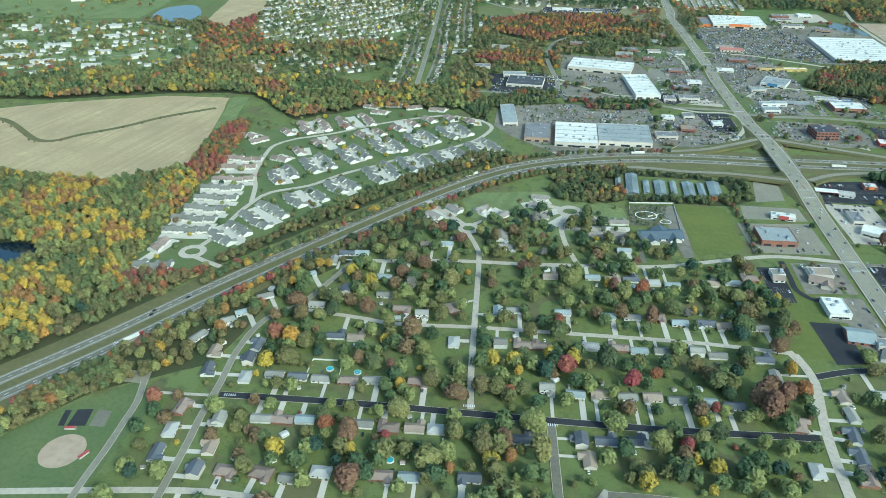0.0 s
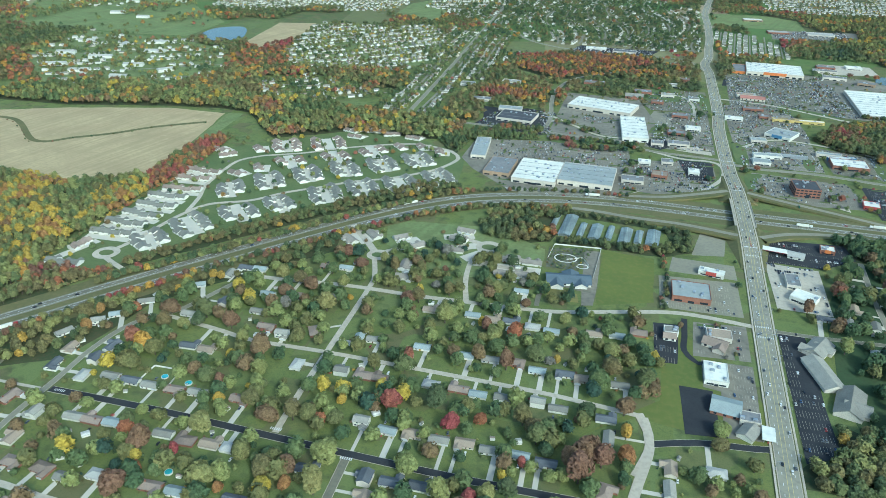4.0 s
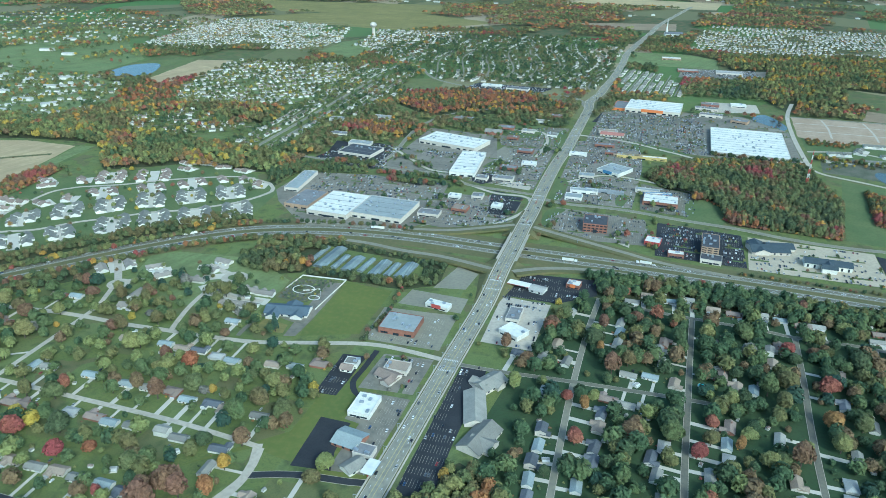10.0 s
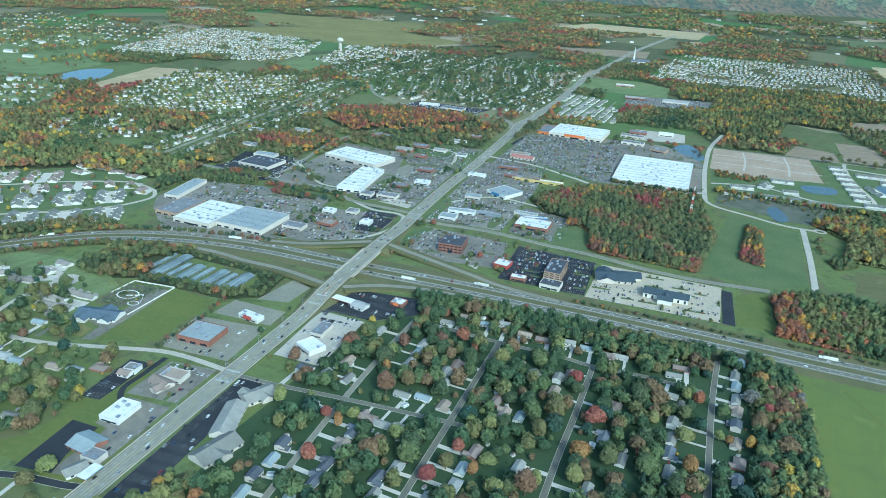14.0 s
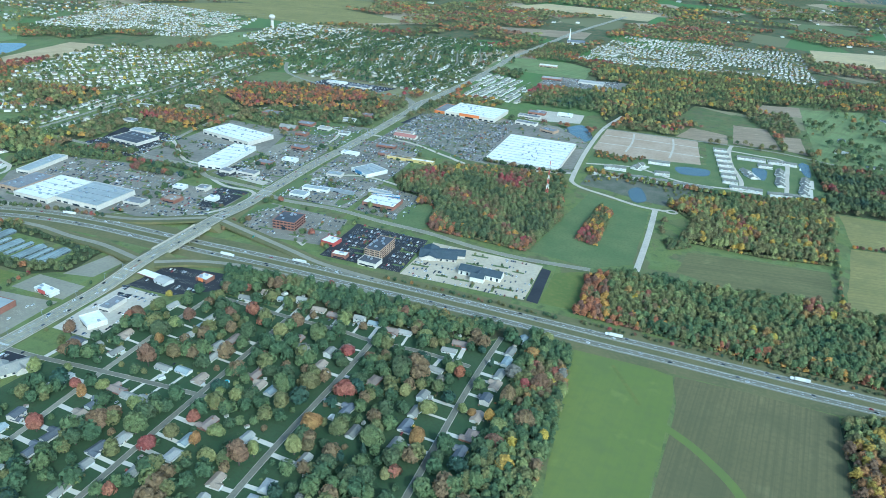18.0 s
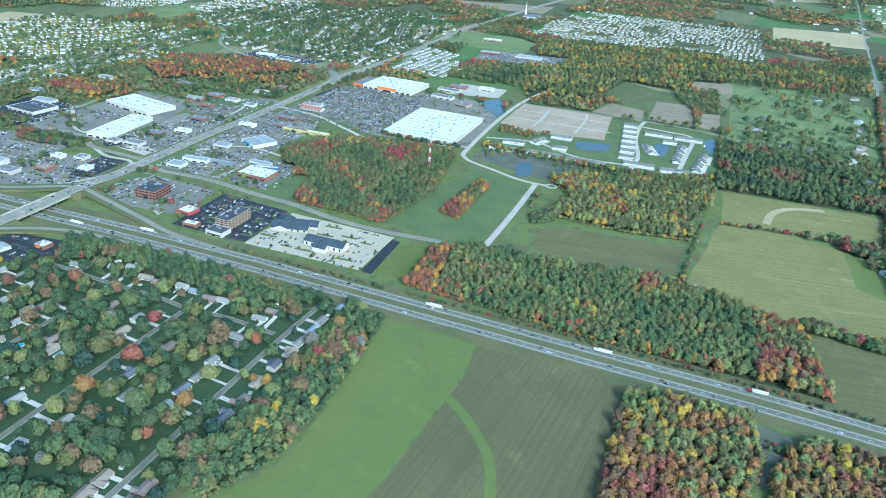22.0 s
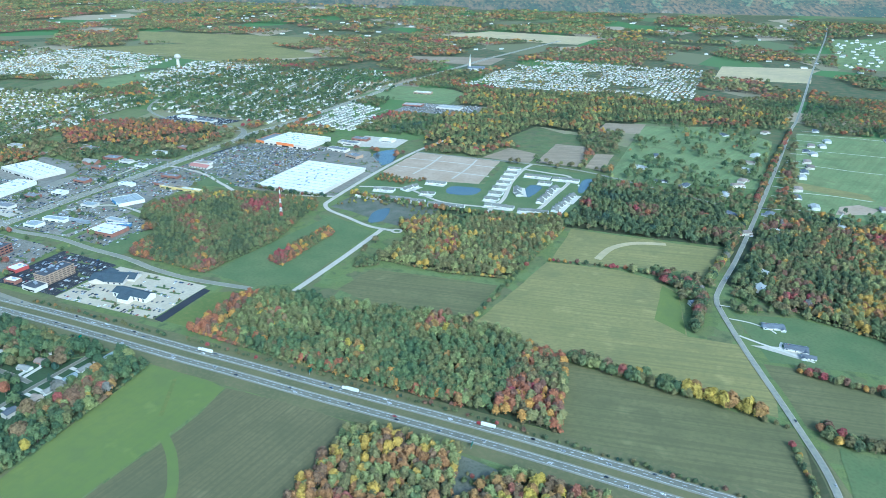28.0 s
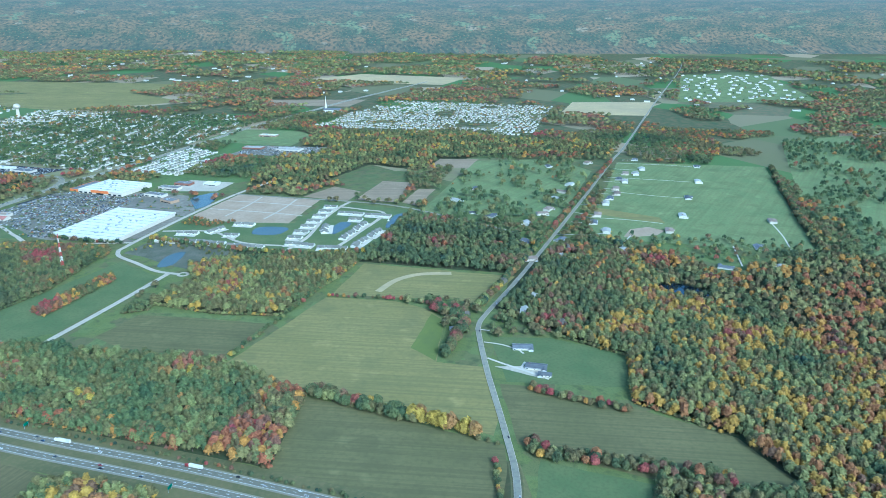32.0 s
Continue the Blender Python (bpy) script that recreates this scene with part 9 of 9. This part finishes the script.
# paths and play garden of the day nursery
for nm, cx, cy, a, b in (("garden_path", 127, 549, 9, 7), ("garden_path_small", 141, 538, 4.5, 3.5)):
    strip_object(nm, curve_pts([(cx + a * math.cos(k * 0.5236), cy + b * math.sin(k * 0.5236)) for k in range(13)], 2), 1.0, 0.26, M["membrane"], "pale looped garden path", "path")
patch("nursery_garden", [(113, 531), (112, 565), (148, 571), (143, 545), (138, 530)], 0.11, M["scrub"], "planted garden ground behind the day nursery", "garden", 0.3)
nursery_bushes = Growth()
for x, y in scatter([(113, 531), (112, 565), (148, 571), (143, 545), (138, 530)], 3.4, wr):
    if abs(math.hypot((x - 127) / 9, (y - 549) / 7) - 1) > 0.2:
        nursery_bushes.add(BUSH, x, y, choose(wr, MIX_YARD), wr.uniform(0.35, 0.8), wr)
nursery_bushes.put("nursery_shrubs", "low shrubs in the nursery garden")
patch("garden_bed", [(121 + 5 * math.cos(k), 550 + 4 * math.sin(k)) for k in (0, 1, 2, 3, 4, 5)], 0.13, M["litter"], "brown planted bed", "bed", 0.1, True)
strip_object("nursery_drive", curve_pts([(113, 470), (113, 484), (116, 502), (124, 505), (140, 501), (150, 500)], 3), 3.6, 0.31, M["asphalt"], "dark drive in front of the day nursery", "drive")
patch("play_yard", [(118, 482), (120, 498), (140, 494), (142, 482)], 0.13, M["stubble2"], "dry play yard beside the street", "yard", 0.2)

# fountain in the village pond
fountain = tagged(new("fountain"), "low white fountain in the pond", "fountain")
fountain.matrix_basis = pose(874, 1214, 0.3)
bm = bmesh.new()
bmesh.ops.create_cone(bm, cap_ends=True, segments=10, radius1=1.6, radius2=0.15, depth=2.6, matrix=pose(0, 0, 1.3))
part("spray", bm, M["membrane"], fountain)
bm = bmesh.new()
bmesh.ops.create_cone(bm, cap_ends=True, segments=12, radius1=1.0, radius2=1.0, depth=0.3, matrix=pose(0, 0, 0.1))
part("float", bm, M["metal"], fountain)

# dugouts of the ball field, and a white fence round a pool garden
for x, y, turn in ((-222, 270, 5), (-205, 252, 62)):
    dug = tagged(new("dugout"), "low dugout with a red and white roof beside the ball field", "dugout")
    dug.matrix_basis = pose(x, y, 0.08, 0, 0, turn)
    part("bench", box(-2.6, -0.5, 0, 2.6, 0.5, 0.5), M["cream"], dug)
    part("roof", box(-3.0, -0.9, 1.4, 3.0, 0.9, 1.55), M["redfascia"], dug)
    for a in (-2.8, 2.8):
        part("post", box(a - 0.08, -0.8, 0, a + 0.08, 0.8, 1.4), M["metal"], dug)
pool_fence = tagged(new("garden_fence"), "white board fence round a pool garden", "fence")
for a, b in (((-107, 322), (-106, 338)), ((-106, 338), (-88, 338)), ((-88, 338), (-87, 322))):
    a, b = Vector((*a, 0)), Vector((*b, 0))
    k = int((b - a).length / 3)
    for i in range(k):
        p, q = a.lerp(b, i / k), a.lerp(b, (i + 1) / k)
        ob = part("board", box(0, -0.1, 0.1, (q - p).length - 0.05, 0.1, 1.2), M["white"], pool_fence)
        ob.matrix_basis = pose(p.x, p.y, 0.1, 0, 0, math.degrees(math.atan2(q.y - p.y, q.x - p.x)))

# zebra bars, stop lines and signals where streets meet the main road
v, f = [], []
SIGNAL = None
for y in (480, 597, 735, 817, 1018, 1090):
    q = min(ARTERY, key=lambda p: abs(p.y - y))
    for dy in (-6.5, 6.5):
        for k in range(9):
            x = q.x - 4.8 + 1.2 * k
            zz = hump(q.y + dy, 560, 628, 712, 790, 4.4) + 0.62
            n0 = len(v)
            v += [(x - 0.22, q.y + dy - 1.0, zz), (x + 0.22, q.y + dy - 1.0, zz), (x + 0.22, q.y + dy + 1.0, zz), (x - 0.22, q.y + dy + 1.0, zz)]
            f.append((n0, n0 + 1, n0 + 2, n0 + 3))
    for s in (-1, 1):
        m = pose(q.x + s * 6.4, q.y - s * 7.6, hump(q.y, 560, 628, 712, 790, 4.4) + 0.4, 0, 0, 0 if s < 0 else 180)
        if SIGNAL is None:
            SIGNAL = tagged(new("traffic_signal"), "traffic signal hung from a long grey mast arm", "traffic signal", group="traffic signals")
            part("pole", box(-0.14, -0.14, 0, 0.14, 0.14, 4.6, 0.03), M["metal"], SIGNAL)
            part("arm", box(0.1, -0.08, 4.2, 6.4, 0.08, 4.36), M["metal"], SIGNAL)
            for a in (3.2, 6.0):
                part("signal_head", box(a - 0.2, -0.16, 3.5, a + 0.2, 0.16, 4.2, 0.04), M["yellowwall"], SIGNAL)
            SIGNAL.matrix_basis = m
        else:
            copy_thing(SIGNAL, m)
tagged(new("junction_markings", mesh_of("junction_markings", v, f, [M["paint"]])), "white zebra bars across the main road", "road marking", kind="structure")
